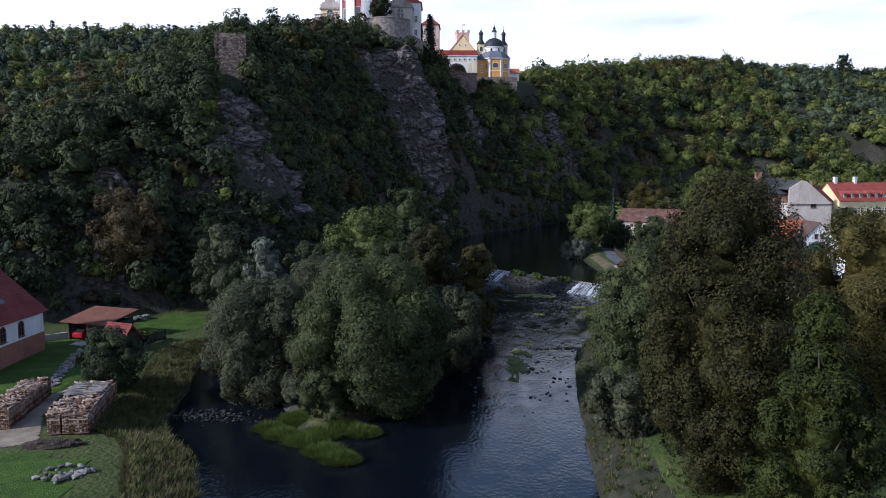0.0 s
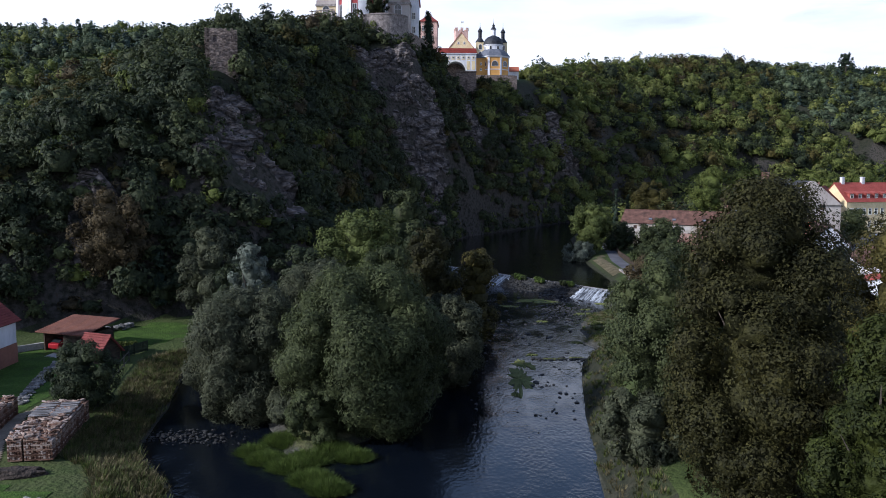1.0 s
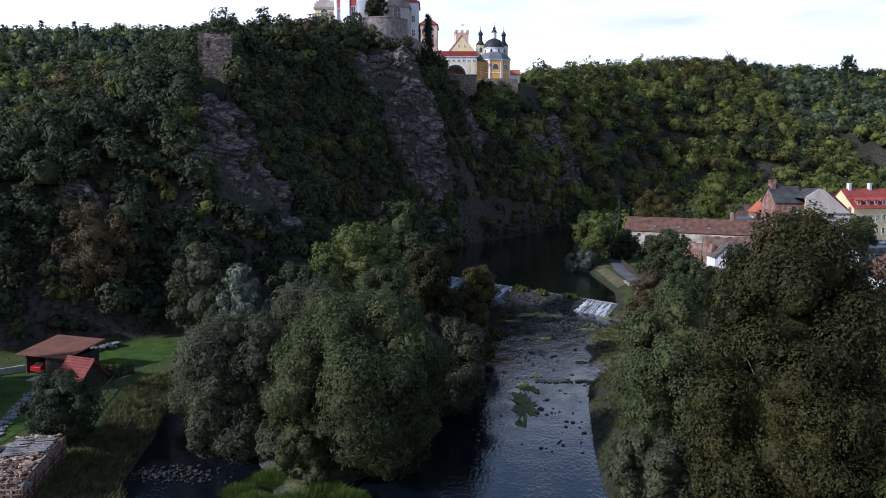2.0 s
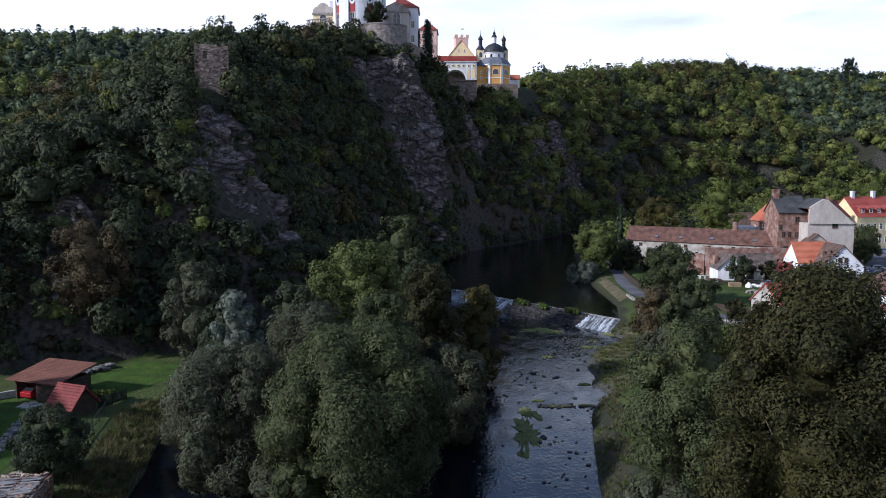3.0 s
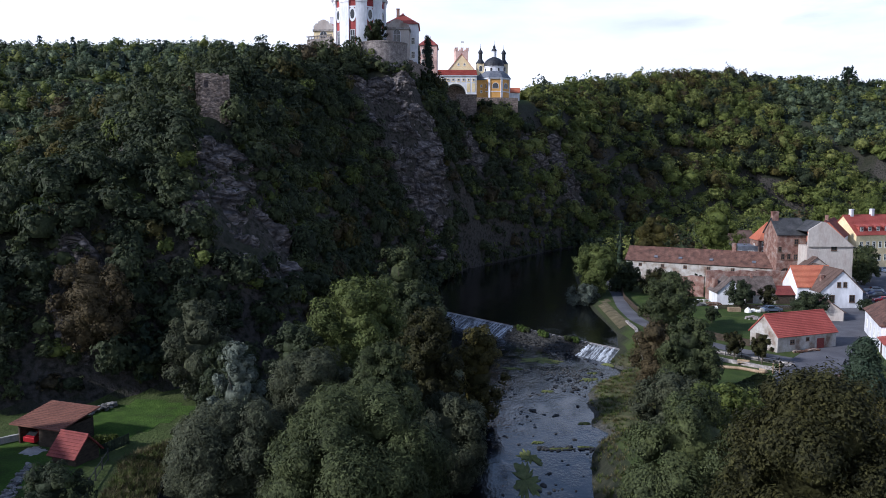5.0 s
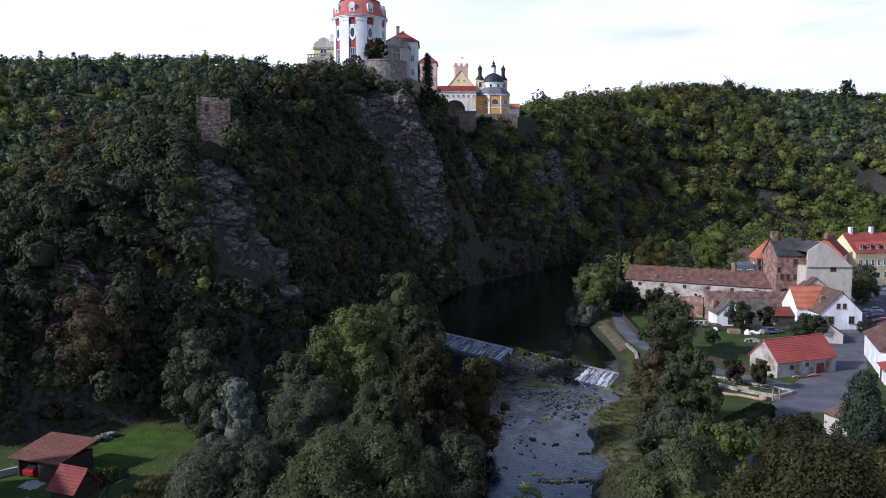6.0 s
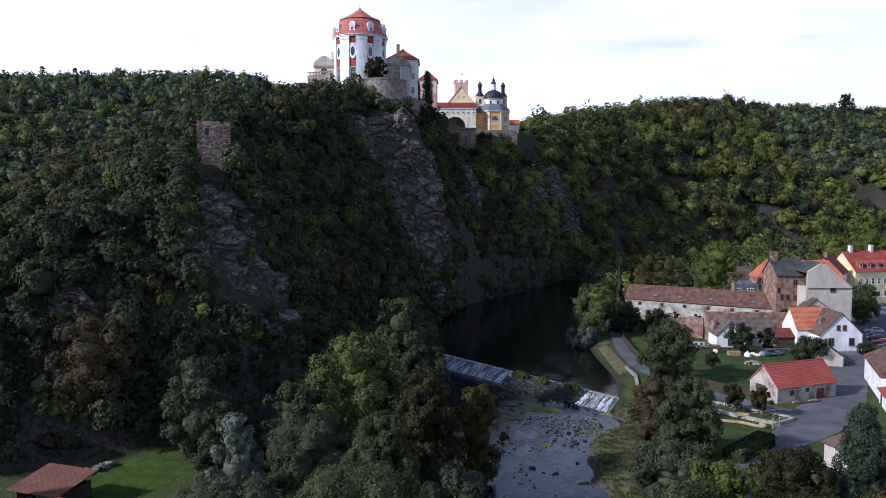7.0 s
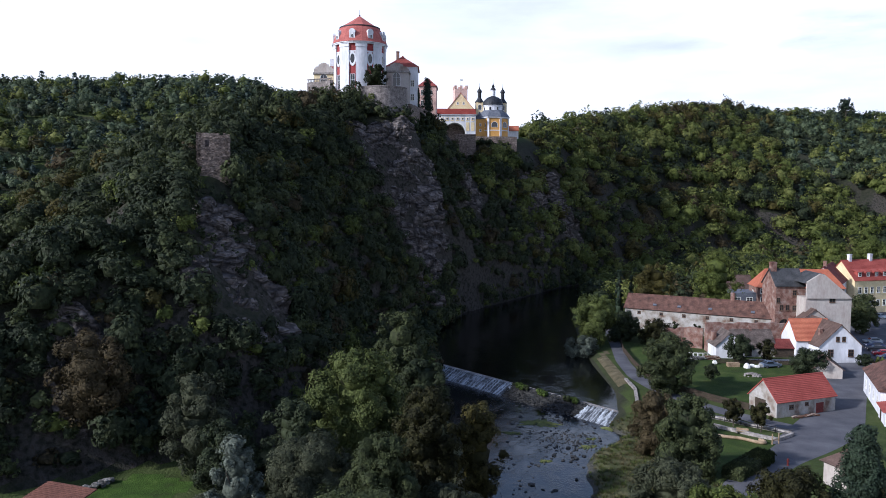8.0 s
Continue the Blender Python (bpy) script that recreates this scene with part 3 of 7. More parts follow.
tree("spruce_tree", (110, 262), 15, 4.2, LEAF_PINE, "dark spruce behind the tenement roof", 52, 22, 3500, 0.42, 0.0, shape=0.85)
tree("lime_tree", (150, 325), 17, 9.0, LEAF_LIME, "large bright green lime tree at the forest edge", 53, 26, 5000, 0.6, 0.05)
tree("lime_tree", (170, 335), 18, 9.0, LEAF_LIME, "large bright green lime tree at the forest edge", 54, 26, 5000, 0.6, 0.05)
tree("apple_tree", (50.5, 166), 3.2, 1.7, LEAF_DEEP, "small round apple tree on the lawn", 55, 14, 1800, 0.22, 0.2)
tree("walnut_tree", (62.0, 182.5), 6.2, 3.0, LEAF_DEEP, "dark walnut tree before the white gable", 56, 18, 3200, 0.30, 0.1)
tree("walnut_tree", (68.5, 183.5), 5.0, 2.2, LEAF_OLIVE, "thin plum tree in the yard", 57, 14, 1500, 0.28, 0.15)
tree("walnut_tree", (72.5, 171), 5.4, 4.0, LEAF_DEEP, "broad dark walnut behind the barn", 58, 20, 4200, 0.30, 0.05)
tree("maple_tree", (44.3, 135.2), 4.6, 1.8, LEAF_OLIVE, "young maple beside the mill race", 59, 14, 1800, 0.24, 0.25, group="young maples on the lawn")
tree("maple_tree", (47.7, 132.2), 4.6, 1.8, LEAF_OLIVE, "young maple beside the mill race", 60, 14, 1800, 0.24, 0.25, group="young maples on the lawn")
tree("lime_tree", (107, 217), 8.5, 4.0, LEAF_OAK, "round street tree beside the car park", 61, 20, 3200, 0.36, 0.1)
tree("lime_tree", (111, 225), 9.5, 4.2, LEAF_OAK, "round street tree beside the car park", 62, 20, 3200, 0.36, 0.1)
tree("yew_bush", (88.5, 180), 2.6, 2.0, LEAF_DEEP, "low yew bush before the white house", 63, 12, 1500, 0.22, 0.0, category="bush")
tree("broom_bush", (91.5, 178.5), 2.4, 1.6, LEAF_LIME, "yellow-green garden shrub before the white house", 64, 12, 1300, 0.22, 0.0, category="bush")
tree("privet_bush", (38.5, 205), 3.0, 2.0, LEAF_DEEP, "dark bush beside the promenade", 65, 12, 1300, 0.26, 0.0, category="bush")
tree("sumac_bush", (48.5, 203), 6.0, 4.6, LEAF_OLIVE, "pale brown-green bush before the ruined wall", 66, 18, 3200, 0.34, 0.0, category="bush")
for k, (x, y, h) in enumerate([(50.5, 206.2, 3.0), (54.3, 206.0, 3.6), (59.5, 205.8, 3.2), (63.0, 205.5, 2.8), (68.5, 205.0, 2.6)]):
    tree("ivy_bush", (x, y), h + 1.4, 1.5, LEAF_MAPLE, "dark ivy bush against the long white wall", 160 + k, 10, 900, 0.26, 0.0, category="bush", group="ivy along the wall")
# castle terrace
tree("cypress_tree", (-13.2, 300), 17.4, 2.5, LEAF_PINE, "tall dark cypress on the castle terrace", 67, 44, 6000, 0.32, 0.0, shape=0.3, category="cypress", lobe_size=0.55)
tree("cypress_tree", (-16.6, 297), 12.5, 1.6, LEAF_PINE, "slim dark cypress on the castle terrace", 68, 36, 3600, 0.30, 0.0, shape=0.35, category="cypress", lobe_size=0.55)
tree("holly_bush", (-28.6, 268.5), 16.0, 4.0, LEAF_MAPLE, "round dark bush on the bastion", 69, 20, 4200, 0.36, 0.50, category="bush")
for k, (x, y, h, w_) in enumerate([(-17.6, 273.5, 9, 2.4), (-16.6, 279, 10, 2.6), (-15.0, 286, 10, 2.4), (-13.4, 293.5, 9, 2.4), (-45.6, 279.0, 10, 2.0), (-49.5, 283.0, 10, 1.8), (-38.2, 264.6, 6, 1.6)]):
    tree("ivy_bush", (x + 0.9, y - 0.8), h, w_, LEAF_MAPLE, "dark ivy hanging on the castle retaining wall", 170 + k, 14, 1600, 0.36, 0.0, category="bush", group="ivy on the castle walls")
tree("pine_tree", (302, 632), 15, 5.6, LEAF_PINE, "lone pine with a flat crown on the far ridge", 70, 12, 900, 1.0, 0.42, lobe_size=0.30, ragged=0.3)


# ---- forest on the slopes ----
def template(rs, count, size, conifer=False, lumps=15, tufts=70):
    """Woodland crown: knobbly boughs with tufts of leaf sprays all over them, round an inner mass."""
    top = 2.6 if conifer else 1.7
    if conifer:
        v, f, nv = crown_mesh(rs, 1.0, top, 11, count, size, 0.1, 0.9, 1.3, 0.0, 0.30, 0.08, 8, 0.30)
        cv, cf = ICO1
        q = cv * np.array([0.40, 0.40, top * 0.40]) * (1.15 - 0.5 * (cv[:, 2:] + 1) / 2) + np.array([0, 0, top * 0.42])
        return np.concatenate([v, q]), np.concatenate([f, cf + len(v)]), np.concatenate([nv, cv])
    bough = rs.normal(0, 1, (lumps, 3))
    bough[:, 2] = np.abs(bough[:, 2]) * 0.9 - 0.25
    bough /= np.linalg.norm(bough, axis=1, keepdims=True)
    reach, wide = rs.uniform(0.18, 0.46, lumps), rs.uniform(0.30, 0.50, lumps)
    squash = np.array([rs.uniform(0.9, 1.1), rs.uniform(0.9, 1.1), top * rs.uniform(0.44, 0.56)])

    def surface(d):
        a = np.arccos(np.clip(d @ bough.T, -1, 1))
        knob = np.sqrt(np.clip(1 - (a / wide) ** 2, 0, 1)) * reach
        return 0.56 + knob.max(1)

    cv, cf = ICO1
    cf = cf[cv[cf][:, :, 2].mean(1) > -0.62]
    core = cv * (surface(cv) * 0.80 + rs.normal(0, 0.05, len(cv)))[:, None]
    d = rs.normal(0, 1, (tufts * 3, 3))
    d /= np.linalg.norm(d, axis=1, keepdims=True)
    d = d[d[:, 2] > -0.55][:tufts]
    centre = d * (surface(d) * rs.uniform(0.86, 1.04, len(d)))[:, None]
    wide_t = rs.uniform(0.10, 0.22, len(d))
    pick = rs.choice(len(d), count, p=wide_t ** 2 / (wide_t ** 2).sum())
    e = rs.normal(0, 1, (count, 3)) + d[pick] * 1.0 + np.array([0, 0, 0.3])
    e /= np.linalg.norm(e, axis=1, keepdims=True)
    p = centre[pick] + e * wide_t[pick][:, None] * rs.uniform(0.7, 1.15, (count, 1))
    v, f, nv = leaves(rs, p, e * 0.8 + d[pick] * 0.5 + np.array([0, 0, 0.2]), size, 0.0, 1.3, 0.35)
    q = np.concatenate([v, core]) * squash + np.array([0, 0, top * 0.46])
    return q, np.concatenate([f, cf + len(v)]), np.concatenate([nv, cv])


def scatter(name, spots, kinds, templates, mats, label, rs, sizes, tall, sink=0.3, pine=99):
    """Joined woodland: a crown at each spot, with its species' leaf material."""
    V, F, M, N, n0 = [], [], [], [], 0
    for (x, y, z), k in zip(spots, kinds):
        v, f, nv = templates[rs.randint(len(templates) - 2)] if k < pine else templates[-1 - rs.randint(2)]
        a, s = rs.uniform(0, 6.28), rs.uniform(*sizes)
        h = s * rs.uniform(*tall) * (0.6 if k >= pine else 1.0)
        c, d = math.cos(a), math.sin(a)
        w = np.empty_like(v)
        w[:, 0], w[:, 1], w[:, 2] = x + s * (c * v[:, 0] - d * v[:, 1]), y + s * (d * v[:, 0] + c * v[:, 1]), z - sink * s + h * v[:, 2]
        V.append(w), F.append(f + n0), M.append(np.full(len(f), k))
        N.append(np.stack([c * nv[:, 0] - d * nv[:, 1], d * nv[:, 0] + c * nv[:, 1], nv[:, 2]], 1))
        n0 += len(v)
    ob = mesh_object(name, np.concatenate(V), np.concatenate(F), mats, None, np.concatenate(M), True, np.concatenate(N))
    return tagged(ob, label, "forest", kind="stuff")


def spots_in(rs, x0, x1, y0, y1, step, keep):
    xs, ys = np.meshgrid(np.arange(x0, x1, step), np.arange(y0, y1, step))
    xs, ys = xs.ravel() + rs.uniform(-0.48, 0.48, xs.size) * step, ys.ravel() + rs.uniform(-0.48, 0.48, ys.size) * step
    z = height(xs, ys)
    ok = keep(xs, ys, z)
    return np.stack([xs, ys, z], 1)[ok]


# bare rock on the faces: centre and half sizes in plan
BARE = [(-20.5, 252, 14, 13), (-38.8, 144, 8.5, 10), (30, 338, 8, 10), (45, 354, 9, 9), (4, 292, 5, 9), (-55, 119, 5, 4.5)]


def bare(x, y, grow=1.0):
    r = np.zeros(x.shape, bool)
    for cx, cy, ax, ay in BARE:
        r |= ((x - cx) / ax) ** 2 + ((y - cy) / ay) ** 2 < grow
    return r


def castle_ground(x, y):
    ruin, _ = along(x, y, [(-49, 162, 0), (-49, 165, 0)])
    c, _ = along(x, y, [(-42, 281, 0), (-36, 281, 0), (-17, 308, 0), (2, 350, 0), (20, 362, 0)])
    arch, _ = along(x, y, [(-3, 340, 0), (-1, 296, 0)])
    sight, _ = along(x, y, [(-47.5, 157, 0), (-44, 149, 0)])
    return (ruin < 4.6) | (sight < 4.5) | (c < np.where(y > 322, 17, 9.5)) | (arch < 6.5)


rs = np.random.RandomState(5)
# far-hill leaves, paler and bluer: distance haze put into their colour
LEAF_HILL = leaf("leaf_hazy_hill", (0.052, 0.072, 0.042), (0.115, 0.145, 0.078))
LEAF_FIR = leaf("leaf_fir_hazed", (0.014, 0.026, 0.022), (0.034, 0.052, 0.042), translucent=0.1)
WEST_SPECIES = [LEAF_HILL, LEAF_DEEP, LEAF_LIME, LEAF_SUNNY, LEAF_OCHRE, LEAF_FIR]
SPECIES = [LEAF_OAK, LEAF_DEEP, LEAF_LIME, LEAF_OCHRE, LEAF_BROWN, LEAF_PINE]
# paler than the cliff's list: sunlight put into the leaf colour
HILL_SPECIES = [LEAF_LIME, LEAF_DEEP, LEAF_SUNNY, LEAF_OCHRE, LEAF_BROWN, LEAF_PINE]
near_t = [template(rs, 640, 0.120, tufts=80) for _ in range(10)] + [template(rs, 560, 0.15, True) for _ in range(2)]
far_t = [template(rs, 400, 0.115, tufts=60) for _ in range(10)] + [template(rs, 300, 0.20, True) for _ in range(2)]
ridge_t = [template(rs, 140, 0.18, lumps=9, tufts=26) for _ in range(8)] + [template(rs, 130, 0.26, True) for _ in range(2)]
scrub_t = [template(rs, 210, 0.15, lumps=10, tufts=30) for _ in range(7)] + [template(rs, 200, 0.22, True) for _ in range(2)]


def spur_side(x, y):
    return along(x, y, SPUR)


def river_side(x, y):
    return along(x, y, RIVER)[1][0]


def on_face(x, y, z):
    d, (side, *_) = spur_side(x, y)
    return (z > np.where(y > 150, 1.9, 2.9)) & ~bare(x, y, 1.05) & ~castle_ground(x, y) & (river_side(x, y) < 0) & ((side > 0) | (d < 22)) & (y < 400 - 0.6 * np.clip(x - 20, 0, 100))


def behind_face(x, y, z):
    d, (side, *_) = spur_side(x, y)
    return (z > 6) & (side < 0) & (d >= 22) & (x > -135) & (y < 390)


face = spots_in(rs, -125, 80, 95, 400, 4.1, on_face)
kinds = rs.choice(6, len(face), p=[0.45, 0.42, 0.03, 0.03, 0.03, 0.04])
# the slope below the chapel takes the pale leaves, sunlit by colour
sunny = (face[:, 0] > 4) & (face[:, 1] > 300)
# lowest slope takes the dark leaf: deep shade put into its colour
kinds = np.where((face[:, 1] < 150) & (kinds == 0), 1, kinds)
scatter("woodland", face[sunny], rs.choice(6, sunny.sum(), p=[0.30, 0.10, 0.46, 0.08, 0.04, 0.02]), near_t, HILL_SPECIES, "green woodland on the slope below the chapel, leaf colours paled as if sunlit", rs, (2.8, 4.8), (0.9, 1.35), pine=5)
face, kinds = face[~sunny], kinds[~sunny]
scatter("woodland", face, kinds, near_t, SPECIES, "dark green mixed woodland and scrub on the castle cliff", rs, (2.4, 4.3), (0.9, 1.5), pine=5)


def steep(x, y, z):
    e = 1.5
    g = np.hypot(height(x + e, y) - height(x - e, y), height(x, y + e) - height(x, y - e)) / (2 * e)
    return (g > 0.75) & on_face(x, y, z) & (spur_side(x, y)[1][0] > 0)


def in_gully(x, y, z):
    return (along(x, y, [(-3, 340, 0), (-1, 296, 0)])[0] < 9) & ~bare(x, y, 0.9) & (z < 60)


def on_ledge(x, y, z):
    return bare(x, y, 1.3) & ~bare(x, y, 0.72) & (wave(x, y, 7.0, 3) > 0.5) & ~castle_ground(x, y)


foot = np.array([(-27 + r_ * math.cos(a), 272.5 + r_ * math.sin(a)) for r_, a in [(rs.uniform(10.2, 12.6), radians(200 + 7 * i)) for i in range(21)]])
shore = []
for (ax_, ay_, ah), (bx_, by_, bh) in zip(RIVER[8:14], RIVER[9:15]):     # bushes on the steep bank above the pool
    run = math.hypot(bx_ - ax_, by_ - ay_)
    for k in range(int(run / 1.9)):
        q = (k + rs.uniform(0, 1)) / int(run / 1.9)
        off = ah + (bh - ah) * q + rs.uniform(0.2, 1.4)
        px_, py_ = ax_ + (bx_ - ax_) * q - (by_ - ay_) / run * off, ay_ + (by_ - ay_) * q + (bx_ - ax_) / run * off
        inner = (px_ - (by_ - ay_) / run * 3.5, py_ + (bx_ - ax_) / run * 3.5)
        crest = float(height(*inner))
        shore += [(px_ - (by_ - ay_) / run * 0.7 * j, py_ + (bx_ - ax_) / run * 0.7 * j, 1.9 + 2.3 * j) for j in range(6) if 1.9 + 2.3 * j < crest]
shore = np.array(shore)
mound = spots_in(rs, -58, -38, 146, 162, 2.4, lambda x, y, z: (along(x, y, [(-48.5, 158, 0), (-44, 149, 0)])[0] < 6) & (along(x, y, [(-49, 162, 0), (-49, 165, 0)])[0] > 4.4))
mound[:, 2] -= 2.9
brow = np.array([(6.5 + 1.7 * k, 340.3 + 0.25 * k + rs.uniform(-0.8, 0.4)) for k in range(13)])
brow = np.column_stack([brow, height(brow[:, 0], brow[:, 1])])
foot = np.column_stack([foot, height(foot[:, 0], foot[:, 1]) + 0.6])
scrub = np.concatenate([spots_in(rs, -125, 80, 95, 400, 2.5, steep), spots_in(rs, -20, 20, 290, 334, 2.8, in_gully), spots_in(rs, -125, 80, 95, 400, 2.6, on_ledge), foot, shore, mound, brow])
kinds = rs.choice(6, len(scrub), p=[0.44, 0.34, 0.12, 0.06, 0.03, 0.01])
scatter("scrub", scrub, kinds, scrub_t, SPECIES, "low dark green scrub clinging to the steep cliff", rs, (1.5, 3.0), (0.8, 1.4), pine=5)


def on_east(x, y, z):
    d, (side, *_) = spur_side(x, y)
    bank = along(x, y, RIVER)
    slope = (river_side(x, y) < 0) & (z > 2.5) & ((side > 0) | (d < 14)) & (x > 25) & ~on_face(x, y, z) & (x < 0.75 * y + 60) & ((y > 385) | (x > 60) | (z < 60))
    grove = (river_side(x, y) > 0) & (bank[0] - bank[1][1] > 1.0) & (x > 44) & (x < 230) & (y > 256 + 0.28 * np.clip(x - 100, 0, 200)) & (y < 380)
    return (slope | grove) & ~castle_ground(x, y)


def on_ridge(x, y, z):
    return (x > 215) & (y > 520 + 0.1 * (x - 215))


east = spots_in(rs, 25, 480, 250, 700, 6.9, lambda x, y, z: on_east(x, y, z) & ~on_ridge(x, y, z))
# pale leaves outweigh the dark: part of the hillside's sun is in their colour
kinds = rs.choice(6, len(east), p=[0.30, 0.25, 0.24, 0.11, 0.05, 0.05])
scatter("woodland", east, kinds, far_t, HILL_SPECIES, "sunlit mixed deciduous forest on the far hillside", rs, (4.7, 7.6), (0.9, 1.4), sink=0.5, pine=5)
ridge = spots_in(rs, 200, 480, 500, 700, 6.0, lambda x, y, z: on_east(x, y, z) & on_ridge(x, y, z))
# more dark and bluish leaves: the ridge's cloud shade and haze put into colour
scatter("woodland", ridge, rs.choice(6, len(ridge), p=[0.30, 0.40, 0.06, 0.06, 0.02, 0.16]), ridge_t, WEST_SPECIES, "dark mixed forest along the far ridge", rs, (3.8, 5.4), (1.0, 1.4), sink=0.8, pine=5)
flank = spots_in(rs, -135, 20, 120, 390, 5.2, lambda x, y, z: behind_face(x, y, z) & (spur_side(x, y)[0] < 60))
scatter("woodland", flank, rs.choice(6, len(flank), p=[0.46, 0.36, 0.04, 0.07, 0.03, 0.04]), near_t, SPECIES, "olive and dark green woodland behind the ruined tower", rs, (2.6, 4.4), (0.9, 1.4), pine=5)
west = spots_in(rs, -430, 60, 150, 560, 6.2, lambda x, y, z: (z > 6) & (((x < -130) | (y > 390)) & (x < 20) & (x > -0.75 * y - 30)) & ((z > 30) | (y < 330)))
kinds = rs.choice(6, len(west), p=[0.44, 0.22, 0.12, 0.06, 0.02, 0.14])
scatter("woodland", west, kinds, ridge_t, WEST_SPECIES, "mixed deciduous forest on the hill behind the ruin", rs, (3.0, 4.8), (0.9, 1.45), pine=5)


# ---- bare rock faces ----
def rock_face(cx, cy, ax, ay, seed, label):
    """Broken, layered cliff: a fine sheet that stands out from the slope, torn into ledges and cracks."""
    n = 104
    u, v = np.meshgrid(np.linspace(-1.25, 1.25, n), np.linspace(-1.25, 1.25, n))
    x, y = cx + u * ax, cy + v * ay
    z = height(x, y)
    e = 1.5
    nx, ny = -(height(x + e, y) - height(x - e, y)) / (2 * e), -(height(x, y + e) - height(x, y - e)) / (2 * e)
    nrm = np.stack([nx, ny, np.ones_like(nx)], -1)
    nrm /= np.linalg.norm(nrm, axis=-1, keepdims=True)
    edge = 1 - smooth(np.hypot(u, v) + 0.9 * (wave(x, y, 6.5, seed) - 0.5), 0.82, 1.15)
    P = np.stack([x, y, z], -1).reshape(-1, 3)
    N, E = nrm.reshape(-1, 3), edge.ravel()
    out = np.empty_like(P)
    shift = Vector((seed * 13.1, seed * 7.7, 0))
    for i, (p, q, g) in enumerate(zip(P, N, E)):
        w = Vector(p) + shift
        bulk = noise.fractal(w * 0.12, 1.0, 2.0, 4) * 3.0
        strata = ((w.z * 0.30 + w.x * 0.22 + noise.noise(w * 0.12) * 1.3) % 1.0) * 1.1 + ((w.z * 0.85 - w.x * 0.3 + noise.noise(w * 0.3)) % 1.0) * 0.5
        crack = noise.ridged_multi_fractal(Vector((w.x * 0.35, w.y * 0.35, w.z * 0.16)), 0.9, 2.1, 4, 1.0, 2.0) * 1.1
        out[i] = p + q * ((1.0 + bulk + strata - crack) * g - (1 - g) * 1.6)
    ob = mesh_object("rock_face", out, grid_faces(n, n), [ROCK])
    return tagged(ob, label, "rock", kind="structure")


for k, (cx, cy, ax, ay) in enumerate(BARE):
    rock_face(cx, cy, ax * 1.15, ay * 1.15, k + 1, ["steep bare grey rock face below the castle bastion", "broken grey rock outcrop below the ruined tower", "bare reddish grey rock above the river bend",
                                      "bare reddish grey rock spur above the river bend", "grey rock rib below the castle buttress", "low grey rock outcrop above the meadow"][k])


# ---- building materials ----
def paint(name, a, b, scale=0.6, fine=(4.0, 0.08), bump=0.15, rough=0.85, stretch=(1, 1, 1), spec=0.3, metal=0.0, bump_scale=14.0, detail=8.0):
    return material(name, [(0.32, a), (0.68, b)], scale, detail, rough, bump, bump_scale, fine, metal, spec, stretch=stretch)


PLASTER = paint("plaster_white", (0.53, 0.53, 0.56), (0.73, 0.73, 0.77), 0.35, (1.6, 0.10), stretch=(1, 1, 0.45))
LIME_WALL = material("limewash_worn", [(0.30, (0.15, 0.095, 0.072)), (0.42, (0.25, 0.22, 0.19)), (0.54, (0.34, 0.32, 0.30)), (0.75, (0.45, 0.43, 0.41))], 0.55, 9, 0.9, 0.3, 10, (3, 0.12))
PLASTER_RED = paint("plaster_red", (0.20, 0.035, 0.035), (0.30, 0.055, 0.055), 0.5, (2.0, 0.12))
PLASTER_OCHRE = paint("plaster_ochre", (0.50, 0.26, 0.07), (0.62, 0.34, 0.10), 0.5, (2.0, 0.08))
PLASTER_CREAM = paint("plaster_cream", (0.60, 0.48, 0.28), (0.70, 0.58, 0.36), 0.5, (2.0, 0.08))
PLASTER_PINK = paint("plaster_pink", (0.55, 0.36, 0.30), (0.68, 0.46, 0.40), 0.5, (2.0, 0.10))
PLASTER_BROWN = paint("plaster_brown", (0.22, 0.10, 0.07), (0.30, 0.14, 0.10), 0.5, (3.0, 0.10))
PLASTER_OLD = material("plaster_old", [(0.28, (0.22, 0.16, 0.13)), (0.42, (0.36, 0.31, 0.28)), (0.60, (0.44, 0.40, 0.37)), (0.78, (0.33, 0.28, 0.25))], 0.30, 9, 0.9, 0.25, 9, (2.5, 0.12), stretch=(1, 1, 0.5))
BRICK_OLD = material("brick_worn", [(0.30, (0.11, 0.055, 0.043)), (0.46, (0.19, 0.105, 0.083)), (0.60, (0.24, 0.165, 0.14)), (0.76, (0.30, 0.26, 0.235))], 0.9, 10, 0.95, 0.5, 6, (5, 0.25))
STONE_WALL = material("rubble_stone", [(0.28, (0.13, 0.115, 0.11)), (0.5, (0.25, 0.225, 0.21)), (0.74, (0.38, 0.35, 0.33))], 0.9, 10, 0.95, 0.7, 3.2, (3, 0.35))
CASTLE_STONE = material("castle_stone", [(0.28, (0.10, 0.085, 0.080)), (0.5, (0.19, 0.165, 0.155)), (0.74, (0.29, 0.255, 0.235))], 0.9, 10, 0.95, 0.8, 3.0, (3, 0.40))
RUIN_STONE = material("ruin_stone", [(0.28, (0.080, 0.060, 0.052)), (0.5, (0.175, 0.138, 0.118)), (0.74, (0.29, 0.235, 0.20))], 1.3, 10, 0.95, 1.0, 2.4, (2.2, 0.5), stretch=(1, 1, 1.8))
TILE_CASTLE = paint("tile_castle", (0.30, 0.085, 0.075), (0.40, 0.125, 0.105), 0.5, (2.2, 0.15))
TILE_NEW = paint("tile_new_red", (0.27, 0.058, 0.046), (0.35, 0.084, 0.066), 0.4, (3.0, 0.12), bump=0.3)
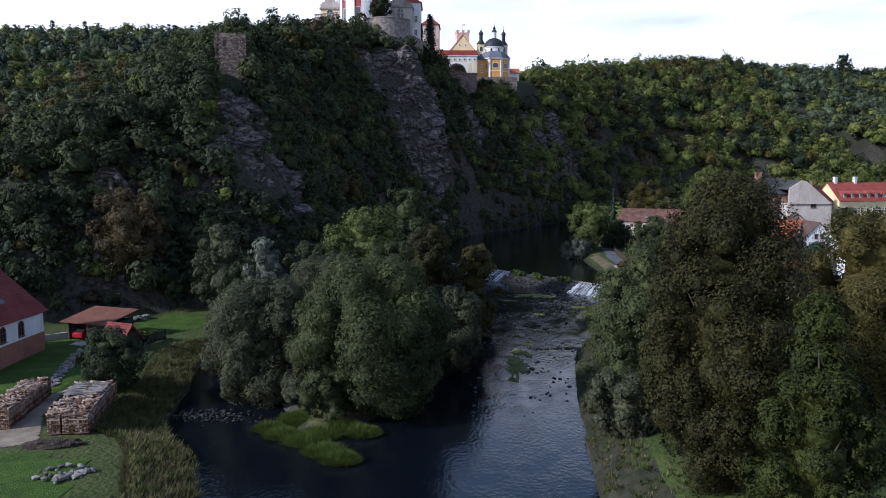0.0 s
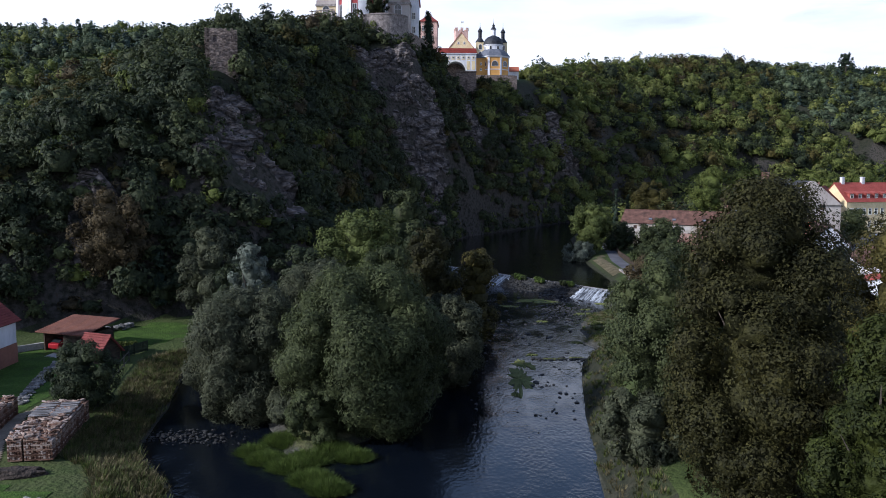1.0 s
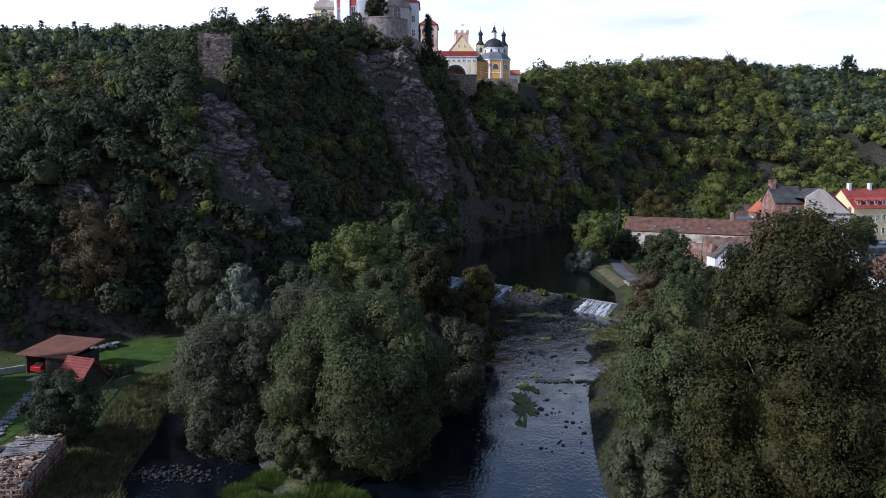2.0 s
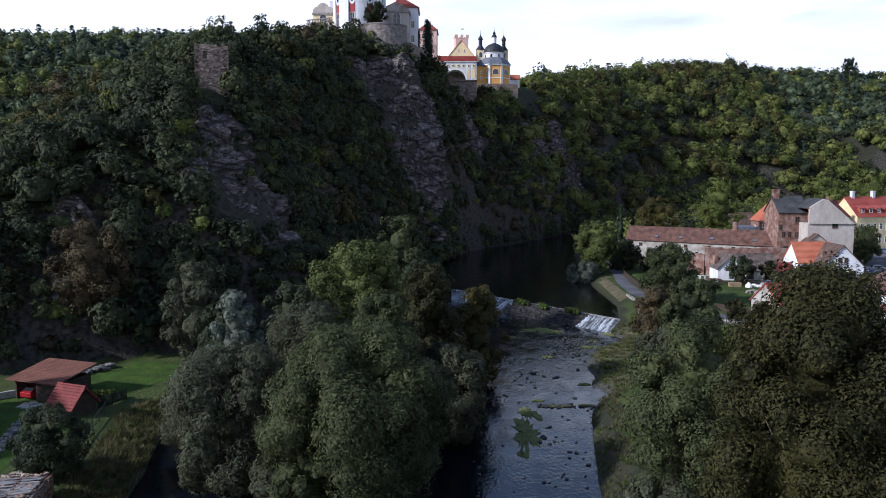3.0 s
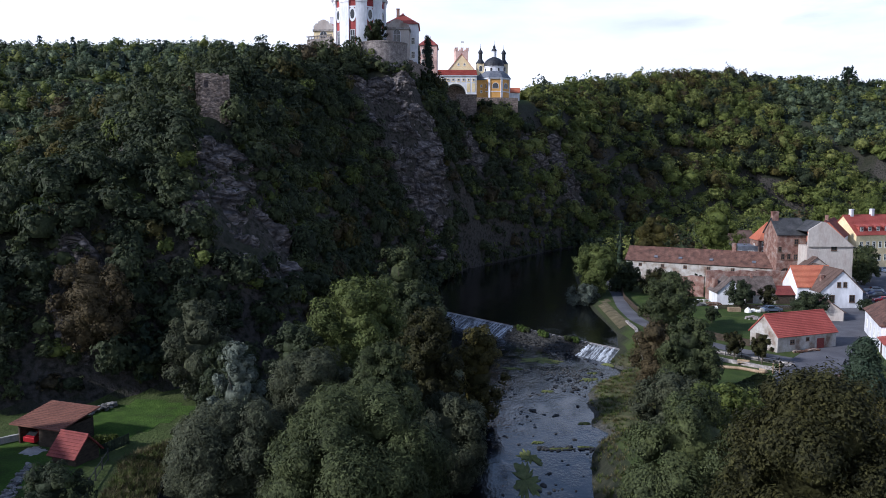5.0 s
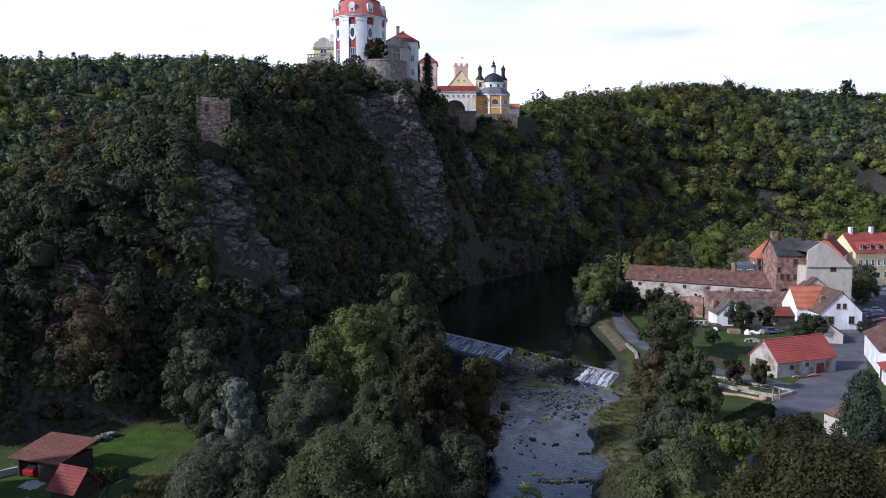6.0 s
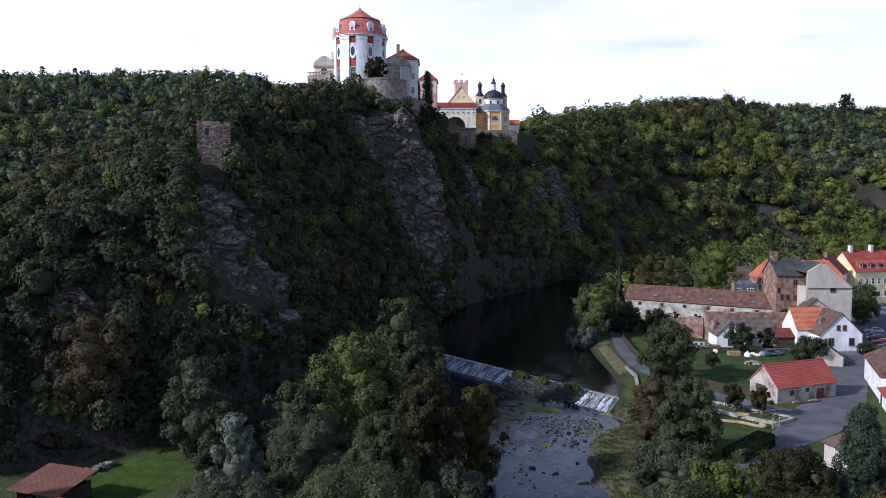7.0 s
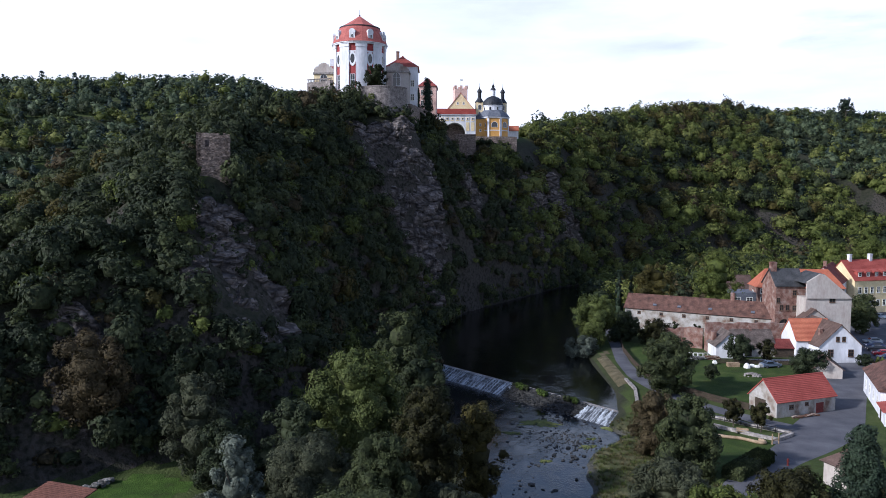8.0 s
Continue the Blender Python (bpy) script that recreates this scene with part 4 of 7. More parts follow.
TILE_ORANGE = paint("tile_orange", (0.36, 0.11, 0.065), (0.46, 0.16, 0.09), 0.4, (3.0, 0.12), bump=0.3)
TILE_RUST = paint("tile_rust", (0.12, 0.052, 0.038), (0.18, 0.078, 0.055), 0.6, (4, 0.2), bump=0.3)
TILE_OLD = material("tile_old", [(0.28, (0.060, 0.036, 0.030)), (0.5, (0.125, 0.066, 0.052)), (0.74, (0.185, 0.105, 0.080))], 0.8, 9, 0.9, 0.4, 8, (4, 0.22))
TILE_GREY = material("tile_mossy_grey", [(0.28, (0.060, 0.050, 0.044)), (0.5, (0.115, 0.090, 0.080)), (0.74, (0.180, 0.150, 0.135))], 0.9, 9, 0.95, 0.5, 8, (5, 0.30))
TILE_BROWN = paint("tile_brown", (0.085, 0.055, 0.045), (0.135, 0.090, 0.075), 0.7, (4, 0.2), bump=0.3)
TILE_MAROON = paint("tile_maroon", (0.13, 0.030, 0.028), (0.20, 0.050, 0.042), 0.6, (4, 0.18), bump=0.3)
TAR_ROOF = paint("tarred_roof", (0.040, 0.042, 0.046), (0.085, 0.085, 0.09), 0.5, (3, 0.2), bump=0.3)
COPPER_DARK = paint("dark_sheet_metal", (0.012, 0.013, 0.018), (0.030, 0.033, 0.042), 0.9, (4, 0.2), rough=0.6, spec=0.3)
SHEET_GREY = paint("grey_sheet_metal", (0.08, 0.088, 0.11), (0.14, 0.15, 0.18), 0.9, (4, 0.15), rough=0.6, spec=0.3)
WOOD_DARK = paint("dark_timber", (0.030, 0.022, 0.016), (0.075, 0.055, 0.040), 1.5, (9, 0.25), bump=0.4, stretch=(1, 1, 3))
WOOD = paint("pale_timber", (0.22, 0.15, 0.09), (0.36, 0.27, 0.18), 2.0, (9, 0.2), bump=0.3)
CONCRETE = paint("concrete", (0.26, 0.25, 0.24), (0.40, 0.39, 0.37), 0.7, (5, 0.15), bump=0.25)
FRAME_WHITE = paint("window_frame_white", (0.62, 0.61, 0.58), (0.74, 0.73, 0.70), 1.5)
FRAME_BROWN = paint("window_frame_brown", (0.08, 0.05, 0.035), (0.13, 0.085, 0.06), 1.5)
ASPHALT = material("asphalt", [(0.28, (0.056, 0.056, 0.066)), (0.5, (0.085, 0.084, 0.096)), (0.74, (0.124, 0.122, 0.134))], 0.25, 10, 0.9, 0.2, 25, (6, 0.10))
DIRT = material("trodden_earth", [(0.3, (0.14, 0.115, 0.085)), (0.7, (0.27, 0.23, 0.18))], 0.7, 9, 0.95, 0.4, 8, (6, 0.2))
LAWN = material("mown_lawn", [(0.26, (0.040, 0.044, 0.016)), (0.40, (0.030, 0.050, 0.011)), (0.55, (0.044, 0.066, 0.014)), (0.74, (0.072, 0.088, 0.026))], 0.30, 10, 0.95, 0.5, 12, (7, 0.25), spec=0.15)
DRY_BANK = material("dry_grass", [(0.28, (0.060, 0.053, 0.030)), (0.5, (0.105, 0.088, 0.052)), (0.74, (0.150, 0.126, 0.080))], 0.6, 10, 0.95, 0.6, 8, (5, 0.3), spec=0.15)
GARDEN_LAWN = material("garden_grass", [(0.26, (0.036, 0.050, 0.014)), (0.42, (0.036, 0.068, 0.011)), (0.58, (0.050, 0.090, 0.014)), (0.76, (0.076, 0.108, 0.026))], 0.45, 10, 0.95, 0.7, 9, (5, 0.35), spec=0.15)
SOIL = material("dark_soil", [(0.3, (0.020, 0.015, 0.012)), (0.7, (0.060, 0.045, 0.036))], 2.0, 9, 0.95, 1.0, 6, (9, 0.3))
ALGAE = material("water_weed", [(0.3, (0.060, 0.072, 0.020)), (0.5, (0.100, 0.115, 0.034)), (0.75, (0.150, 0.150, 0.055))], 0.9, 10, 0.9, 0.6, 6, (7, 0.3))
IRON = paint("dark_iron", (0.02, 0.02, 0.022), (0.04, 0.04, 0.042), 2, rough=0.6)
FIREWOOD = material("split_firewood", [(0.2, (0.075, 0.038, 0.024)), (0.42, (0.15, 0.08, 0.055)), (0.6, (0.23, 0.155, 0.115)), (0.85, (0.36, 0.29, 0.25))], 1.2, 5, 0.9, 0.3, 12, (7, 0.2), island=0.7)
GREY_BOARD = material("weathered_board", [(0.25, (0.10, 0.095, 0.095)), (0.75, (0.34, 0.325, 0.325))], 0.8, 5, 0.9, 0.3, 12, (7, 0.2), island=0.6)


def glass(name, tint):
    m = bpy.data.materials.new(name)
    m.use_nodes = True
    b = m.node_tree.nodes["Principled BSDF"]
    b.inputs["Base Color"].default_value = (*tint, 1)
    b.inputs["Roughness"].default_value, b.inputs["Specular IOR Level"].default_value = 0.08, 0.6
    return m


PANE = glass("window_pane", (0.020, 0.022, 0.026))


# ---- building helpers ----
def box(bm, x0, x1, y0, y1, z0, z1, m=None):
    vs = [bm.verts.new((x, y, z)) for z in (z0, z1) for x, y in ((x0, y0), (x1, y0), (x1, y1), (x0, y1))]
    if m is not None:
        for v in vs:
            v.co = m @ v.co
    for f in ((3, 2, 1, 0), (4, 5, 6, 7), (0, 1, 5, 4), (1, 2, 6, 5), (2, 3, 7, 6), (3, 0, 4, 7)):
        bm.faces.new([vs[i] for i in f])
    return vs


def slab(bm, quad, thick):
    """A plate over four corners (or three), thickened downwards."""
    top = [bm.verts.new(p) for p in quad]
    low = [bm.verts.new(Vector(p) - Vector((0, 0, thick))) for p in quad]
    bm.faces.new(top), bm.faces.new(low[::-1])
    n = len(quad)
    for i in range(n):
        bm.faces.new((top[(i + 1) % n], top[i], low[i], low[(i + 1) % n]))


def tiled_slope(e0, e1, r1, r0, row=0.34, thick=0.10):
    """A roof slope in overlapping courses from the eave e0-e1 up to the ridge r0-r1."""
    e0, e1, r0, r1 = map(Vector, (e0, e1, r0, r1))
    n = max(3, int((r0 - e0).length / row))
    bm = bmesh.new()
    nrm = (e1 - e0).cross(r0 - e0).normalized()
    if nrm.z < 0:
        nrm.negate()
    edge = []
    for k in range(n):
        a, b = k / n, (k + 1) / n
        for t, up in ((a, 0.075), (b, 0.0)):
            edge.append((bm.verts.new(e0.lerp(r0, t) + nrm * up), bm.verts.new(e1.lerp(r1, t) + nrm * up)))
    low = [(bm.verts.new(p - nrm * thick), bm.verts.new(q - nrm * thick)) for p, q in ((e0, e1), (r0, r1))]
    loop = edge + [low[1], low[0]]
    for p, q in zip(loop, loop[1:] + loop[:1]):
        bm.faces.new((p[0], p[1], q[1], q[0]))
    bm.faces.new([p[0] for p in loop]), bm.faces.new([p[1] for p in loop][::-1])
    bmesh.ops.recalc_face_normals(bm, faces=bm.faces)
    return bm


def window(parent, m, w, h, frame_mat=FRAME_WHITE, arched=False, sill=True, bars=True):
    """A window on the plane y=0 of m, seen from -y: pane set back in its frame."""
    def rim(grow):
        pts = [(-w / 2 - grow, -grow), (w / 2 + grow, -grow)]
        if arched:
            rr = w / 2 + grow
            return pts + [(rr * math.cos(a), h - w / 2 + rr * math.sin(a)) for a in [math.pi * i / 8 for i in range(9)]]
        return pts + [(w / 2 + grow, h + grow), (-w / 2 - grow, h + grow)]
    inner, outer = rim(0.0), rim(0.13)
    bm = bmesh.new()
    n = len(inner)
    fi, fo = [bm.verts.new((x, -0.07, z)) for x, z in inner], [bm.verts.new((x, -0.07, z)) for x, z in outer]
    bi, bo = [bm.verts.new((x, 0.05, z)) for x, z in inner], [bm.verts.new((x, 0.05, z)) for x, z in outer]
    for i in range(n):
        j = (i + 1) % n
        for a in ((fo[i], fo[j], fi[j], fi[i]), (fi[i], fi[j], bi[j], bi[i]), (fo[j], fo[i], bo[i], bo[j])):
            bm.faces.new(a)
    if bars:
        box(bm, -0.035, 0.035, -0.05, 0.0, 0, h)
        box(bm, -w / 2, w / 2, -0.045, 0.0, h * 0.6, h * 0.6 + 0.06)
    bmesh.ops.recalc_face_normals(bm, faces=bm.faces)
    win = part("window", bm, frame_mat, parent)
    win.matrix_basis = m
    bm = bmesh.new()
    bm.faces.new([bm.verts.new((x, -0.015, z)) for x, z in inner])
    part("pane", bm, PANE, win, "dark glass pane")
    if sill:
        bm = bmesh.new()
        box(bm, -w / 2 - 0.18, w / 2 + 0.18, -0.14, 0.0, -0.22, -0.13)
        part("window_sill", bm, frame_mat, win)
    return win


def side_pose(side, u, z, length, width):
    return {"f": lambda: pose(u, 0, z), "b": lambda: pose(length - u, width, z, 0, 0, 180), "l": lambda: pose(0, width - u, z, 0, 0, -90), "r": lambda: pose(length, u, z, 0, 0, 90)}[side]()


def house(name, place, turn, length, width, eave, ridge, wall_mat, roof_mat, label, windows=(), doors=(), hip=0.0, over=0.4, chimneys=(), base=None, category="house",
          frame_mat=FRAME_WHITE, plinth=None, offset=None, roof=True):
    """A house with its ridge along its length. Windows and doors: side, distance along it, height, width, height, arched."""
    x, y = place
    z = float(height(x, y)) if base is None else base
    root = new(name)
    root.matrix_world = pose(x, y, z, 0, 0, turn)
    mid = width / 2 if offset is None else offset
    bm = bmesh.new()
    deep = -1.5
    prof = [(0, deep), (width, deep), (width, eave)] + ([(mid, ridge - 0.12)] if roof and not hip else []) + [(0, eave)]
    a, b = [bm.verts.new((0, v, w)) for v, w in prof], [bm.verts.new((length, v, w)) for v, w in prof]
    bm.faces.new(a[::-1]), bm.faces.new(b)
    for i in range(len(prof)):
        j = (i + 1) % len(prof)
        bm.faces.new((a[i], a[j], b[j], b[i]))
    bmesh.ops.recalc_face_normals(bm, faces=bm.faces)
    part("wall", bm, wall_mat, root)
    if plinth:
        bm = bmesh.new()
        box(bm, -0.05, length + 0.05, -0.05, width + 0.05, -1.5, plinth[1])
        part("plinth", bm, plinth[0], root)
    if roof:
        k0, k1 = (ridge - eave) / mid, (ridge - eave) / (width - mid)
        o, ez0, ez1 = over, eave - over * k0, eave - over * k1
        h0, h1 = (hip, length - hip) if hip else (-o * 0.7, length + o * 0.7)
        lo, hi = -o * (1.0 if hip else 0.7), length + o * (1.0 if hip else 0.7)
        part("roof", tiled_slope((lo, -o, ez0), (hi, -o, ez0), (h1, mid, ridge), (h0, mid, ridge)), roof_mat, root)
        part("roof", tiled_slope((hi, width + o, ez1), (lo, width + o, ez1), (h0, mid, ridge), (h1, mid, ridge)), roof_mat, root)
        if hip:
            part("roof", tiled_slope((lo, width + o, ez1), (lo, -o, ez0), (h0, mid, ridge), (h0, mid, ridge)), roof_mat, root)
            part("roof", tiled_slope((hi, -o, ez0), (hi, width + o, ez1), (h1, mid, ridge), (h1, mid, ridge)), roof_mat, root)
        bm = bmesh.new()
        bmesh.ops.create_cone(bm, cap_ends=True, segments=8, radius1=0.13, radius2=0.13, depth=h1 - h0, matrix=pose((h0 + h1) / 2, mid, ridge + 0.03, 0, 90, 0))
        part("ridge_cap", bm, roof_mat, root)
    for u, v, w, top in chimneys:
        bm = bmesh.new()
        under = eave + (ridge - eave) * (1 - abs(v - mid) / max(mid, width - mid)) - 1.0 if roof else eave - 0.2
        box(bm, u - w / 2, u + w / 2, v - w / 2, v + w / 2, under, top)
        box(bm, u - w / 2 - 0.08, u + w / 2 + 0.08, v - w / 2 - 0.08, v + w / 2 + 0.08, top - 0.25, top - 0.1)
        part("chimney", bm, BRICK_OLD if wall_mat is not PLASTER_CREAM else PLASTER, root)
    for side, u, wz, ww, wh, *arch in windows:
        window(root, side_pose(side, u, wz, length, width), ww, wh, frame_mat, bool(arch and arch[0]))
    for side, u, ww, wh, mat in doors:
        bm = bmesh.new()
        box(bm, -ww / 2, ww / 2, -0.06, 0.04, 0, wh)
        for k in range(1, 5):
            box(bm, -ww / 2 + ww * k / 5 - 0.015, -ww / 2 + ww * k / 5 + 0.015, -0.075, -0.055, 0.05, wh - 0.05)
        d = part("door", bm, mat, root)
        d.matrix_basis = side_pose(side, u, 0.0, length, width)
    return tagged(root, label, category)


def sheet(name, pts, mat, label, category, lift=0.05, step=1.2, kind="structure"):
    """A thin sheet inside a polygon that follows the ground."""
    P = np.array(pts, float)
    (x0, y0), (x1, y1) = P.min(0), P.max(0)
    xs, ys = np.arange(x0, x1 + step, step), np.arange(y0, y1 + step, step)
    X, Y = np.meshgrid(xs, ys)
    inside = np.zeros(X.shape, bool)
    for (ax, ay), (bx, by) in zip(P, np.roll(P, -1, 0)):
        cross = ((ay > Y) != (by > Y)) & (X < (bx - ax) * (Y - ay) / (by - ay + 1e-9) + ax)
        inside ^= cross
    f = grid_faces(len(xs), len(ys))
    keep = inside.ravel()[f].all(1)
    f = f[keep]
    used, inv = np.unique(f, return_inverse=True)
    V = np.stack([X.ravel(), Y.ravel(), height(X, Y).ravel() + lift], 1)[used]
    return tagged(mesh_object(name, V, inv.reshape(-1, 4), [mat], smooth=True), label, category, kind=kind)


def ribbon(name, line, mat, label, category, lift=0.06, across=5, step=1.5, kerb=None):
    """A road along a line of (x, y, width) on the ground."""
    pts = []
    for (ax, ay, aw), (bx, by, bw) in zip(line, line[1:]):
        n = max(2, int(math.hypot(bx - ax, by - ay) / step))
        pts += [(ax + (bx - ax) * k / n, ay + (by - ay) * k / n, aw + (bw - aw) * k / n) for k in range(n)]
    pts = np.array(pts + [line[-1]], float)
    for _ in range(6):
        pts[1:-1] = (pts[:-2] + 2 * pts[1:-1] + pts[2:]) / 4
    d = np.gradient(pts[:, :2], axis=0)
    d /= np.linalg.norm(d, axis=1, keepdims=True)
    side = np.stack([d[:, 1], -d[:, 0]], 1)
    w = np.linspace(-0.5, 0.5, across)
    XY = pts[:, None, :2] + side[:, None] * (w[None, :, None] * pts[:, None, 2:3])
    z = height(XY[..., 0], XY[..., 1]) + lift - 0.05 * (np.abs(w) > 0.49)
    V = np.concatenate([XY, z[..., None]], -1).reshape(-1, 3)
    return tagged(mesh_object(name, V, grid_faces(across, len(pts)), [mat], smooth=True), label, category, kind="structure")


def wall_line(name, pts, tall, thick, mat, label, ragged=0.0, seed=1, category="wall", base=None, kind=""):
    """A wall along a line; ragged: how much its top is broken away."""
    rs_ = np.random.RandomState(seed)
    bm = bmesh.new()
    ring = []
    dense = []
    for (ax, ay), (bx, by) in zip(pts, pts[1:]):
        n = max(1, int(math.hypot(bx - ax, by - ay) / 1.1))
        dense += [(ax + (bx - ax) * k / n, ay + (by - ay) * k / n) for k in range(n)]
    dense.append(pts[-1])
    D = np.array(dense, float)
    g = np.gradient(D, axis=0)
    g /= np.linalg.norm(g, axis=1, keepdims=True)
    for (x, y), (dx, dy) in zip(D, g):
        z0 = float(height(x, y)) if base is None else base
        top = z0 + tall - ragged * rs_.rand() ** 2
        o = (dy * thick / 2, -dx * thick / 2)
        ring.append([bm.verts.new(p) for p in ((x + o[0], y + o[1], z0 - 1.2), (x + o[0], y + o[1], top), (x - o[0], y - o[1], top + rs_.uniform(-0.05, 0.05)), (x - o[0], y - o[1], z0 - 1.2))])
    for a, b in zip(ring, ring[1:]):
        for i in range(4):
            bm.faces.new((a[i], a[(i + 1) % 4], b[(i + 1) % 4], b[i]))
    bm.faces.new(ring[0]), bm.faces.new(ring[-1][::-1])
    bmesh.ops.recalc_face_normals(bm, faces=bm.faces)
    return tagged(part(name, bm, mat, None), label, category, kind=kind)


def fence(name, pts, tall, mat, label, gap=0.0, spacing=2.2, boards=True):
    """Posts and rails along a line, with boards between."""
    root = new(name)
    root.location = (*pts[0], float(height(*pts[0])))
    o, planks = root.location, bmesh.new()
    for (ax, ay), (bx, by) in zip(pts, pts[1:]):
        L_ = math.hypot(bx - ax, by - ay)
        n = max(1, round(L_ / spacing))
        ang = math.degrees(math.atan2(by - ay, bx - ax))
        for k in range(n):
            x, y = ax + (bx - ax) * k / n, ay + (by - ay) * k / n
            z = float(height(x, y))
            m = pose(x - o.x, y - o.y, z - o.z, 0, 0, ang)
            bm = bmesh.new()
            box(bm, -0.05, 0.05, -0.05, 0.05, -0.3, tall + 0.08, m)
            part("post", bm, mat, root)
            bm = bmesh.new()
            s = L_ / n
            for h in (0.25, tall - 0.2):
                box(bm, 0.05, s - 0.05, -0.025, 0.025, h, h + 0.08, m)
            part("rail", bm, mat, root)
            if boards:
                c = int(s / (0.12 + gap))
                for i in range(c):
                    u = 0.08 + i * (s - 0.16) / c
                    box(planks, u, u + 0.11, -0.05, -0.026, 0.06, tall - 0.02 * (i % 2), m)
    if boards:
        tagged(part("boarding", planks, mat, root), kind="stuff")
    return tagged(root, label, "fence")


# ---- castle: oval hall ----
def ring_shell(bm, r0, r1, z0, z1, a0=0.0, a1=360.0, seg=48, top_r=None):
    """A thick curved wall between two radii; top_r: outer radius at its top."""
    n = max(2, int(seg * (a1 - a0) / 360))
    closed = abs(a1 - a0 - 360) < 0.1
    rows = []
    for i in range(n if closed else n + 1):
        a = radians(a0 + (a1 - a0) * i / n)
        c, s = math.cos(a), math.sin(a)
        rows.append([bm.verts.new((r * c, r * s, z)) for r, z in ((r1, z0), (r1 if top_r is None else top_r, z1), (r0 if top_r is None else min(r0, top_r - 0.05), z1), (r0, z0))])
    m = len(rows)
    for i in range(m if closed else m - 1):
        a, b = rows[i], rows[(i + 1) % m]
        for k in range(4):
            bm.faces.new((a[k], b[k], b[(k + 1) % 4], a[(k + 1) % 4]))
    if not closed:
        bm.faces.new(rows[0]), bm.faces.new(rows[-1][::-1])
    bmesh.ops.recalc_face_normals(bm, faces=bm.faces)


def turned(bm, profile, seg=32, a0=0.0):
    """A body of revolution from a profile of (radius, z)."""
    rows = [[bm.verts.new((max(r, 0.001) * math.cos(2 * math.pi * (i + a0) / seg), max(r, 0.001) * math.sin(2 * math.pi * (i + a0) / seg), z)) for i in range(seg)] for r, z in profile]
    for a, b in zip(rows, rows[1:]):
        for i in range(seg):
            bm.faces.new((a[i], a[(i + 1) % seg], b[(i + 1) % seg], b[i]))
    bm.faces.new(rows[0][::-1]), bm.faces.new(rows[-1])


def castle_hall():
    root = new("castle_hall")
    root.matrix_world = pose(-35.9, 282.5, 68.5, 0, 0, -11.5)
    E = 22.9                                            # eave above the foot
    bm = bmesh.new()
    turned(bm, [(9.6, -3.0), (9.5, 0.5), (9.05, 6.2), (9.05, 6.4), (8.6, 6.4), (8.6, E)], 54)
    part("wall", bm, PLASTER_RED, root, "red plaster bays")
    bm = bmesh.new()
    ring_shell(bm, 8.6, 9.62, -3.0, 6.6, seg=54, top_r=9.1)
    part("plinth", bm, PLASTER, root, "white battered plinth")
    for k in range(9):
        a = -90 + 2.4 + 20 + 40 * k
        bm = bmesh.new()
        ring_shell(bm, 8.5, 9.05, 6.6, E, a - 12.2, a + 12.2, 72)
        ring_shell(bm, 8.5, 9.2, E - 1.3, E - 0.2, a - 12.6, a + 12.6, 72)
        part("pilaster", bm, PLASTER, root, "broad white plaster pilaster")
    bm = bmesh.new()
    ring_shell(bm, 8.4, 9.35, E - 0.25, E + 0.15, seg=54)
    ring_shell(bm, 8.4, 9.6, E + 0.15, E + 0.5, seg=54)
    part("cornice", bm, PLASTER, root)
    bm = bmesh.new()
    turned(bm, [(9.75, E + 0.45), (9.5, E + 0.75), (8.7, E + 2.8), (7.6, E + 5.2), (6.9, E + 6.0)], 27)
    part("roof", bm, TILE_CASTLE, root, "red tiled mansard slope")
    bm = bmesh.new()
    ring_shell(bm, 6.3, 7.05, E + 6.0, E + 6.35, seg=36)
    part("eaves_moulding", bm, COPPER_DARK, root)
    bm = bmesh.new()
    turned(bm, [(6.9, E + 6.3), (5.2, E + 7.3), (2.6, E + 8.9), (0.15, E + 10.6)], 9, 0.5)
    part("upper_roof", bm, TILE_CASTLE, root, "low pointed red roof")
    bm = bmesh.new()
    turned(bm, [(0.12, E + 10.4), (0.3, E + 10.8), (0.08, E + 11.1), (0.05, E + 12.6), (0.0, E + 12.7)], 8)
    part("finial", bm, COPPER_DARK, root)
    for k in range(9):
        a = -90 + 2.4 + 40 * k
        m = pose(0, 0, 0, 0, 0, a + 90) @ pose(0, -8.6, 0)
        window(root, m @ pose(0, 0, 7.8), 1.45, 4.6, PLASTER, sill=False)
        oval_window(root, m @ pose(0, 0, 15.4), 1.05, 2.2)
        bm = bmesh.new()
        box(bm, -1.45, 1.45, -0.9, 0.0, 7.0, 7.15)
        for u in range(9):
            box(bm, -1.4 + u * 0.34, -1.34 + u * 0.34, -0.88, -0.82, 7.15, 8.0)
        box(bm, -1.45, 1.45, -0.9, -0.8, 8.0, 8.1)
        p = part("balcony", bm, IRON, root)
        p.matrix_basis = m
        bm = bmesh.new()                                # dormer with a rounded head
        box(bm, -0.95, 0.95, -0.55, 1.6, E + 1.3, E + 3.6)
        bmesh.ops.create_cone(bm, cap_ends=True, segments=16, radius1=1.05, radius2=1.05, depth=2.2, matrix=pose(0, 0.5, E + 3.6, 90, 0, 0))
        d = part("dormer", bm, PLASTER, root, "white dormer with a round head")
        d.matrix_basis = m
        window(d, pose(0, -0.57, E + 1.7), 0.85, 2.1, PLASTER, True, False)
    tagged(root, "white and red baroque oval castle hall with red mansard roof", "castle tower")


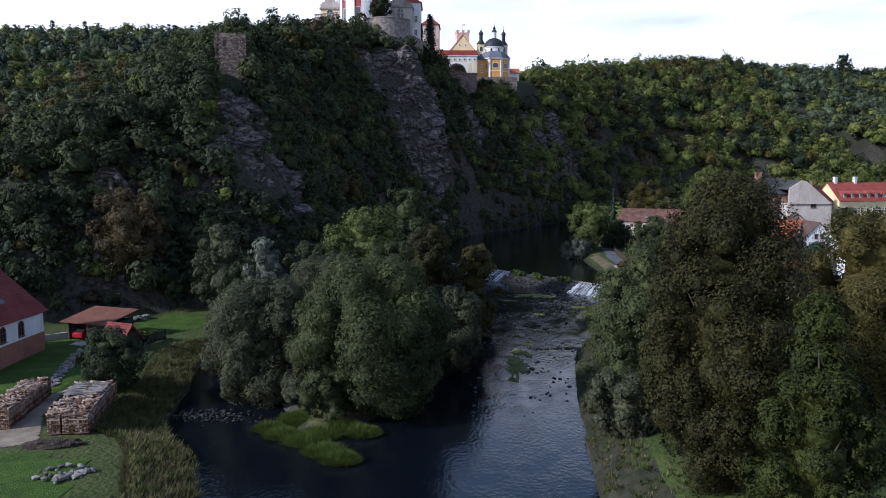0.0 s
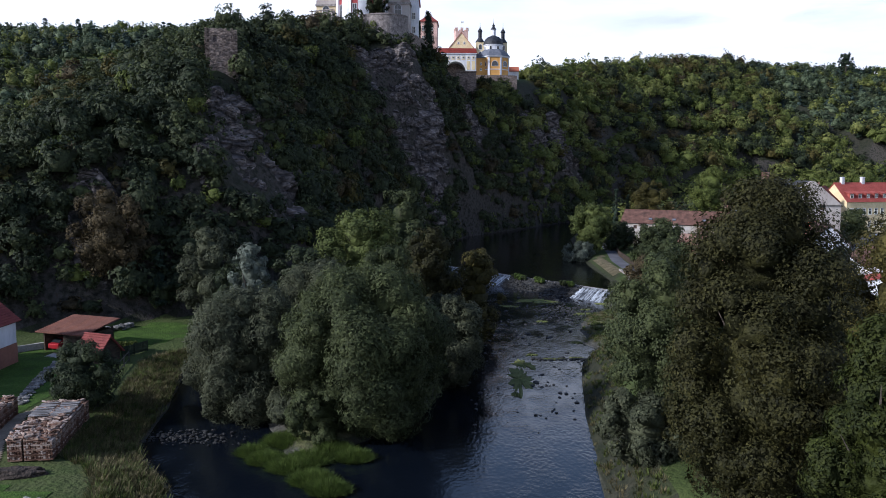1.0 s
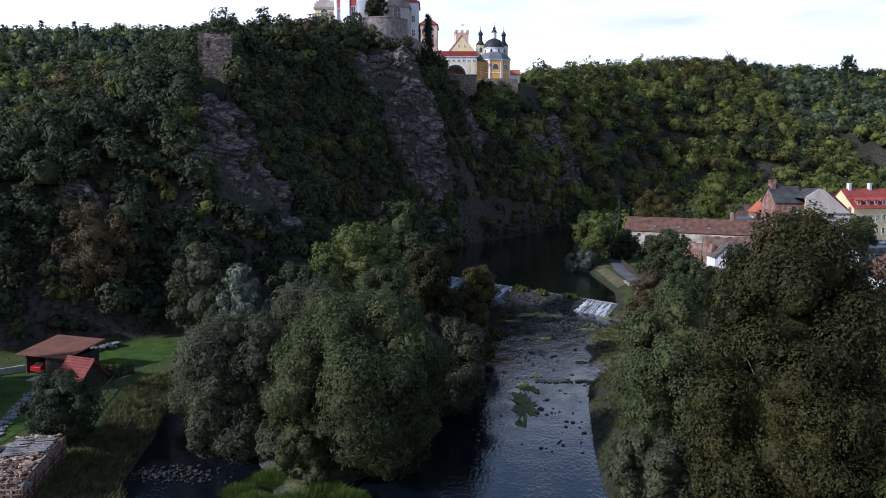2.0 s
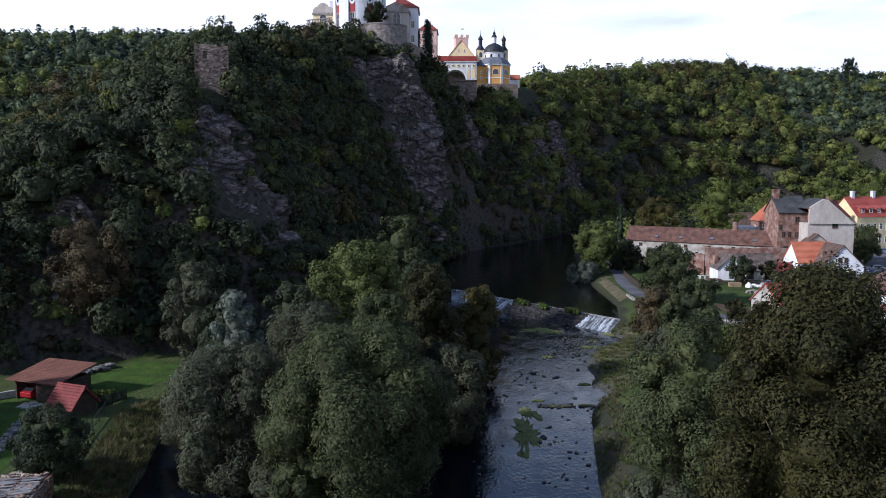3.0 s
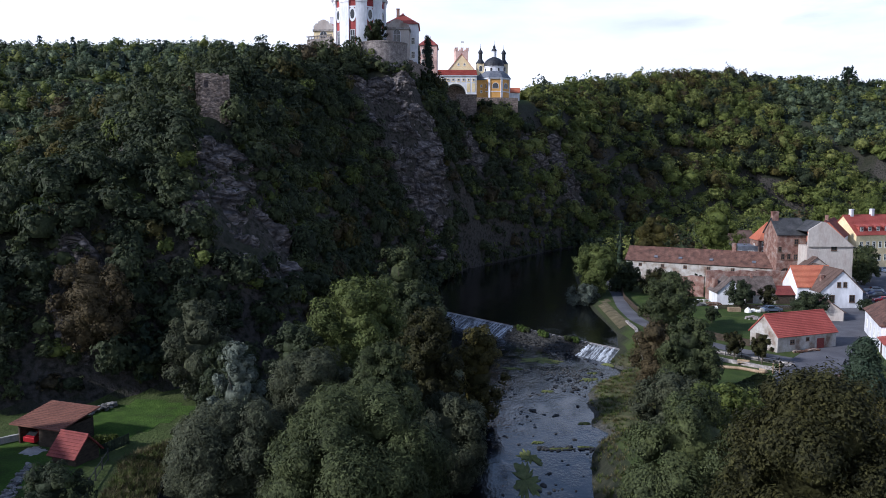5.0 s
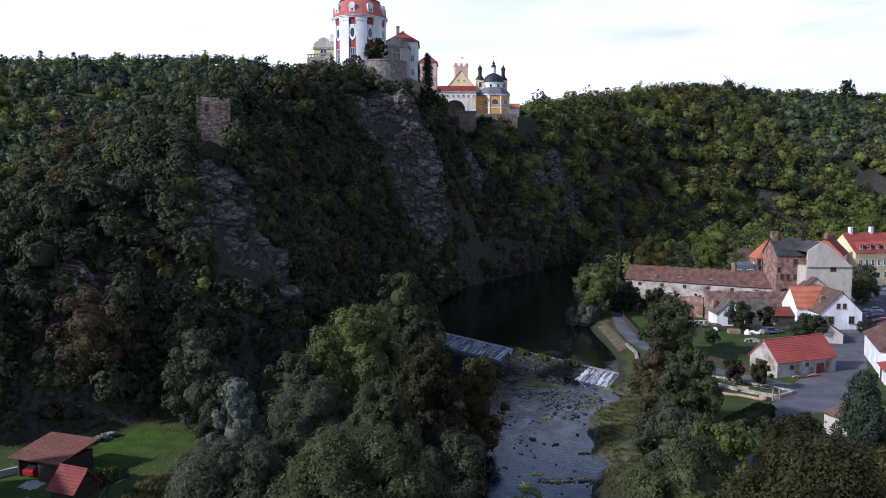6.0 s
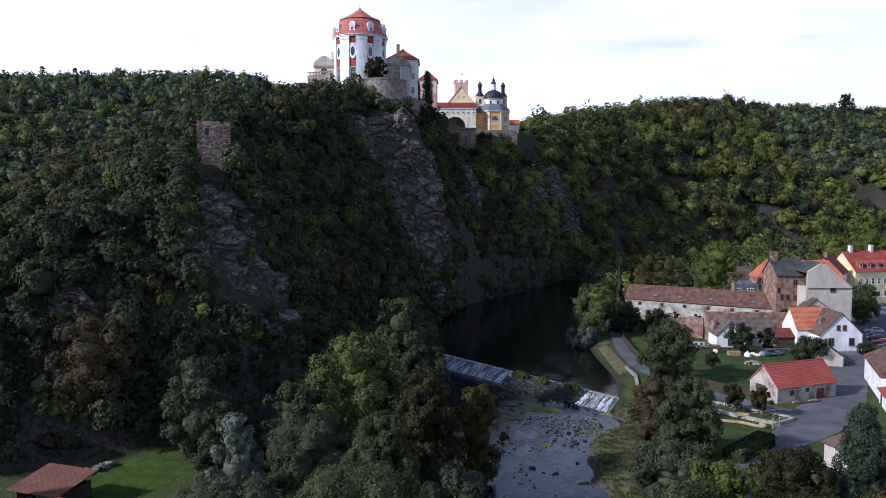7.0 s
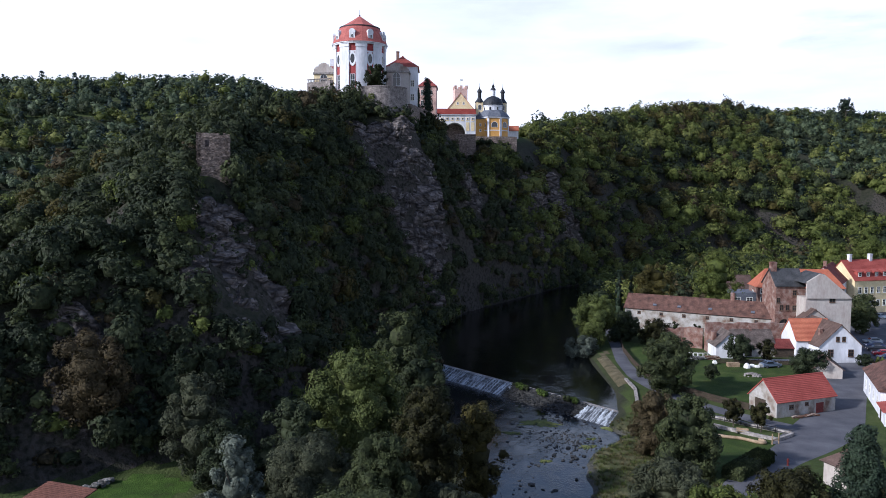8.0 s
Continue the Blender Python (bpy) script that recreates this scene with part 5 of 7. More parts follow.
def castle_gable(bm, w, tall, deep, step=0.9):
    """A stepped and rounded parapet gable seen from -y."""
    prof = [(-w / 2, 0), (w / 2, 0), (w / 2, tall * 0.38), (w * 0.44, tall * 0.42), (w * 0.40, tall * 0.60), (w * 0.27, tall * 0.62), (w * 0.25, tall * 0.82)] + \
           [(w * 0.17 * math.cos(a), tall * 0.84 + tall * 0.16 * math.sin(a)) for a in [math.pi * i / 8 for i in range(9)]] + \
           [(-w * 0.25, tall * 0.82), (-w * 0.27, tall * 0.62), (-w * 0.40, tall * 0.60), (-w * 0.44, tall * 0.42), (-w / 2, tall * 0.38)]
    a, b = [bm.verts.new((x, 0, z)) for x, z in prof], [bm.verts.new((x, deep, z)) for x, z in prof]
    bm.faces.new(a), bm.faces.new(b[::-1])
    for i in range(len(prof)):
        j = (i + 1) % len(prof)
        bm.faces.new((a[j], a[i], b[i], b[j]))
    bmesh.ops.recalc_face_normals(bm, faces=bm.faces)


def oval_window(parent, m, w, h):
    """An oval pane in a moulded white surround with ears, seen from -y."""
    bm = bmesh.new()
    n = 20
    ring = [[bm.verts.new((math.cos(2 * math.pi * i / n) * w * g, y, h + math.sin(2 * math.pi * i / n) * h * g)) for i in range(n)] for g, y in ((0.72, 0.02), (0.72, -0.16), (1.12, -0.16), (1.12, 0.02))]
    for a, b in zip(ring, ring[1:]):
        for i in range(n):
            bm.faces.new((a[i], a[(i + 1) % n], b[(i + 1) % n], b[i]))
    box(bm, -w * 1.25, w * 1.25, -0.14, 0.02, h * 2.02, h * 2.22)
    box(bm, -w * 1.2, -w * 0.95, -0.14, 0.02, h * 1.5, h * 2.0)
    box(bm, w * 0.95, w * 1.2, -0.14, 0.02, h * 1.5, h * 2.0)
    bmesh.ops.recalc_face_normals(bm, faces=bm.faces)
    win = part("window", bm, PLASTER, parent)
    win.matrix_basis = m
    bm = bmesh.new()
    bm.faces.new([bm.verts.new((math.cos(2 * math.pi * i / n) * w * 0.75, -0.03, h + math.sin(2 * math.pi * i / n) * h * 0.75)) for i in range(n)])
    part("pane", bm, PANE, win, "dark oval glass pane")


castle_hall()
for cx, cz, w, label in ((-49.6, 77.1, 7.0, "old stone pavilion with a scrolled gable beside the castle hall"), (-23.6, 77.7, 8.6, "weathered stone pavilion with a scrolled gable and arch")):
    root = new("pavilion")
    root.matrix_world = pose(cx, 288, cz)
    bm = bmesh.new()
    box(bm, -w / 2, w / 2, 0, 6, -10, 6.2)
    part("wall", bm, PLASTER_CREAM if cx < -40 else PLASTER_OLD, root)
    bm = bmesh.new()
    box(bm, -w / 2 - 0.3, w / 2 + 0.3, -0.35, 6.3, 5.8, 6.5)
    part("cornice", bm, STONE_WALL, root)
    bm = bmesh.new()
    castle_gable(bm, w, 3.4, 0.9)
    part("gable", bm, PLASTER_OLD, root, "scrolled weathered stone gable").location = (0, -0.1, 6.5 if cx < -40 else 5.9)
    window(root, pose(0, -0.05, 1.2), 2.4, 4.6, PLASTER, True, False)
    tagged(root, label, "pavilion")
house("palace", (-27.9, 294), 2, 11.4, 14, 15.6, 20.2, PLASTER, TILE_CASTLE, "white castle palace wing with a red hipped roof", hip=6.0, base=71.3, over=0.5,
      windows=[("r", u, z, 1.1, 2.2) for u in (2.5, 5.5, 8.5, 11.5) for z in (2.6, 7.6)] + [("f", 9.6, 8.2, 1.1, 2.2), ("f", 9.6, 3.2, 1.1, 2.2)], chimneys=[(4.0, 5, 1.1, 21.6)], category="palace")
house("palace", (-53.0, 300), 0, 17, 12, 13.5, 18.4, PLASTER_CREAM, TILE_CASTLE, "castle palace wing with a red roof behind the hall", base=71.3, hip=4, chimneys=[(3.6, 5, 1.3, 19.8)], category="palace")
house("palace", (-17.5, 316), 0, 7.0, 12, 11.5, 15.0, PLASTER_PINK, TILE_CASTLE, "pale pink castle house with a low red roof", base=71.3, hip=3.2,
      windows=[("f", 1.6, z, 0.9, 1.7) for z in (4, 8)] + [("f", 4.8, z, 0.9, 1.7) for z in (4, 8)], category="palace")
# bastion and retaining walls
bm = bmesh.new()
ring_shell(bm, 7.0, 9.0, 58, 75.4, 195, 350, 64, top_r=8.3)
ring_shell(bm, 7.0, 8.5, 75.4, 75.8, 195, 350, 64)
bastion = part("bastion", bm, CASTLE_STONE, None)
bastion.location = (-27.0, 272.5, 0)
tagged(bastion, "round grey rubble stone bastion on the cliff edge", "bastion")
bm = bmesh.new()
ring_shell(bm, 1.5, 7.1, 74.4, 74.7, 195, 350, 48)
terrace = tagged(part("terrace", bm, CASTLE_STONE, None), "stone terrace floor behind the bastion wall", "terrace", kind="structure")
terrace.location = (-27.0, 272.5, 0)
wall_line("retaining_wall", [(-47, 276), (-44, 269), (-40, 265.5), (-35.5, 265)], 10.0, 1.2, CASTLE_STONE, "rubble retaining wall below the castle hall", 0.5, 3, base=63)
wall_line("retaining_wall", [(-55, 287), (-48, 283.5), (-45.5, 280)], 13.2, 1.2, CASTLE_STONE, "tall stone terrace wall with a balustrade", 0.0, 4, base=66.6)
bm = bmesh.new()
for k in range(16):
    bmesh.ops.create_cone(bm, cap_ends=True, segments=6, radius1=0.16, radius2=0.12, depth=0.9, matrix=pose(-54.8 + k * 0.6, 286.9 - k * 0.29, 80.3))
box(bm, -0.2, 10.4, -0.25, 0.25, 80.7, 81.0, pose(-55.2, 287.1, 0, 0, 0, -25))
tagged(part("balustrade", bm, CASTLE_STONE, None), "stone balustrade on the terrace wall", "balustrade")
wall_line("retaining_wall", [(-18.0, 274), (-15.5, 285), (-12.5, 298), (-11.5, 312)], 5.5, 1.0, RUIN_STONE, "ivy-dark retaining wall along the castle terrace", 0.6, 5, base=65.5)


def castle_gallery():
    """Entrance wing over a wide arch."""
    root = new("gallery_wing")
    root.matrix_world = pose(-12.3, 343, 62, 0, 0, 3)
    L_, W__, top = 17.8, 7.0, 12.4
    bm = bmesh.new()
    cx, r, zs = 8.8, 4.7, 4.2
    outer = [(0, -4), (cx - r, -4), (cx - r, zs)] + [(cx - r * math.cos(a), zs + r * math.sin(a)) for a in [math.pi * i / 14 for i in range(1, 14)]] + [(cx + r, zs), (cx + r, -4), (L_, -4), (L_, top), (0, top)]
    a, b = [bm.verts.new((x, 0, z)) for x, z in outer], [bm.verts.new((x, W__, z)) for x, z in outer]
    bm.faces.new(a), bm.faces.new(b[::-1])
    for i in range(len(outer)):
        j = (i + 1) % len(outer)
        bm.faces.new((a[j], a[i], b[i], b[j]))
    bm.normal_update()
    bmesh.ops.triangulate(bm, faces=[f for f in bm.faces if len(f.verts) > 4])
    bmesh.ops.recalc_face_normals(bm, faces=bm.faces)
    part("wall", bm, PLASTER, root)
    # added filling of dark stone, stands in for the shade inside the arch
    bm = bmesh.new()
    box(bm, 1.0, L_ - 1.0, W__ - 0.6, W__ + 0.4, -4, top - 1.0)
    part("back_wall", bm, RUIN_STONE, root, "added stone wall that darkens the arch opening")
    bm = bmesh.new()
    for i in range(14):
        t0, t1 = math.pi * i / 14, math.pi * (i + 1) / 14
        q = [(cx - rr * math.cos(t), zs + rr * math.sin(t)) for rr, t in ((r, t0), (r + 0.55, t0), (r + 0.55, t1), (r, t1))]
        slab_v = [bm.verts.new((x, -0.15, z)) for x, z in q] + [bm.verts.new((x, 0.05, z)) for x, z in q]
        for f in ((0, 1, 2, 3), (7, 6, 5, 4), (0, 4, 5, 1), (1, 5, 6, 2), (2, 6, 7, 3), (3, 7, 4, 0)):
            bm.faces.new([slab_v[k] for k in f])
    bmesh.ops.recalc_face_normals(bm, faces=bm.faces)
    part("arch_moulding", bm, FRAME_WHITE, root)
    for k in range(8):
        x = 1.2 + k * 2.2
        bm = bmesh.new()
        zb = 9.3 if abs(x - cx) < r else 6.4
        box(bm, x - 0.7, x + 0.7, -0.08, 0.02, 9.6, 11.2)
        if abs(x - cx) > r + 0.6:
            box(bm, x - 0.7, x + 0.7, -0.08, 0.02, 5.4, 9.1)
        part("panel", bm, PLASTER_CREAM, root, "ochre panel")
        window(root, pose(x, -0.1, 10.2), 0.6, 0.7, PLASTER, False, False, False)
    bm = bmesh.new()
    box(bm, -0.3, L_ + 0.3, -0.4, 0.1, top - 0.3, top + 0.15)
    part("cornice", bm, PLASTER, root)
    part("roof", tiled_slope((-0.4, -0.5, top + 0.1), (L_ + 0.3, -0.5, top + 0.1), (L_ + 0.3, W__, top + 3.2), (-0.4, W__, top + 3.2)), TILE_NEW, root, "red tiled roof")
    tagged(root, "arcaded white and ochre entrance wing over a wide arch", "castle wing")


castle_gallery()
house("gatehouse", (4.3, 351.5), 90, 9, 10.6, 16.2, 22.6, PLASTER_CREAM, TILE_CASTLE, "ochre gabled castle house with white cornices", base=62, over=0.35,
      windows=[("l", u, 13.4, 0.9, 1.4) for u in (3.6, 7.2)] + [("l", u, 17.6, 0.7, 0.9, True) for u in (4.0, 6.6)], category="castle house")


def crenel_tower():
    root = new("crenellated_tower")
    root.matrix_world = pose(-1.3, 381, 66.4, 0, 0, 8)
    bm = bmesh.new()
    box(bm, -3, 3, -3, 3, -4, 23.5)
    part("wall", bm, PLASTER_PINK, root)
    for k in range(4):
        for i in range(3):
            bm = bmesh.new()
            box(bm, -3.15 + i * 2.5, -3.15 + i * 2.5 + 1.3, -3.15, -2.6, 23.5, 25.0, pose(0, 0, 0, 0, 0, 90 * k))
            part("merlon", bm, PLASTER_PINK, root)
    for u in (-1.4, 1.4):
        window(root, pose(u, -3.0, 18.5), 0.8, 1.5, PLASTER, False, False, False)
    bm = bmesh.new()
    bmesh.ops.create_cone(bm, cap_ends=True, segments=6, radius1=0.08, radius2=0.05, depth=4, matrix=pose(0, 0, 26.5))
    box(bm, 0, 1.3, -0.02, 0.02, 27.6, 28.4)
    part("flagpole", bm, FRAME_WHITE, root)
    tagged(root, "pale pink square tower with battlements and a flag", "tower")


crenel_tower()


def chapel():
    root = new("chapel")
    root.matrix_world = pose(13.2, 353, 64.4, 0, 0, 4)
    bm = bmesh.new()
    turned(bm, [(7.1, -6), (7.1, 8.9)], 8, 0.5)
    part("wall", bm, PLASTER_OCHRE, root)
    for k in range(8):
        a = 45 * k + 22.5
        bm = bmesh.new()
        box(bm, -0.45, 0.45, -0.2, 0.3, -2, 8.9, pose(0, 0, 0, 0, 0, a) @ pose(0, -7.0, 0))
        part("corner_strip", bm, PLASTER, root)
        m = pose(0, 0, 0, 0, 0, 45 * k) @ pose(0, -6.58, 0)
        window(root, m @ pose(0, 0, 5.0), 2.6, 2.2, PLASTER, True, False, False)
        bm = bmesh.new()
        box(bm, -2.4, 2.4, -0.1, 0.0, 3.4, 3.75, m)
        part("string_course", bm, PLASTER, root)
    bm = bmesh.new()
    turned(bm, [(7.2, 8.7), (7.6, 9.0), (7.6, 9.4)], 8, 0.5)
    part("cornice", bm, PLASTER, root)
    bm = bmesh.new()
    turned(bm, [(7.7, 9.4), (6.2, 11.3), (4.4, 12.6)], 8, 0.5)
    part("lower_roof", bm, SHEET_GREY, root, "grey sheet metal roof")
    bm = bmesh.new()
    turned(bm, [(4.2, 11.8), (4.2, 14.2), (4.5, 14.4), (4.5, 14.7)], 24)
    part("drum", bm, PLASTER, root)
    for k in range(8):
        window(root, pose(0, 0, 0, 0, 0, 45 * k + 22.5) @ pose(0, -4.15, 12.6), 0.9, 1.3, PLASTER, True, False, False)
    bm = bmesh.new()
    turned(bm, [(4.55, 14.7), (4.35, 16.0), (3.7, 17.2), (2.5, 18.2), (1.2, 18.7), (1.0, 18.9)], 24)
    part("dome", bm, COPPER_DARK, root, "dark sheet metal dome")
    bm = bmesh.new()
    turned(bm, [(1.0, 18.6), (1.0, 21.4), (1.25, 21.5)], 8)
    part("lantern", bm, PLASTER, root)
    bm = bmesh.new()
    turned(bm, [(1.3, 21.5), (0.9, 22.3), (0.5, 22.7), (0.65, 23.3), (0.25, 23.8), (0.06, 24.6), (0.03, 26.2)], 10)
    part("lantern_cap", bm, COPPER_DARK, root)
    for x, y in ((-5.8, 2.0), (4.6, 3.5)):
        bm = bmesh.new()
        box(bm, x - 1.7, x + 1.7, y - 1.7, y + 1.7, 0, 16.2)
        tw = part("turret", bm, PLASTER_CREAM, root, "cream chapel turret")
        window(tw, pose(x, y - 1.7, 13.0), 1.3, 2.2, PLASTER, True, False, False)
        window(tw, pose(x, y - 1.7, 9.8), 1.3, 2.2, PLASTER, True, False, False)
        bm = bmesh.new()
        turned(bm, [(2.0, 16.2), (2.0, 16.6), (1.5, 17.2), (0.95, 18.0), (0.8, 18.4), (0.8, 20.6), (1.1, 20.9), (0.9, 21.6), (0.35, 22.3), (0.08, 23.2), (0.03, 25.0)], 12)
        for v in bm.verts:
            v.co += Vector((x, y, 0))
        part("turret_cap", bm, COPPER_DARK, tw, "black onion cap")
    tagged(root, "ochre baroque chapel with a dark dome and two turrets", "chapel")


chapel()
house("castle_house", (5.0, 347.5), 0, 5.5, 6, 11.2, 13.0, PLASTER_OCHRE, SHEET_GREY, "ochre annex with a grey metal roof beside the chapel", base=62, windows=[("f", 2.6, 8.0, 0.6, 0.8), ("f", 2.6, 5.6, 0.6, 0.8)], category="castle house")
wall_line("retaining_wall", [(4, 343.5), (14, 344.5), (23.2, 346.4)], 5.2, 1.0, RUIN_STONE, "grey stone terrace wall below the chapel", 0.3, 8, base=60)
bm = bmesh.new()
box(bm, -2.9, 5.2, 327, 341, 36, 64.4)
box(bm, -3.1, 5.4, 326.7, 341, 64.1, 64.8)
box(bm, 1.5, 5.3, 325.6, 327.2, 34, 61.5)
bmesh.ops.bevel(bm, geom=bm.edges[:], offset=0.12, segments=1, affect="EDGES")
tagged(part("buttress", bm, RUIN_STONE, None), "tall grey stone buttress below the entrance wing", "buttress")
house("castle_house", (20.9, 365), 0, 4.4, 5, 3.4, 5.4, PLASTER, TILE_ORANGE, "small white house with an orange roof beyond the chapel", category="castle house")


def ruin_tower():
    root = new("ruined_tower")
    root.matrix_world = pose(-49.1, 163.6, 40.8, 0, 0, 16)
    rr = np.random.RandomState(9)
    bm = bmesh.new()
    half, n, H_, t = 3.1, 16, 11.6, 0.9
    for k in range(4):
        m = pose(0, 0, 0, 0, 0, 90 * k)
        cols = []
        for i in range(n + 1):
            x = -half + 2 * half * i / n
            top = H_ - 0.5 * rr.rand() ** 1.5 - (0.5 if k in (1, 2) else 0)
            cols.append((x, top))
        for i in range(n):
            x0, x1, top = cols[i][0], cols[i + 1][0], cols[i][1]
            spans = [(-4.0, top)]
            if k == 0 and i in (4, 5):
                spans = [(-4.0, 8.9), (10.2, top)]
            if k == 0 and i == 13:
                spans = [(-4.0, 9.2), (10.1, top)]
            for lo, hi in spans:
                box(bm, x0, x1, -half, -half + t, lo, hi, m)
    bmesh.ops.remove_doubles(bm, verts=bm.verts, dist=0.002)
    part("wall", bm, RUIN_STONE, root)
    bm = bmesh.new()
    for _ in range(420):                                # stones standing proud of the face
        k = rr.choice([0, 0, 0, 1, 3])
        w, h = rr.uniform(0.2, 0.5), rr.uniform(0.12, 0.26)
        x, z = rr.uniform(-half, half - w), rr.uniform(-1, H_ - 0.9)
        if k == 0 and 8.6 < z < 10.3 and (-1.9 < x < -0.6 or 1.8 < x < 2.6):
            continue
        box(bm, x, x + w, -half - rr.uniform(0.08, 0.16), -half, z, z + h, pose(0, 0, 0, 0, 0, 90 * int(k)))
    tagged(part("stone", bm, RUIN_STONE, root), kind="stuff")
    tagged(root, "square ruined watchtower of brown rubble stone, roofless", "ruin")


ruin_tower()

# ---- town on the east bank ----
house("barn", (53.2, 139.9), 23, 13.2, 6.3, 3.0, 6.1, LIME_WALL, TILE_NEW, "old whitewashed stone barn with a new red tile roof", doors=[("l", 2.6, 2.4, 2.6, WOOD_DARK), ("f", 9.6, 1.7, 1.9, TILE_MAROON)],
      windows=[("f", 3.2, 1.5, 0.7, 0.5), ("f", 6.6, 1.8, 0.5, 0.35)], base=3.2, category="barn", frame_mat=FRAME_BROWN, over=0.3)
house("house", (89.6, 183.8), 93, 13, 9.6, 4.0, 8.6, PLASTER, TILE_BROWN, "white gabled house with a dark brown roof", windows=[("l", 2.6, 1.5, 1.0, 1.4), ("l", 7.2, 1.5, 1.0, 1.4), ("l", 4.1, 4.9, 0.6, 0.9), ("l", 5.5, 4.9, 0.6, 0.9)],
      chimneys=[(3.5, 7.6, 0.7, 7.2)], frame_mat=FRAME_BROWN)
house("house", (76.8, 187.6), 1, 8.6, 8.0, 4.4, 8.6, PLASTER, TILE_ORANGE, "white house wing with a bright orange-red roof", windows=[("f", 4.2, 2.2, 0.9, 1.2), ("f", 4.0, 0.2, 1.0, 1.3)], over=0.3, frame_mat=FRAME_BROWN)
house("house", (91.5, 197), 92, 3.0, 13, 5.0, 10.0, PLASTER_OLD, TILE_BROWN, "gabled outbuilding with a brown roof behind the white house")
house("house", (64.9, 187.2), 90, 6, 6.4, 2.9, 5.8, PLASTER, TILE_GREY, "small white gable of an old cottage", windows=[("l", 3.2, 2.2, 0.8, 1.0)], base=3.5)
house("house", (63.5, 189.0), 1, 9.2, 7.0, 2.3, 5.6, LIME_WALL, TILE_GREY, "old cottage with a long mossy grey tiled roof", base=3.5, chimneys=[(4.6, 3.5, 0.6, 6.6)], doors=[("f", 3.0, 1.6, 1.8, WOOD_DARK), ("f", 7.4, 0.9, 1.8, WOOD_DARK)])
house("shed", (72.6, 188.6), 1, 4.4, 5.0, 2.2, 3.6, WOOD_DARK, TILE_MAROON, "low timber shed with a red roof beside the cottage", base=3.5, category="shed", roof=True)
house("long_building", (45.2, 223.6), -28.5, 41.0, 8.0, 6.0, 9.2, LIME_WALL, TILE_OLD, "long single-storey building with an old red tiled roof and stained walls", base=3.8,
      windows=[("f", u, 4.4, 0.7, 0.6) for u in (4, 10, 16, 22, 28, 34)], chimneys=[(27.5, 4.2, 1.0, 11.2)], category="building", frame_mat=FRAME_BROWN)
for u in (8.0, 14.5, 22.5, 33.0):                        # skylights
    bm = bmesh.new()
    box(bm, -0.45, 0.45, -0.35, 0.35, 0.0, 0.22)
    ob = part("skylight", bm, SHEET_GREY, None)
    ob.matrix_world = pose(45.2, 223.6, 3.8, 0, 0, -28.5) @ pose(u, 0.9, 6.85, 36, 0, 0)
    tagged(ob, "small metal skylight on the old tiled roof", "skylight", "skylights on the long roof")
house("tenement", (83.6, 199), 2, 11.2, 9.0, 12.0, 17.6, PLASTER_OLD, TAR_ROOF, "tall old tenement with bare grey gable wall", base=3.8, windows=[("f", 6.5, 11.0, 1.2, 1.4)], over=0.25, category="tenement", frame_mat=FRAME_BROWN, offset=4.5, roof=False)
house("tenement", (78.2, 203.5), 2, 7.2, 8.0, 14.6, 18.2, BRICK_OLD, TAR_ROOF, "old brick tenement wing with a tarred roof", base=3.8, windows=[("f", 0.7, 10.2, 0.7, 1.1), ("f", 1.5, 8.3, 0.7, 1.2), ("f", 3.0, 8.3, 0.7, 1.2), ("f", 4.7, 12.0, 0.8, 1.2), ("f", 4.7, 8.2, 0.8, 1.2), ("f", 4.7, 5.0, 0.8, 1.2), ("f", 2.3, 3.4, 2.4, 2.6, True)],
      chimneys=[(0.8, 4.0, 1.4, 20.0)], category="tenement", frame_mat=FRAME_BROWN)


def tenement_gable():
    """Lopsided gable wall and the roof behind it."""
    root = new("tenement_gable")
    root.matrix_world = pose(83.6, 198.6, 3.8, 0, 0, 2)
    prof = [(0, 11.9), (11.2, 11.9), (4.3, 17.7), (3.2, 17.9), (0, 15.9)]
    bm = bmesh.new()
    a, b = [bm.verts.new((x, 0, z)) for x, z in prof], [bm.verts.new((x, 0.5, z)) for x, z in prof]
    bm.faces.new(a), bm.faces.new(b[::-1])
    for i in range(len(prof)):
        j = (i + 1) % len(prof)
        bm.faces.new((a[j], a[i], b[i], b[j]))
    bmesh.ops.recalc_face_normals(bm, faces=bm.faces)
    part("wall", bm, PLASTER_OLD, root)
    part("roof", tiled_slope((11.6, 0.2, 11.6), (11.6, 9.2, 11.6), (4.0, 9.2, 17.9), (4.0, 0.2, 17.9)), TAR_ROOF, root, "black tarred slope")
    part("roof", tiled_slope((-0.3, 9.2, 15.6), (-0.3, 0.2, 15.6), (4.0, 0.2, 17.9), (4.0, 9.2, 17.9)), TAR_ROOF, root, "black tarred slope")
    tagged(root, "lopsided plaster gable with a tarred roof", "gable")


tenement_gable()
wall_line("brick_wall", [(58.8, 196.5), (70, 196), (81, 196.5)], 6.6, 0.8, BRICK_OLD, "tall crumbling brick wall with patches of plaster", 0.5, 11, base=3.6)
wall_line("brick_wall", [(59.2, 190.5), (59.0, 196.5)], 5.2, 0.7, BRICK_OLD, "crumbling brick wall end", 1.2, 12, base=3.6)
wall_line("brick_wall", [(50.5, 201), (55, 200.5), (58.8, 198)], 4.8, 0.7, BRICK_OLD, "low broken plastered ruin wall", 0.9, 13, base=3.6)
house("house", (79, 238), -4, 12, 9, 7.5, 7.6, SHEET_GREY, TAR_ROOF, "grey flat-roofed modern house behind the yard", base=4.5, roof=False, windows=[("f", u, 4.8, 1.6, 1.3) for u in (2, 5.5, 9)])
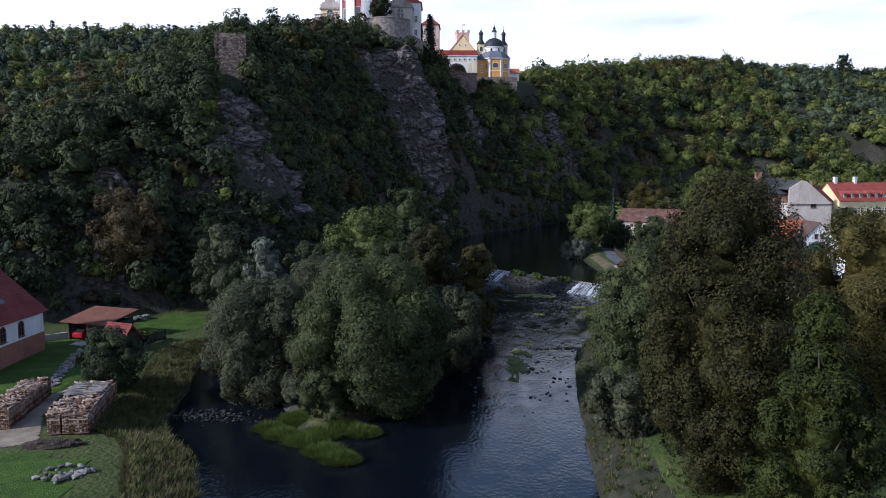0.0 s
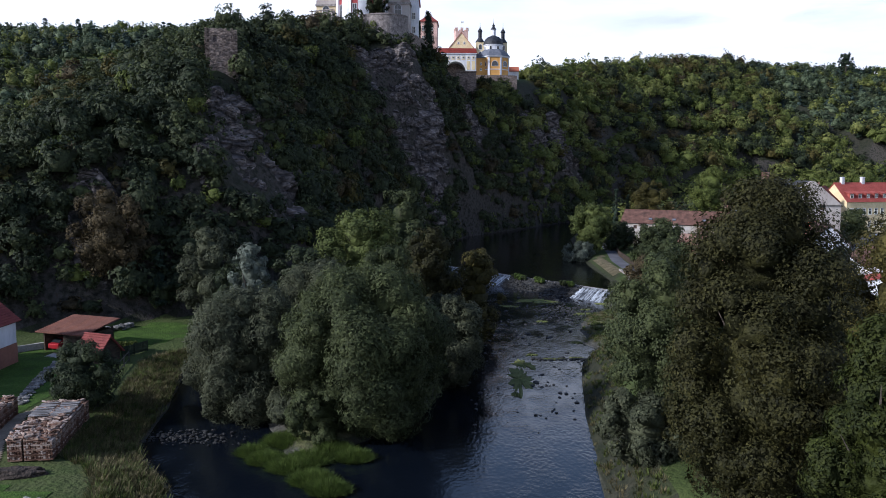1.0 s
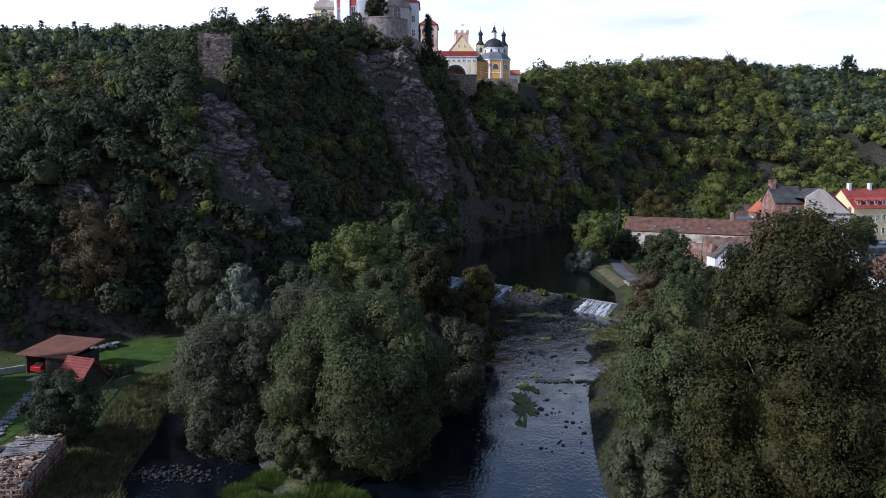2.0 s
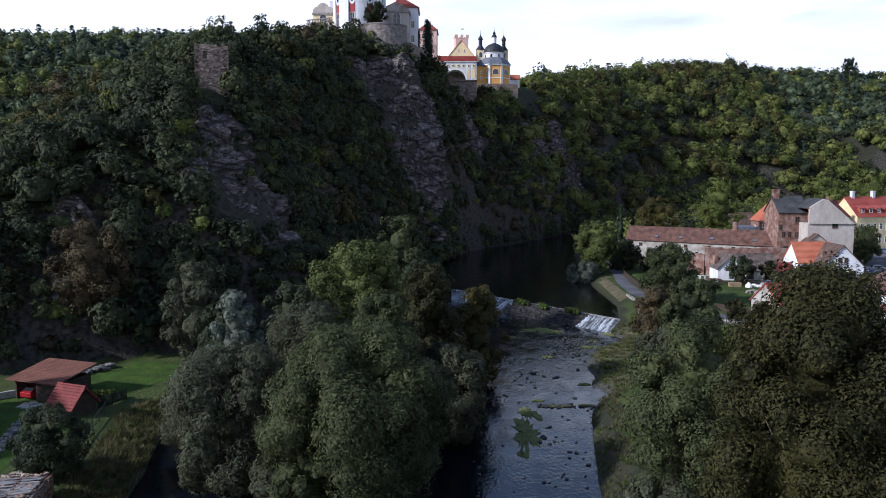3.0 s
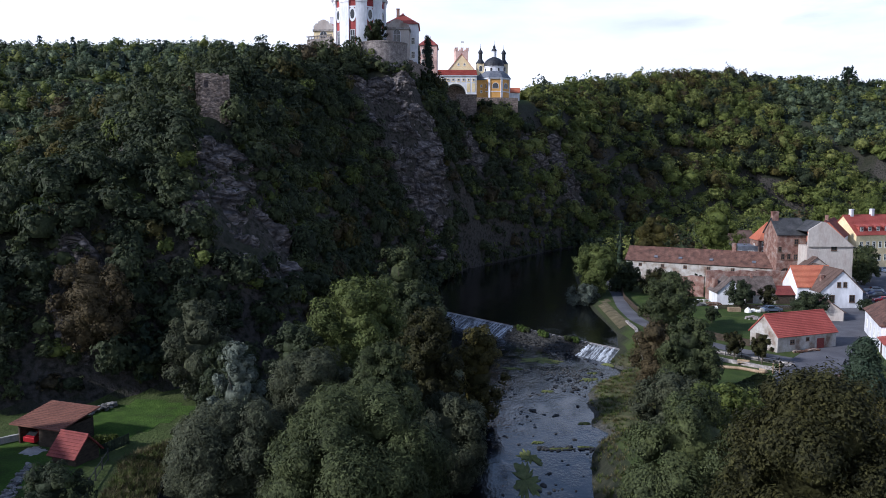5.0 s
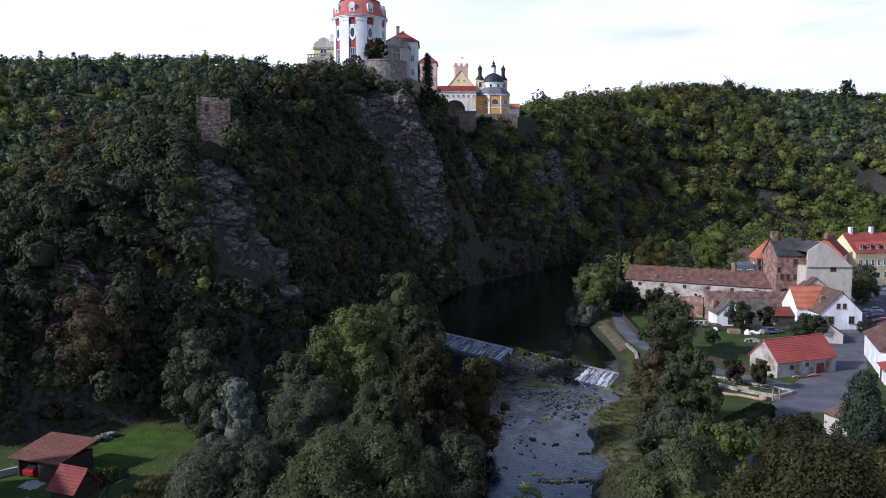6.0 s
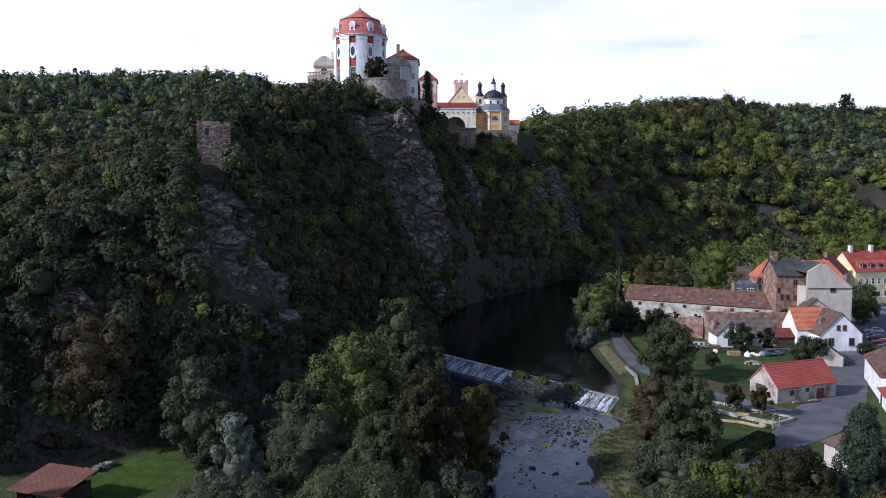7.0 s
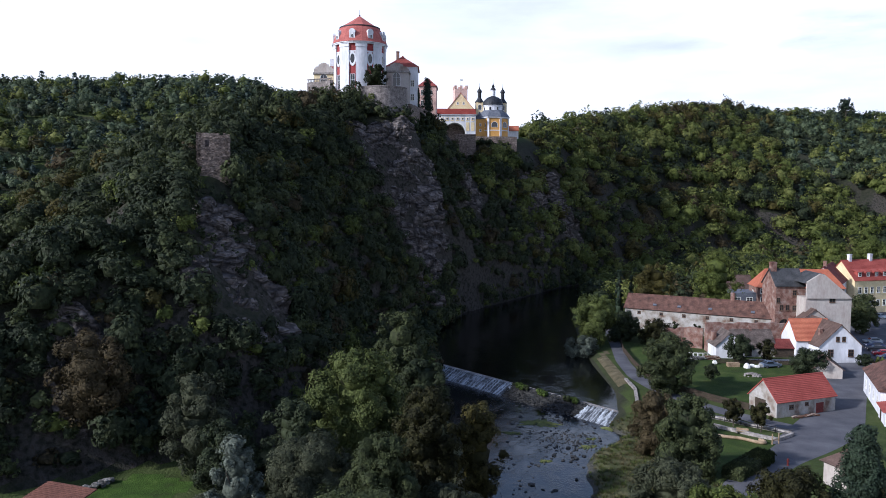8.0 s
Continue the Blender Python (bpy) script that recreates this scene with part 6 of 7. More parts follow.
house("house", (82, 252), 0, 9, 8, 7, 11, PLASTER_CREAM, TILE_BROWN, "cream house with a brown roof among trees", windows=[("f", u, 4.4, 0.9, 1.3) for u in (2, 5, 7.5)])
house("house", (86.3, 236), -4, 24, 9, 9.6, 14.2, BRICK_OLD, TILE_ORANGE, "long brick house with an orange roof", hip=3.0, base=4.6, windows=[("f", u, z, 0.9, 1.3) for u in (1.2, 2.8) for z in (5.0, 7.6)] + [("l", 4, 6.5, 0.9, 1.3)])
house("house", (112, 240), 58, 22, 10, 10.2, 14.6, PLASTER, TILE_MAROON, "white two-storey town house with a maroon roof", base=4.6, windows=[("f", u, z, 0.9, 1.5) for u in (2, 5, 8, 11, 14) for z in (2.6, 6.2)] + [("l", u, z, 0.9, 1.5) for u in (2, 4.5, 7) for z in (2.6, 6.2)], chimneys=[(4, 5, 0.9, 16.2)])
yellow = house("house", (120.5, 249), 18, 30, 11, 10.0, 15.5, PLASTER_CREAM, TILE_NEW, "long yellow town house with a red roof and dormers", base=4.8, windows=[("f", 2 + 2.4 * k, z, 1.0, 1.7) for k in range(9) for z in (1.8, 5.8)], chimneys=[(3, 5.5, 1.0, 17.4), (11, 5.5, 1.0, 17.4)])
for k in range(6):
    bm = bmesh.new()
    box(bm, -0.9, 0.9, 0, 3.0, 10.6, 12.2)
    slab(bm, [(-1.2, -0.3, 12.3), (1.2, -0.3, 12.3), (1.2, 3.4, 13.2), (-1.2, 3.4, 13.2)], 0.15)
    d = part("dormer", bm, TILE_NEW, yellow, "red dormer")
    d.matrix_basis = pose(2.5 + 3.2 * k, 0.7, 0)
    window(d, pose(0, -0.02, 10.9), 0.9, 1.1, FRAME_WHITE, False, False)
house("house", (77.4, 159.0), 250.5, 18, 12, 4.7, 9.2, PLASTER, TILE_OLD, "white street house with a dark red hipped roof", hip=5.5, base=3.2, windows=[("f", 3.0 + 4.2 * k, 1.5, 1.0, 1.4) for k in range(4)])
house("porch", (71.0, 141.6), 250.5, 6.0, 7.0, 2.6, 3.8, PLASTER, TILE_NEW, "white lean-to porch with a red roof on the street house", base=3.2, offset=6.0, category="porch", doors=[("f", 2.0, 1.2, 2.0, WOOD_DARK)])
house("shed", (77.8, 168.0), 76, 8.0, 5.4, 2.0, 3.9, PLASTER_OLD, TILE_BROWN, "garden shed with a brown-violet tiled roof", base=3.4, category="shed")
house("kiosk", (49.0, 107.0), 20, 4.5, 4.2, 3.4, 5.0, PLASTER_OLD, TILE_BROWN, "small grey kiosk with a brown hipped roof beside the road", base=3.2, hip=1.5, category="kiosk")

ribbon("road", [(26, 88, 5.0), (33.5, 105, 5.2), (44.5, 119, 5.6), (53, 127.5, 8.5), (60, 135.5, 10), (67.5, 147, 7.5), (76.5, 164, 7.5), (86, 178.5, 8), (97, 197, 9), (110, 220, 11), (124, 243, 12), (150, 268, 10)], ASPHALT, "grey asphalt street, patched and worn", "road")
ribbon("road_branch", [(42, 240, 2.8), (39.5, 214, 2.8), (38.3, 200, 2.8), (36.3, 183, 3.0), (36.0, 168, 3.2), (38.5, 156, 3.2), (44.5, 145, 3.4), (49.5, 138.5, 3.6), (55, 132.5, 5)], ASPHALT, "narrow asphalt promenade beside the river", "path", lift=0.075)
sheet("lawn", [(41.5, 205), (39.5, 185), (40, 165), (47, 150.5), (50.5, 149), (56, 151), (66, 157), (72, 178), (74, 186), (58, 188), (50, 198)], LAWN, "mown green garden lawn", "lawn", 0.03)
sheet("river_bank", [(39.2, 209), (36.0, 199), (32.6, 192.7), (31.0, 187.7), (30.2, 174), (30.9, 163), (32.6, 160.5), (34.0, 163), (33.9, 176), (34.7, 188), (36.4, 200)], DRY_BANK, "dry tan grass bank beside the promenade", "bank", 0.04)
sheet("lawn_2", [(36, 112), (46.5, 121.5), (52.5, 128.6), (48.5, 127.2), (41, 134.5), (34.5, 137), (31.5, 130), (33, 118)], LAWN, "mown green lawn of the small park", "lawn", 0.03)
sheet("yard", [(66, 183.5), (77, 183), (77, 187), (64.5, 187)], CONCRETE, "pale concrete yard before the cottage", "yard", 0.05)
wall_line("river_wall", [(33.5, 166), (33.6, 158), (31.8, 148), (31.2, 140), (30.0, 125)], 0.35, 0.6, STONE_WALL, "grey stone river wall", 0.15, 21)
wall_line("river_wall", [(41.0, 134.8), (46.0, 129.9), (48.6, 127.9), (52.0, 130.6)], 0.55, 0.45, STONE_WALL, "low stone wall of the mill race", 0.1, 22)
wall_line("river_wall", [(41.8, 140.2), (47.8, 134.6), (52.0, 131.2)], 0.55, 0.45, STONE_WALL, "low stone wall of the mill race", 0.1, 23)
fence("fence", [(41.2, 211), (38.6, 193), (38.0, 178), (38.2, 166), (41.0, 158), (46.0, 150), (50.4, 144.4)], 1.3, WOOD_DARK, "dark timber board fence along the promenade", 0.03)
fence("railing", [(41.8, 139.4), (47.8, 134.0), (52.0, 130.4)], 1.0, IRON, "thin iron railing along the mill race", boards=False, spacing=2.6)
fence("fence", [(57, 181.8), (66, 181.6), (76, 180)], 1.0, WOOD_DARK, "low dark garden fence before the cottage", 0.1)
wall_line("garden_wall", [(77.5, 158.5), (84, 170), (90.5, 180)], 1.2, 0.4, BRICK_OLD, "brown garden wall beside the street", 0.1, 24)


def hedge(place, turn, length, width, tall, mat, label, seed):
    r = np.random.RandomState(seed)
    n = int(length * 900)
    p = r.uniform(-0.5, 0.5, (n, 3)) * np.array([length, width, tall])
    ax = r.randint(3, size=n)
    sign = np.where(r.rand(n) < 0.5, -0.5, 0.5)
    for i, s in enumerate((length, width, tall)):
        p[ax == i, i] = (sign * s + r.normal(0, 0.12, n))[ax == i]
    p[:, 2] += tall / 2
    v, f, _ = leaves(r, p, p - np.array([0, 0, tall / 2]), 0.2)
    cv, cf = ICO2
    q = cv * np.array([length * 0.52, width * 0.5, tall * 0.52]) + np.array([0, 0, tall * 0.42])
    ob = mesh_object("hedge", np.concatenate([v, q]), np.concatenate([f, cf + len(v)]), [mat])
    ob.matrix_world = pose(*place, float(height(*place)), 0, 0, turn)
    return tagged(ob, label, "hedge")


hedge((39.6, 115.4), 46, 10.5, 2.4, 1.5, LEAF_OAK, "dense dark clipped hedge along the street", 71)


# park furniture
def snake_bench():
    cu = bpy.data.curves.new("snake_bench", "CURVE")
    cu.dimensions, cu.bevel_depth, cu.bevel_resolution = "3D", 0.26, 2
    sp = cu.splines.new("NURBS")
    pts = [(39.6, 131.6), (39.2, 130.0), (41.0, 128.9), (43.0, 128.4), (44.4, 127.0), (45.6, 125.9), (46.4, 126.8), (45.6, 127.6)]
    sp.points.add(len(pts) - 1)
    for p, (x, y) in zip(sp.points, pts):
        p.co = (x, y, float(height(x, y)) + 0.28, 1)
    sp.use_endpoint_u, sp.order_u = True, 3
    cu.materials.append(WOOD)
    return tagged(new("snake_bench", cu), "long winding pale timber play bench on the lawn", "bench")


snake_bench()


def park_bench(x, y, turn):
    root = new("park_bench")
    root.matrix_world = pose(x, y, float(height(x, y)), 0, 0, turn)
    for nm, dims in (("seat", (-0.9, 0.9, -0.25, 0.2, 0.42, 0.47)), ("backrest", (-0.9, 0.9, 0.22, 0.27, 0.55, 0.9)), ("leg", (-0.75, -0.65, -0.22, 0.25, 0, 0.42)), ("leg", (0.65, 0.75, -0.22, 0.25, 0, 0.42))):
        bm = bmesh.new()
        box(bm, *dims)
        bmesh.ops.bevel(bm, geom=bm.edges[:], offset=0.015, segments=1, affect="EDGES")
        part(nm, bm, WOOD if nm != "leg" else IRON, root)
    return tagged(root, "wooden park bench with a backrest on the lawn", "bench")


park_bench(44.4, 131.2, -20)
root = new("play_frame")
root.matrix_world = pose(47.6, 126.4, 3.3, 0, 0, 20)
for u in (-0.6, 0.6):
    bm = bmesh.new()
    bmesh.ops.create_cone(bm, cap_ends=True, segments=8, radius1=0.11, radius2=0.09, depth=1.7, matrix=pose(u, 0, 0.8))
    part("post", bm, WOOD, root)
bm = bmesh.new()
box(bm, -0.6, 0.6, -0.05, 0.05, 0.6, 0.75)
part("bar", bm, WOOD, root)
tagged(root, "small wooden climbing frame with two posts", "play equipment")
bm = bmesh.new()
bmesh.ops.create_cone(bm, cap_ends=True, segments=10, radius1=0.17, radius2=0.14, depth=2.4, matrix=pose(0, 0, 0.3, 0, 88, 25))
tagged(part("balance_log", bm, WOOD, None), "peeled balance log on the lawn", "log").location = (44.0, 121.8, 3.3)
bm = bmesh.new()
turned(bm, [(0.18, 0), (0.18, 0.08), (0.13, 0.12), (0.13, 0.75), (0.17, 0.8), (0.15, 0.95), (0.05, 1.05)], 12)
for sx in (-1, 1):
    bmesh.ops.create_cone(bm, cap_ends=True, segments=8, radius1=0.06, radius2=0.06, depth=0.15, matrix=pose(0.17 * sx, 0, 0.65, 0, 90, 0))
tagged(part("hydrant", bm, TILE_NEW, None), "red fire hydrant on the verge", "hydrant").location = (45.6, 117.2, float(height(45.6, 117.2)))
root = new("notice_board")
root.matrix_world = pose(44.2, 108.6, float(height(44.2, 108.6)), 0, 0, 30)
for u in (-0.9, 0.9):
    bm = bmesh.new()
    box(bm, u - 0.05, u + 0.05, -0.05, 0.05, -0.2, 2.1)
    part("post", bm, SHEET_GREY, root)
bm = bmesh.new()
box(bm, -0.95, 0.95, -0.03, 0.03, 0.7, 2.0)
part("panel", bm, FRAME_WHITE, root, "pale notice panel")
bm = bmesh.new()
for k in range(5):
    box(bm, -0.8, 0.8 - 0.25 * (k % 3), -0.036, -0.031, 1.75 - k * 0.2, 1.82 - k * 0.2)
part("text_bar", bm, SHEET_GREY, root)
tagged(root, "notice board with a pale panel beside the road", "notice board")
bm = bmesh.new()
box(bm, -0.5, 0.5, -0.25, 0.25, -0.2, 1.5)
tagged(part("wall_pillar", bm, PLASTER, None), "white rendered gate pillar beside the road", "pillar").location = (43.2, 110.4, float(height(43.2, 110.4)))


def car(x, y, turn, paint_mat, label):
    root = new("car")
    root.matrix_world = pose(x, y, float(height(x, y)) + 0.06, 0, 0, turn)
    side = [(-2.15, 0.30), (2.15, 0.30), (2.2, 0.62), (2.0, 0.82), (1.0, 0.92), (0.4, 1.38), (-1.1, 1.44), (-1.85, 0.98), (-2.18, 0.9)]
    bm = bmesh.new()
    a = [bm.verts.new((u, -0.86 if w < 0.95 else -0.68, w)) for u, w in side]
    b = [bm.verts.new((u, 0.86 if w < 0.95 else 0.68, w)) for u, w in side]
    bm.faces.new(a), bm.faces.new(b[::-1])
    for i in range(len(side)):
        j = (i + 1) % len(side)
        bm.faces.new((a[j], a[i], b[i], b[j]))
    bmesh.ops.recalc_face_normals(bm, faces=bm.faces)
    bmesh.ops.bevel(bm, geom=bm.edges[:], offset=0.05, segments=2, affect="EDGES")
    part("body", bm, paint_mat, root)
    bm = bmesh.new()
    for s in (-1, 1):
        v = [bm.verts.new((u, s * yy, w)) for u, yy, w in ((0.85, 0.83, 0.96), (0.35, 0.715, 1.32), (-1.05, 0.715, 1.37), (-1.6, 0.83, 0.98))]
        bm.faces.new(v)
    for q in (((0.98, 0.70, 0.98), (0.98, -0.70, 0.98), (0.46, -0.6, 1.36), (0.46, 0.6, 1.36)), ((-1.84, 0.68, 1.03), (-1.84, -0.68, 1.03), (-1.20, -0.6, 1.42), (-1.20, 0.6, 1.42))):
        bm.faces.new([bm.verts.new((u + (0.02 if u > 0 else -0.02), v, w + 0.01)) for u, v, w in q])
    part("windows", bm, PANE, root, "dark car glass")
    for u in (-1.3, 1.35):
        for s in (-1, 1):
            bm = bmesh.new()
            bmesh.ops.create_cone(bm, cap_ends=True, segments=16, radius1=0.32, radius2=0.32, depth=0.2, matrix=pose(u, s * 0.8, 0.26, 90, 0, 0))
            wh = part("wheel", bm, IRON, root)
            bm = bmesh.new()
            bmesh.ops.create_cone(bm, cap_ends=True, segments=12, radius1=0.19, radius2=0.19, depth=0.02, matrix=pose(u, s * 0.905, 0.26, 90, 0, 0))
            part("rim", bm, SHEET_GREY, wh)
    for s in (-1, 1):
        bm = bmesh.new()
        box(bm, 2.12, 2.2, s * 0.62 - 0.16, s * 0.62 + 0.16, 0.62, 0.76)
        part("headlight", bm, FRAME_WHITE, root)
    return tagged(root, label, "car", "parked cars")


def car_paint(name, c, metal=0.3):
    m = paint(name, tuple(v * 0.92 for v in c), c, 0.5, (3, 0.03), 0.0, 0.3, spec=0.5, metal=metal)
    return m


SILVER, NAVY, BLACK, RED_CAR, STEEL = car_paint("car_silver", (0.45, 0.46, 0.48)), car_paint("car_navy", (0.03, 0.04, 0.09)), car_paint("car_black", (0.02, 0.02, 0.025)), car_paint("car_red", (0.35, 0.02, 0.03)), car_paint("car_blue_grey", (0.16, 0.20, 0.28))
for x, y, t_, m_, l_ in ((103.8, 206, 172, SILVER, "silver estate car parked beside the street"), (101.6, 201, 172, NAVY, "navy car parked beside the street"), (99.8, 196.8, 172, BLACK, "black car parked beside the street"),
                         (98.4, 191.5, 172, RED_CAR, "red car parked beside the street"), (97.0, 186.8, 172, NAVY, "navy car parked beside the street"), (131, 256, 20, STEEL, "blue-grey car parked before the yellow house"),
                         (136, 258, 20, NAVY, "navy car parked before the yellow house"), (124.6, 241.5, -60, STEEL, "silver-blue car on the street"), (113.5, 231.5, 10, BLACK, "dark car parked under the street trees")):
    car(x, y, t_, m_, l_)

# ---- yard clutter by the cottage ----
rr = np.random.RandomState(77)
for k in range(2):
    bm = bmesh.new()
    for i in range(60):
        box(bm, 0, rr.uniform(0.8, 1.1), 0, 0.16, 0, 0.14, pose(rr.uniform(-1.6, 1.2), rr.uniform(-0.6, 0.6), 0.15 * (i // 12) + rr.uniform(0, 0.05), 0, 0, rr.uniform(-15, 15)))
    ob = part("wood_stack", bm, GREY_BOARD if k else FIREWOOD, None)
    ob.location = ((57.0, 185.5)[0] - k * 3.6, 186.0 - k * 0.5, float(height(57, 186)) + 0.02)
    tagged(ob, "stack of weathered boards in the yard", "wood stack")
root = new("window_rack")
root.matrix_world = pose(54.6, 186.5, float(height(54.6, 186.5)), 0, 0, -4)
for k in range(8):
    bm = bmesh.new()
    box(bm, -0.5, 0.5, -0.03, 0.03, 0.0, 0.12), box(bm, -0.5, 0.5, -0.03, 0.03, 1.2, 1.32), box(bm, -0.5, -0.4, -0.03, 0.03, 0.12, 1.2), box(bm, 0.4, 0.5, -0.03, 0.03, 0.12, 1.2)
    fr = part("window_frame", bm, FRAME_WHITE if k % 3 else GREY_BOARD, root)
    fr.matrix_basis = pose(-2.0 + 1.15 * (k % 4), 0.25 * (k // 4), 0.02, -14, 0, 4 * (k % 3))
tagged(root, "row of old white window frames leaning in the yard", "window frames")
bm = bmesh.new()
for i in range(7):
    for u in range(5):
        box(bm, -1.3 + u * 0.52, -0.82 + u * 0.52, -0.6, 0.6, 0.13 * i, 0.13 * i + 0.1)
tagged(part("pallet_stack", bm, WOOD, None), "stack of pale timber pallets on the lawn", "pallets").location = (59.5, 178.8, float(height(59.5, 178.8)))
bm = bmesh.new()
bmesh.ops.create_icosphere(bm, subdivisions=3, radius=1)
for v in bm.verts:
    v.co = Vector((v.co.x * 0.7, v.co.y * 0.6, max(v.co.z, 0) * 1.1)) * (1 + 0.25 * noise.noise(v.co * 2.5))
tagged(part("tarpaulin", bm, FRAME_WHITE, None), "white crumpled tarpaulin heap on the lawn", "tarpaulin").location = (62.0, 177.4, float(height(62, 177.4)))
for x, y, w_, h_, nm, lb, mt in ((63.4, 178.2, 0.45, 0.7, "sack", "white building sack beside the tarpaulin", FRAME_WHITE), (64.2, 177.6, 0.4, 0.6, "sack", "white building sack on the lawn", FRAME_WHITE),
                                 (65.3, 178.0, 0.5, 0.9, "sack", "pale grey building sack on the lawn", CONCRETE), (56.2, 181.0, 0.4, 0.8, "sack", "white building sack beside the fence", FRAME_WHITE)):
    bm = bmesh.new()
    bmesh.ops.create_cube(bm, size=1)
    bmesh.ops.subdivide_edges(bm, edges=bm.edges[:], cuts=4, use_grid_fill=True)
    for v in bm.verts:
        c = v.co.copy()
        round_ = 1 - 0.35 * (2 * c.z) ** 4
        v.co = Vector((c.x * 2 * w_ * round_, c.y * 2 * w_ * round_, (c.z + 0.5) * h_)) * (1 + 0.10 * noise.noise(c * 4 + Vector((x, y, 0))))
    tagged(part(nm, bm, mt, None), lb, "sack", "sacks in the yard").location = (x, y, float(height(x, y)))
car(67.4, 178.4, 12, STEEL, "small dark grey car parked on the cottage lawn")
bm = bmesh.new()
for i in range(90):
    a, q = rr.uniform(0, 6.28), rr.uniform(0, 1.5)
    s = rr.uniform(0.12, 0.3)
    bmesh.ops.create_icosphere(bm, subdivisions=1, radius=s, matrix=pose(math.cos(a) * q * 1.4, math.sin(a) * q, max(0, 0.5 - 0.3 * q)))
tagged(part("rubble_heap", bm, STONE_WALL, None), "low heap of pale rubble on the lawn", "rubble", kind="stuff").location = (60.5, 170.5, float(height(60.5, 170.5)))
bm = bmesh.new()
for i in range(50):
    box(bm, 0, rr.uniform(0.4, 1.4), 0, 0.2, 0, 0.12, pose(rr.uniform(-2.5, 2.5), rr.uniform(-0.4, 0.4), rr.uniform(0, 0.35), 0, rr.uniform(-8, 8), rr.uniform(-30, 30)))
ob = part("scrap_heap", bm, FIREWOOD, None)
ob.matrix_world = pose(58.2, 140.8, 3.25, 0, 0, 23)
tagged(ob, "scattered planks and bricks along the barn wall", "scrap heap")

# ---- west garden ----
GZ = 1.9
house("house", (-51.3, 74.0), 90, 17, 11, 5.4, 10.2, PLASTER, TILE_MAROON, "white rural house with arched windows and dark red roof", base=1.9, windows=[("f", u, 2.9, 0.95, 1.6, True) for u in (2.0, 5.2, 8.6, 12.2)],
      plinth=(PLASTER_BROWN, 2.4), frame_mat=FRAME_BROWN, over=0.5)
for u in (6.0, 11.0):
    bm = bmesh.new()
    box(bm, -0.6, 0.6, -0.7, 0.7, 0, 0.18)
    ob = part("skylight", bm, SHEET_GREY, None)
    ob.matrix_world = pose(-51.3, 74.0, 1.9, 0, 0, 90) @ pose(u, 1.9, 7.2, 41, 0, 0)
    tagged(ob, "grey roof window on the dark red roof", "roof window")


def carport():
    root = new("carport")
    root.matrix_world = pose(-51.6, 97.2, GZ, 0, 0, -18)
    for x in (0.1, 3.2, 6.2):
        for y in (0.1, 4.9):
            bm = bmesh.new()
            box(bm, x - 0.09, x + 0.09, y - 0.09, y + 0.09, -0.3, 2.5)
            part("post", bm, WOOD_DARK, root)
    for nm, d in (("back_wall", (0, 6.3, 4.9, 5.0, 0, 2.3)), ("side_wall", (6.2, 6.3, 0, 5, 0, 2.3)), ("side_wall", (0, 0.1, 0, 5, 0, 2.3)), ("front_wall", (3.2, 6.2, 0, 0.1, 0, 2.2))):
        bm = bmesh.new()
        box(bm, *d)
        part(nm, bm, WOOD_DARK, root)
    bm = bmesh.new()
    box(bm, -0.1, 6.4, -0.1, 0.1, 2.25, 2.5)
    part("beam", bm, FRAME_WHITE, root)
    part("roof", tiled_slope((-0.6, -0.7, 2.45), (6.9, -0.7, 2.45), (6.9, 5.6, 3.5), (-0.6, 5.6, 3.5)), TILE_RUST, root, "rust-brown tiled roof")
    tagged(root, "open timber carport with an orange tiled roof", "carport")


carport()
car(-49.4, 98.6, 72, RED_CAR, "red car parked inside the timber carport")
house("garden_hut", (-44.3, 91.0), -20, 3.4, 3.2, 1.5, 3.2, WOOD_DARK, TILE_MAROON, "small timber garden hut with a steep red roof", base=GZ, over=0.45, category="hut")
fence("fence", [(-38.5, 97), (-40.0, 93)], 1.3, LEAF_PINE, "dark green garden fence panel", 0.02)
fence("wire_fence", [(-38.6, 92), (-36.8, 84.0), (-33.6, 73)], 1.3, IRON, "thin green wire fence with posts", boards=False, spacing=2.5)
hedge((-41.0, 96.6), 10, 2.4, 0.8, 1.0, LEAF_LIME, "small yellow-green hedge beside the hut", 73)
wall_line("garden_wall", [(-56, 94.5), (-51.8, 98.6)], 0.8, 0.4, CONCRETE, "low grey concrete garden wall", 0.0, 31)
sheet("lawn_3", [(-56, 88), (-56, 80), (-44, 70), (-40, 72), (-38.5, 84), (-40, 92), (-38, 100), (-34, 112), (-44, 116), (-52, 106)], GARDEN_LAWN, "mown green meadow in the garden", "lawn", 0.03)
sheet("lawn_4", [(-46, 46), (-26, 46), (-27.5, 56), (-33, 57.5), (-46, 55)], GARDEN_LAWN, "bright green grass in the garden", "lawn", 0.035)
sheet("drive", [(-46, 56), (-38, 57), (-34, 59), (-35, 61), (-37.5, 66), (-39, 72), (-37.6, 78), (-38.6, 78), (-40.4, 72), (-38.8, 62.5), (-46, 61)], DIRT, "pale trodden earth drive", "path", 0.06, 0.25)
sheet("paving", [(-50, 93.6), (-47.4, 92.4), (-46.6, 95), (-49.4, 96.6)], CONCRETE, "concrete slab before the carport", "paving", 0.06, 0.4)


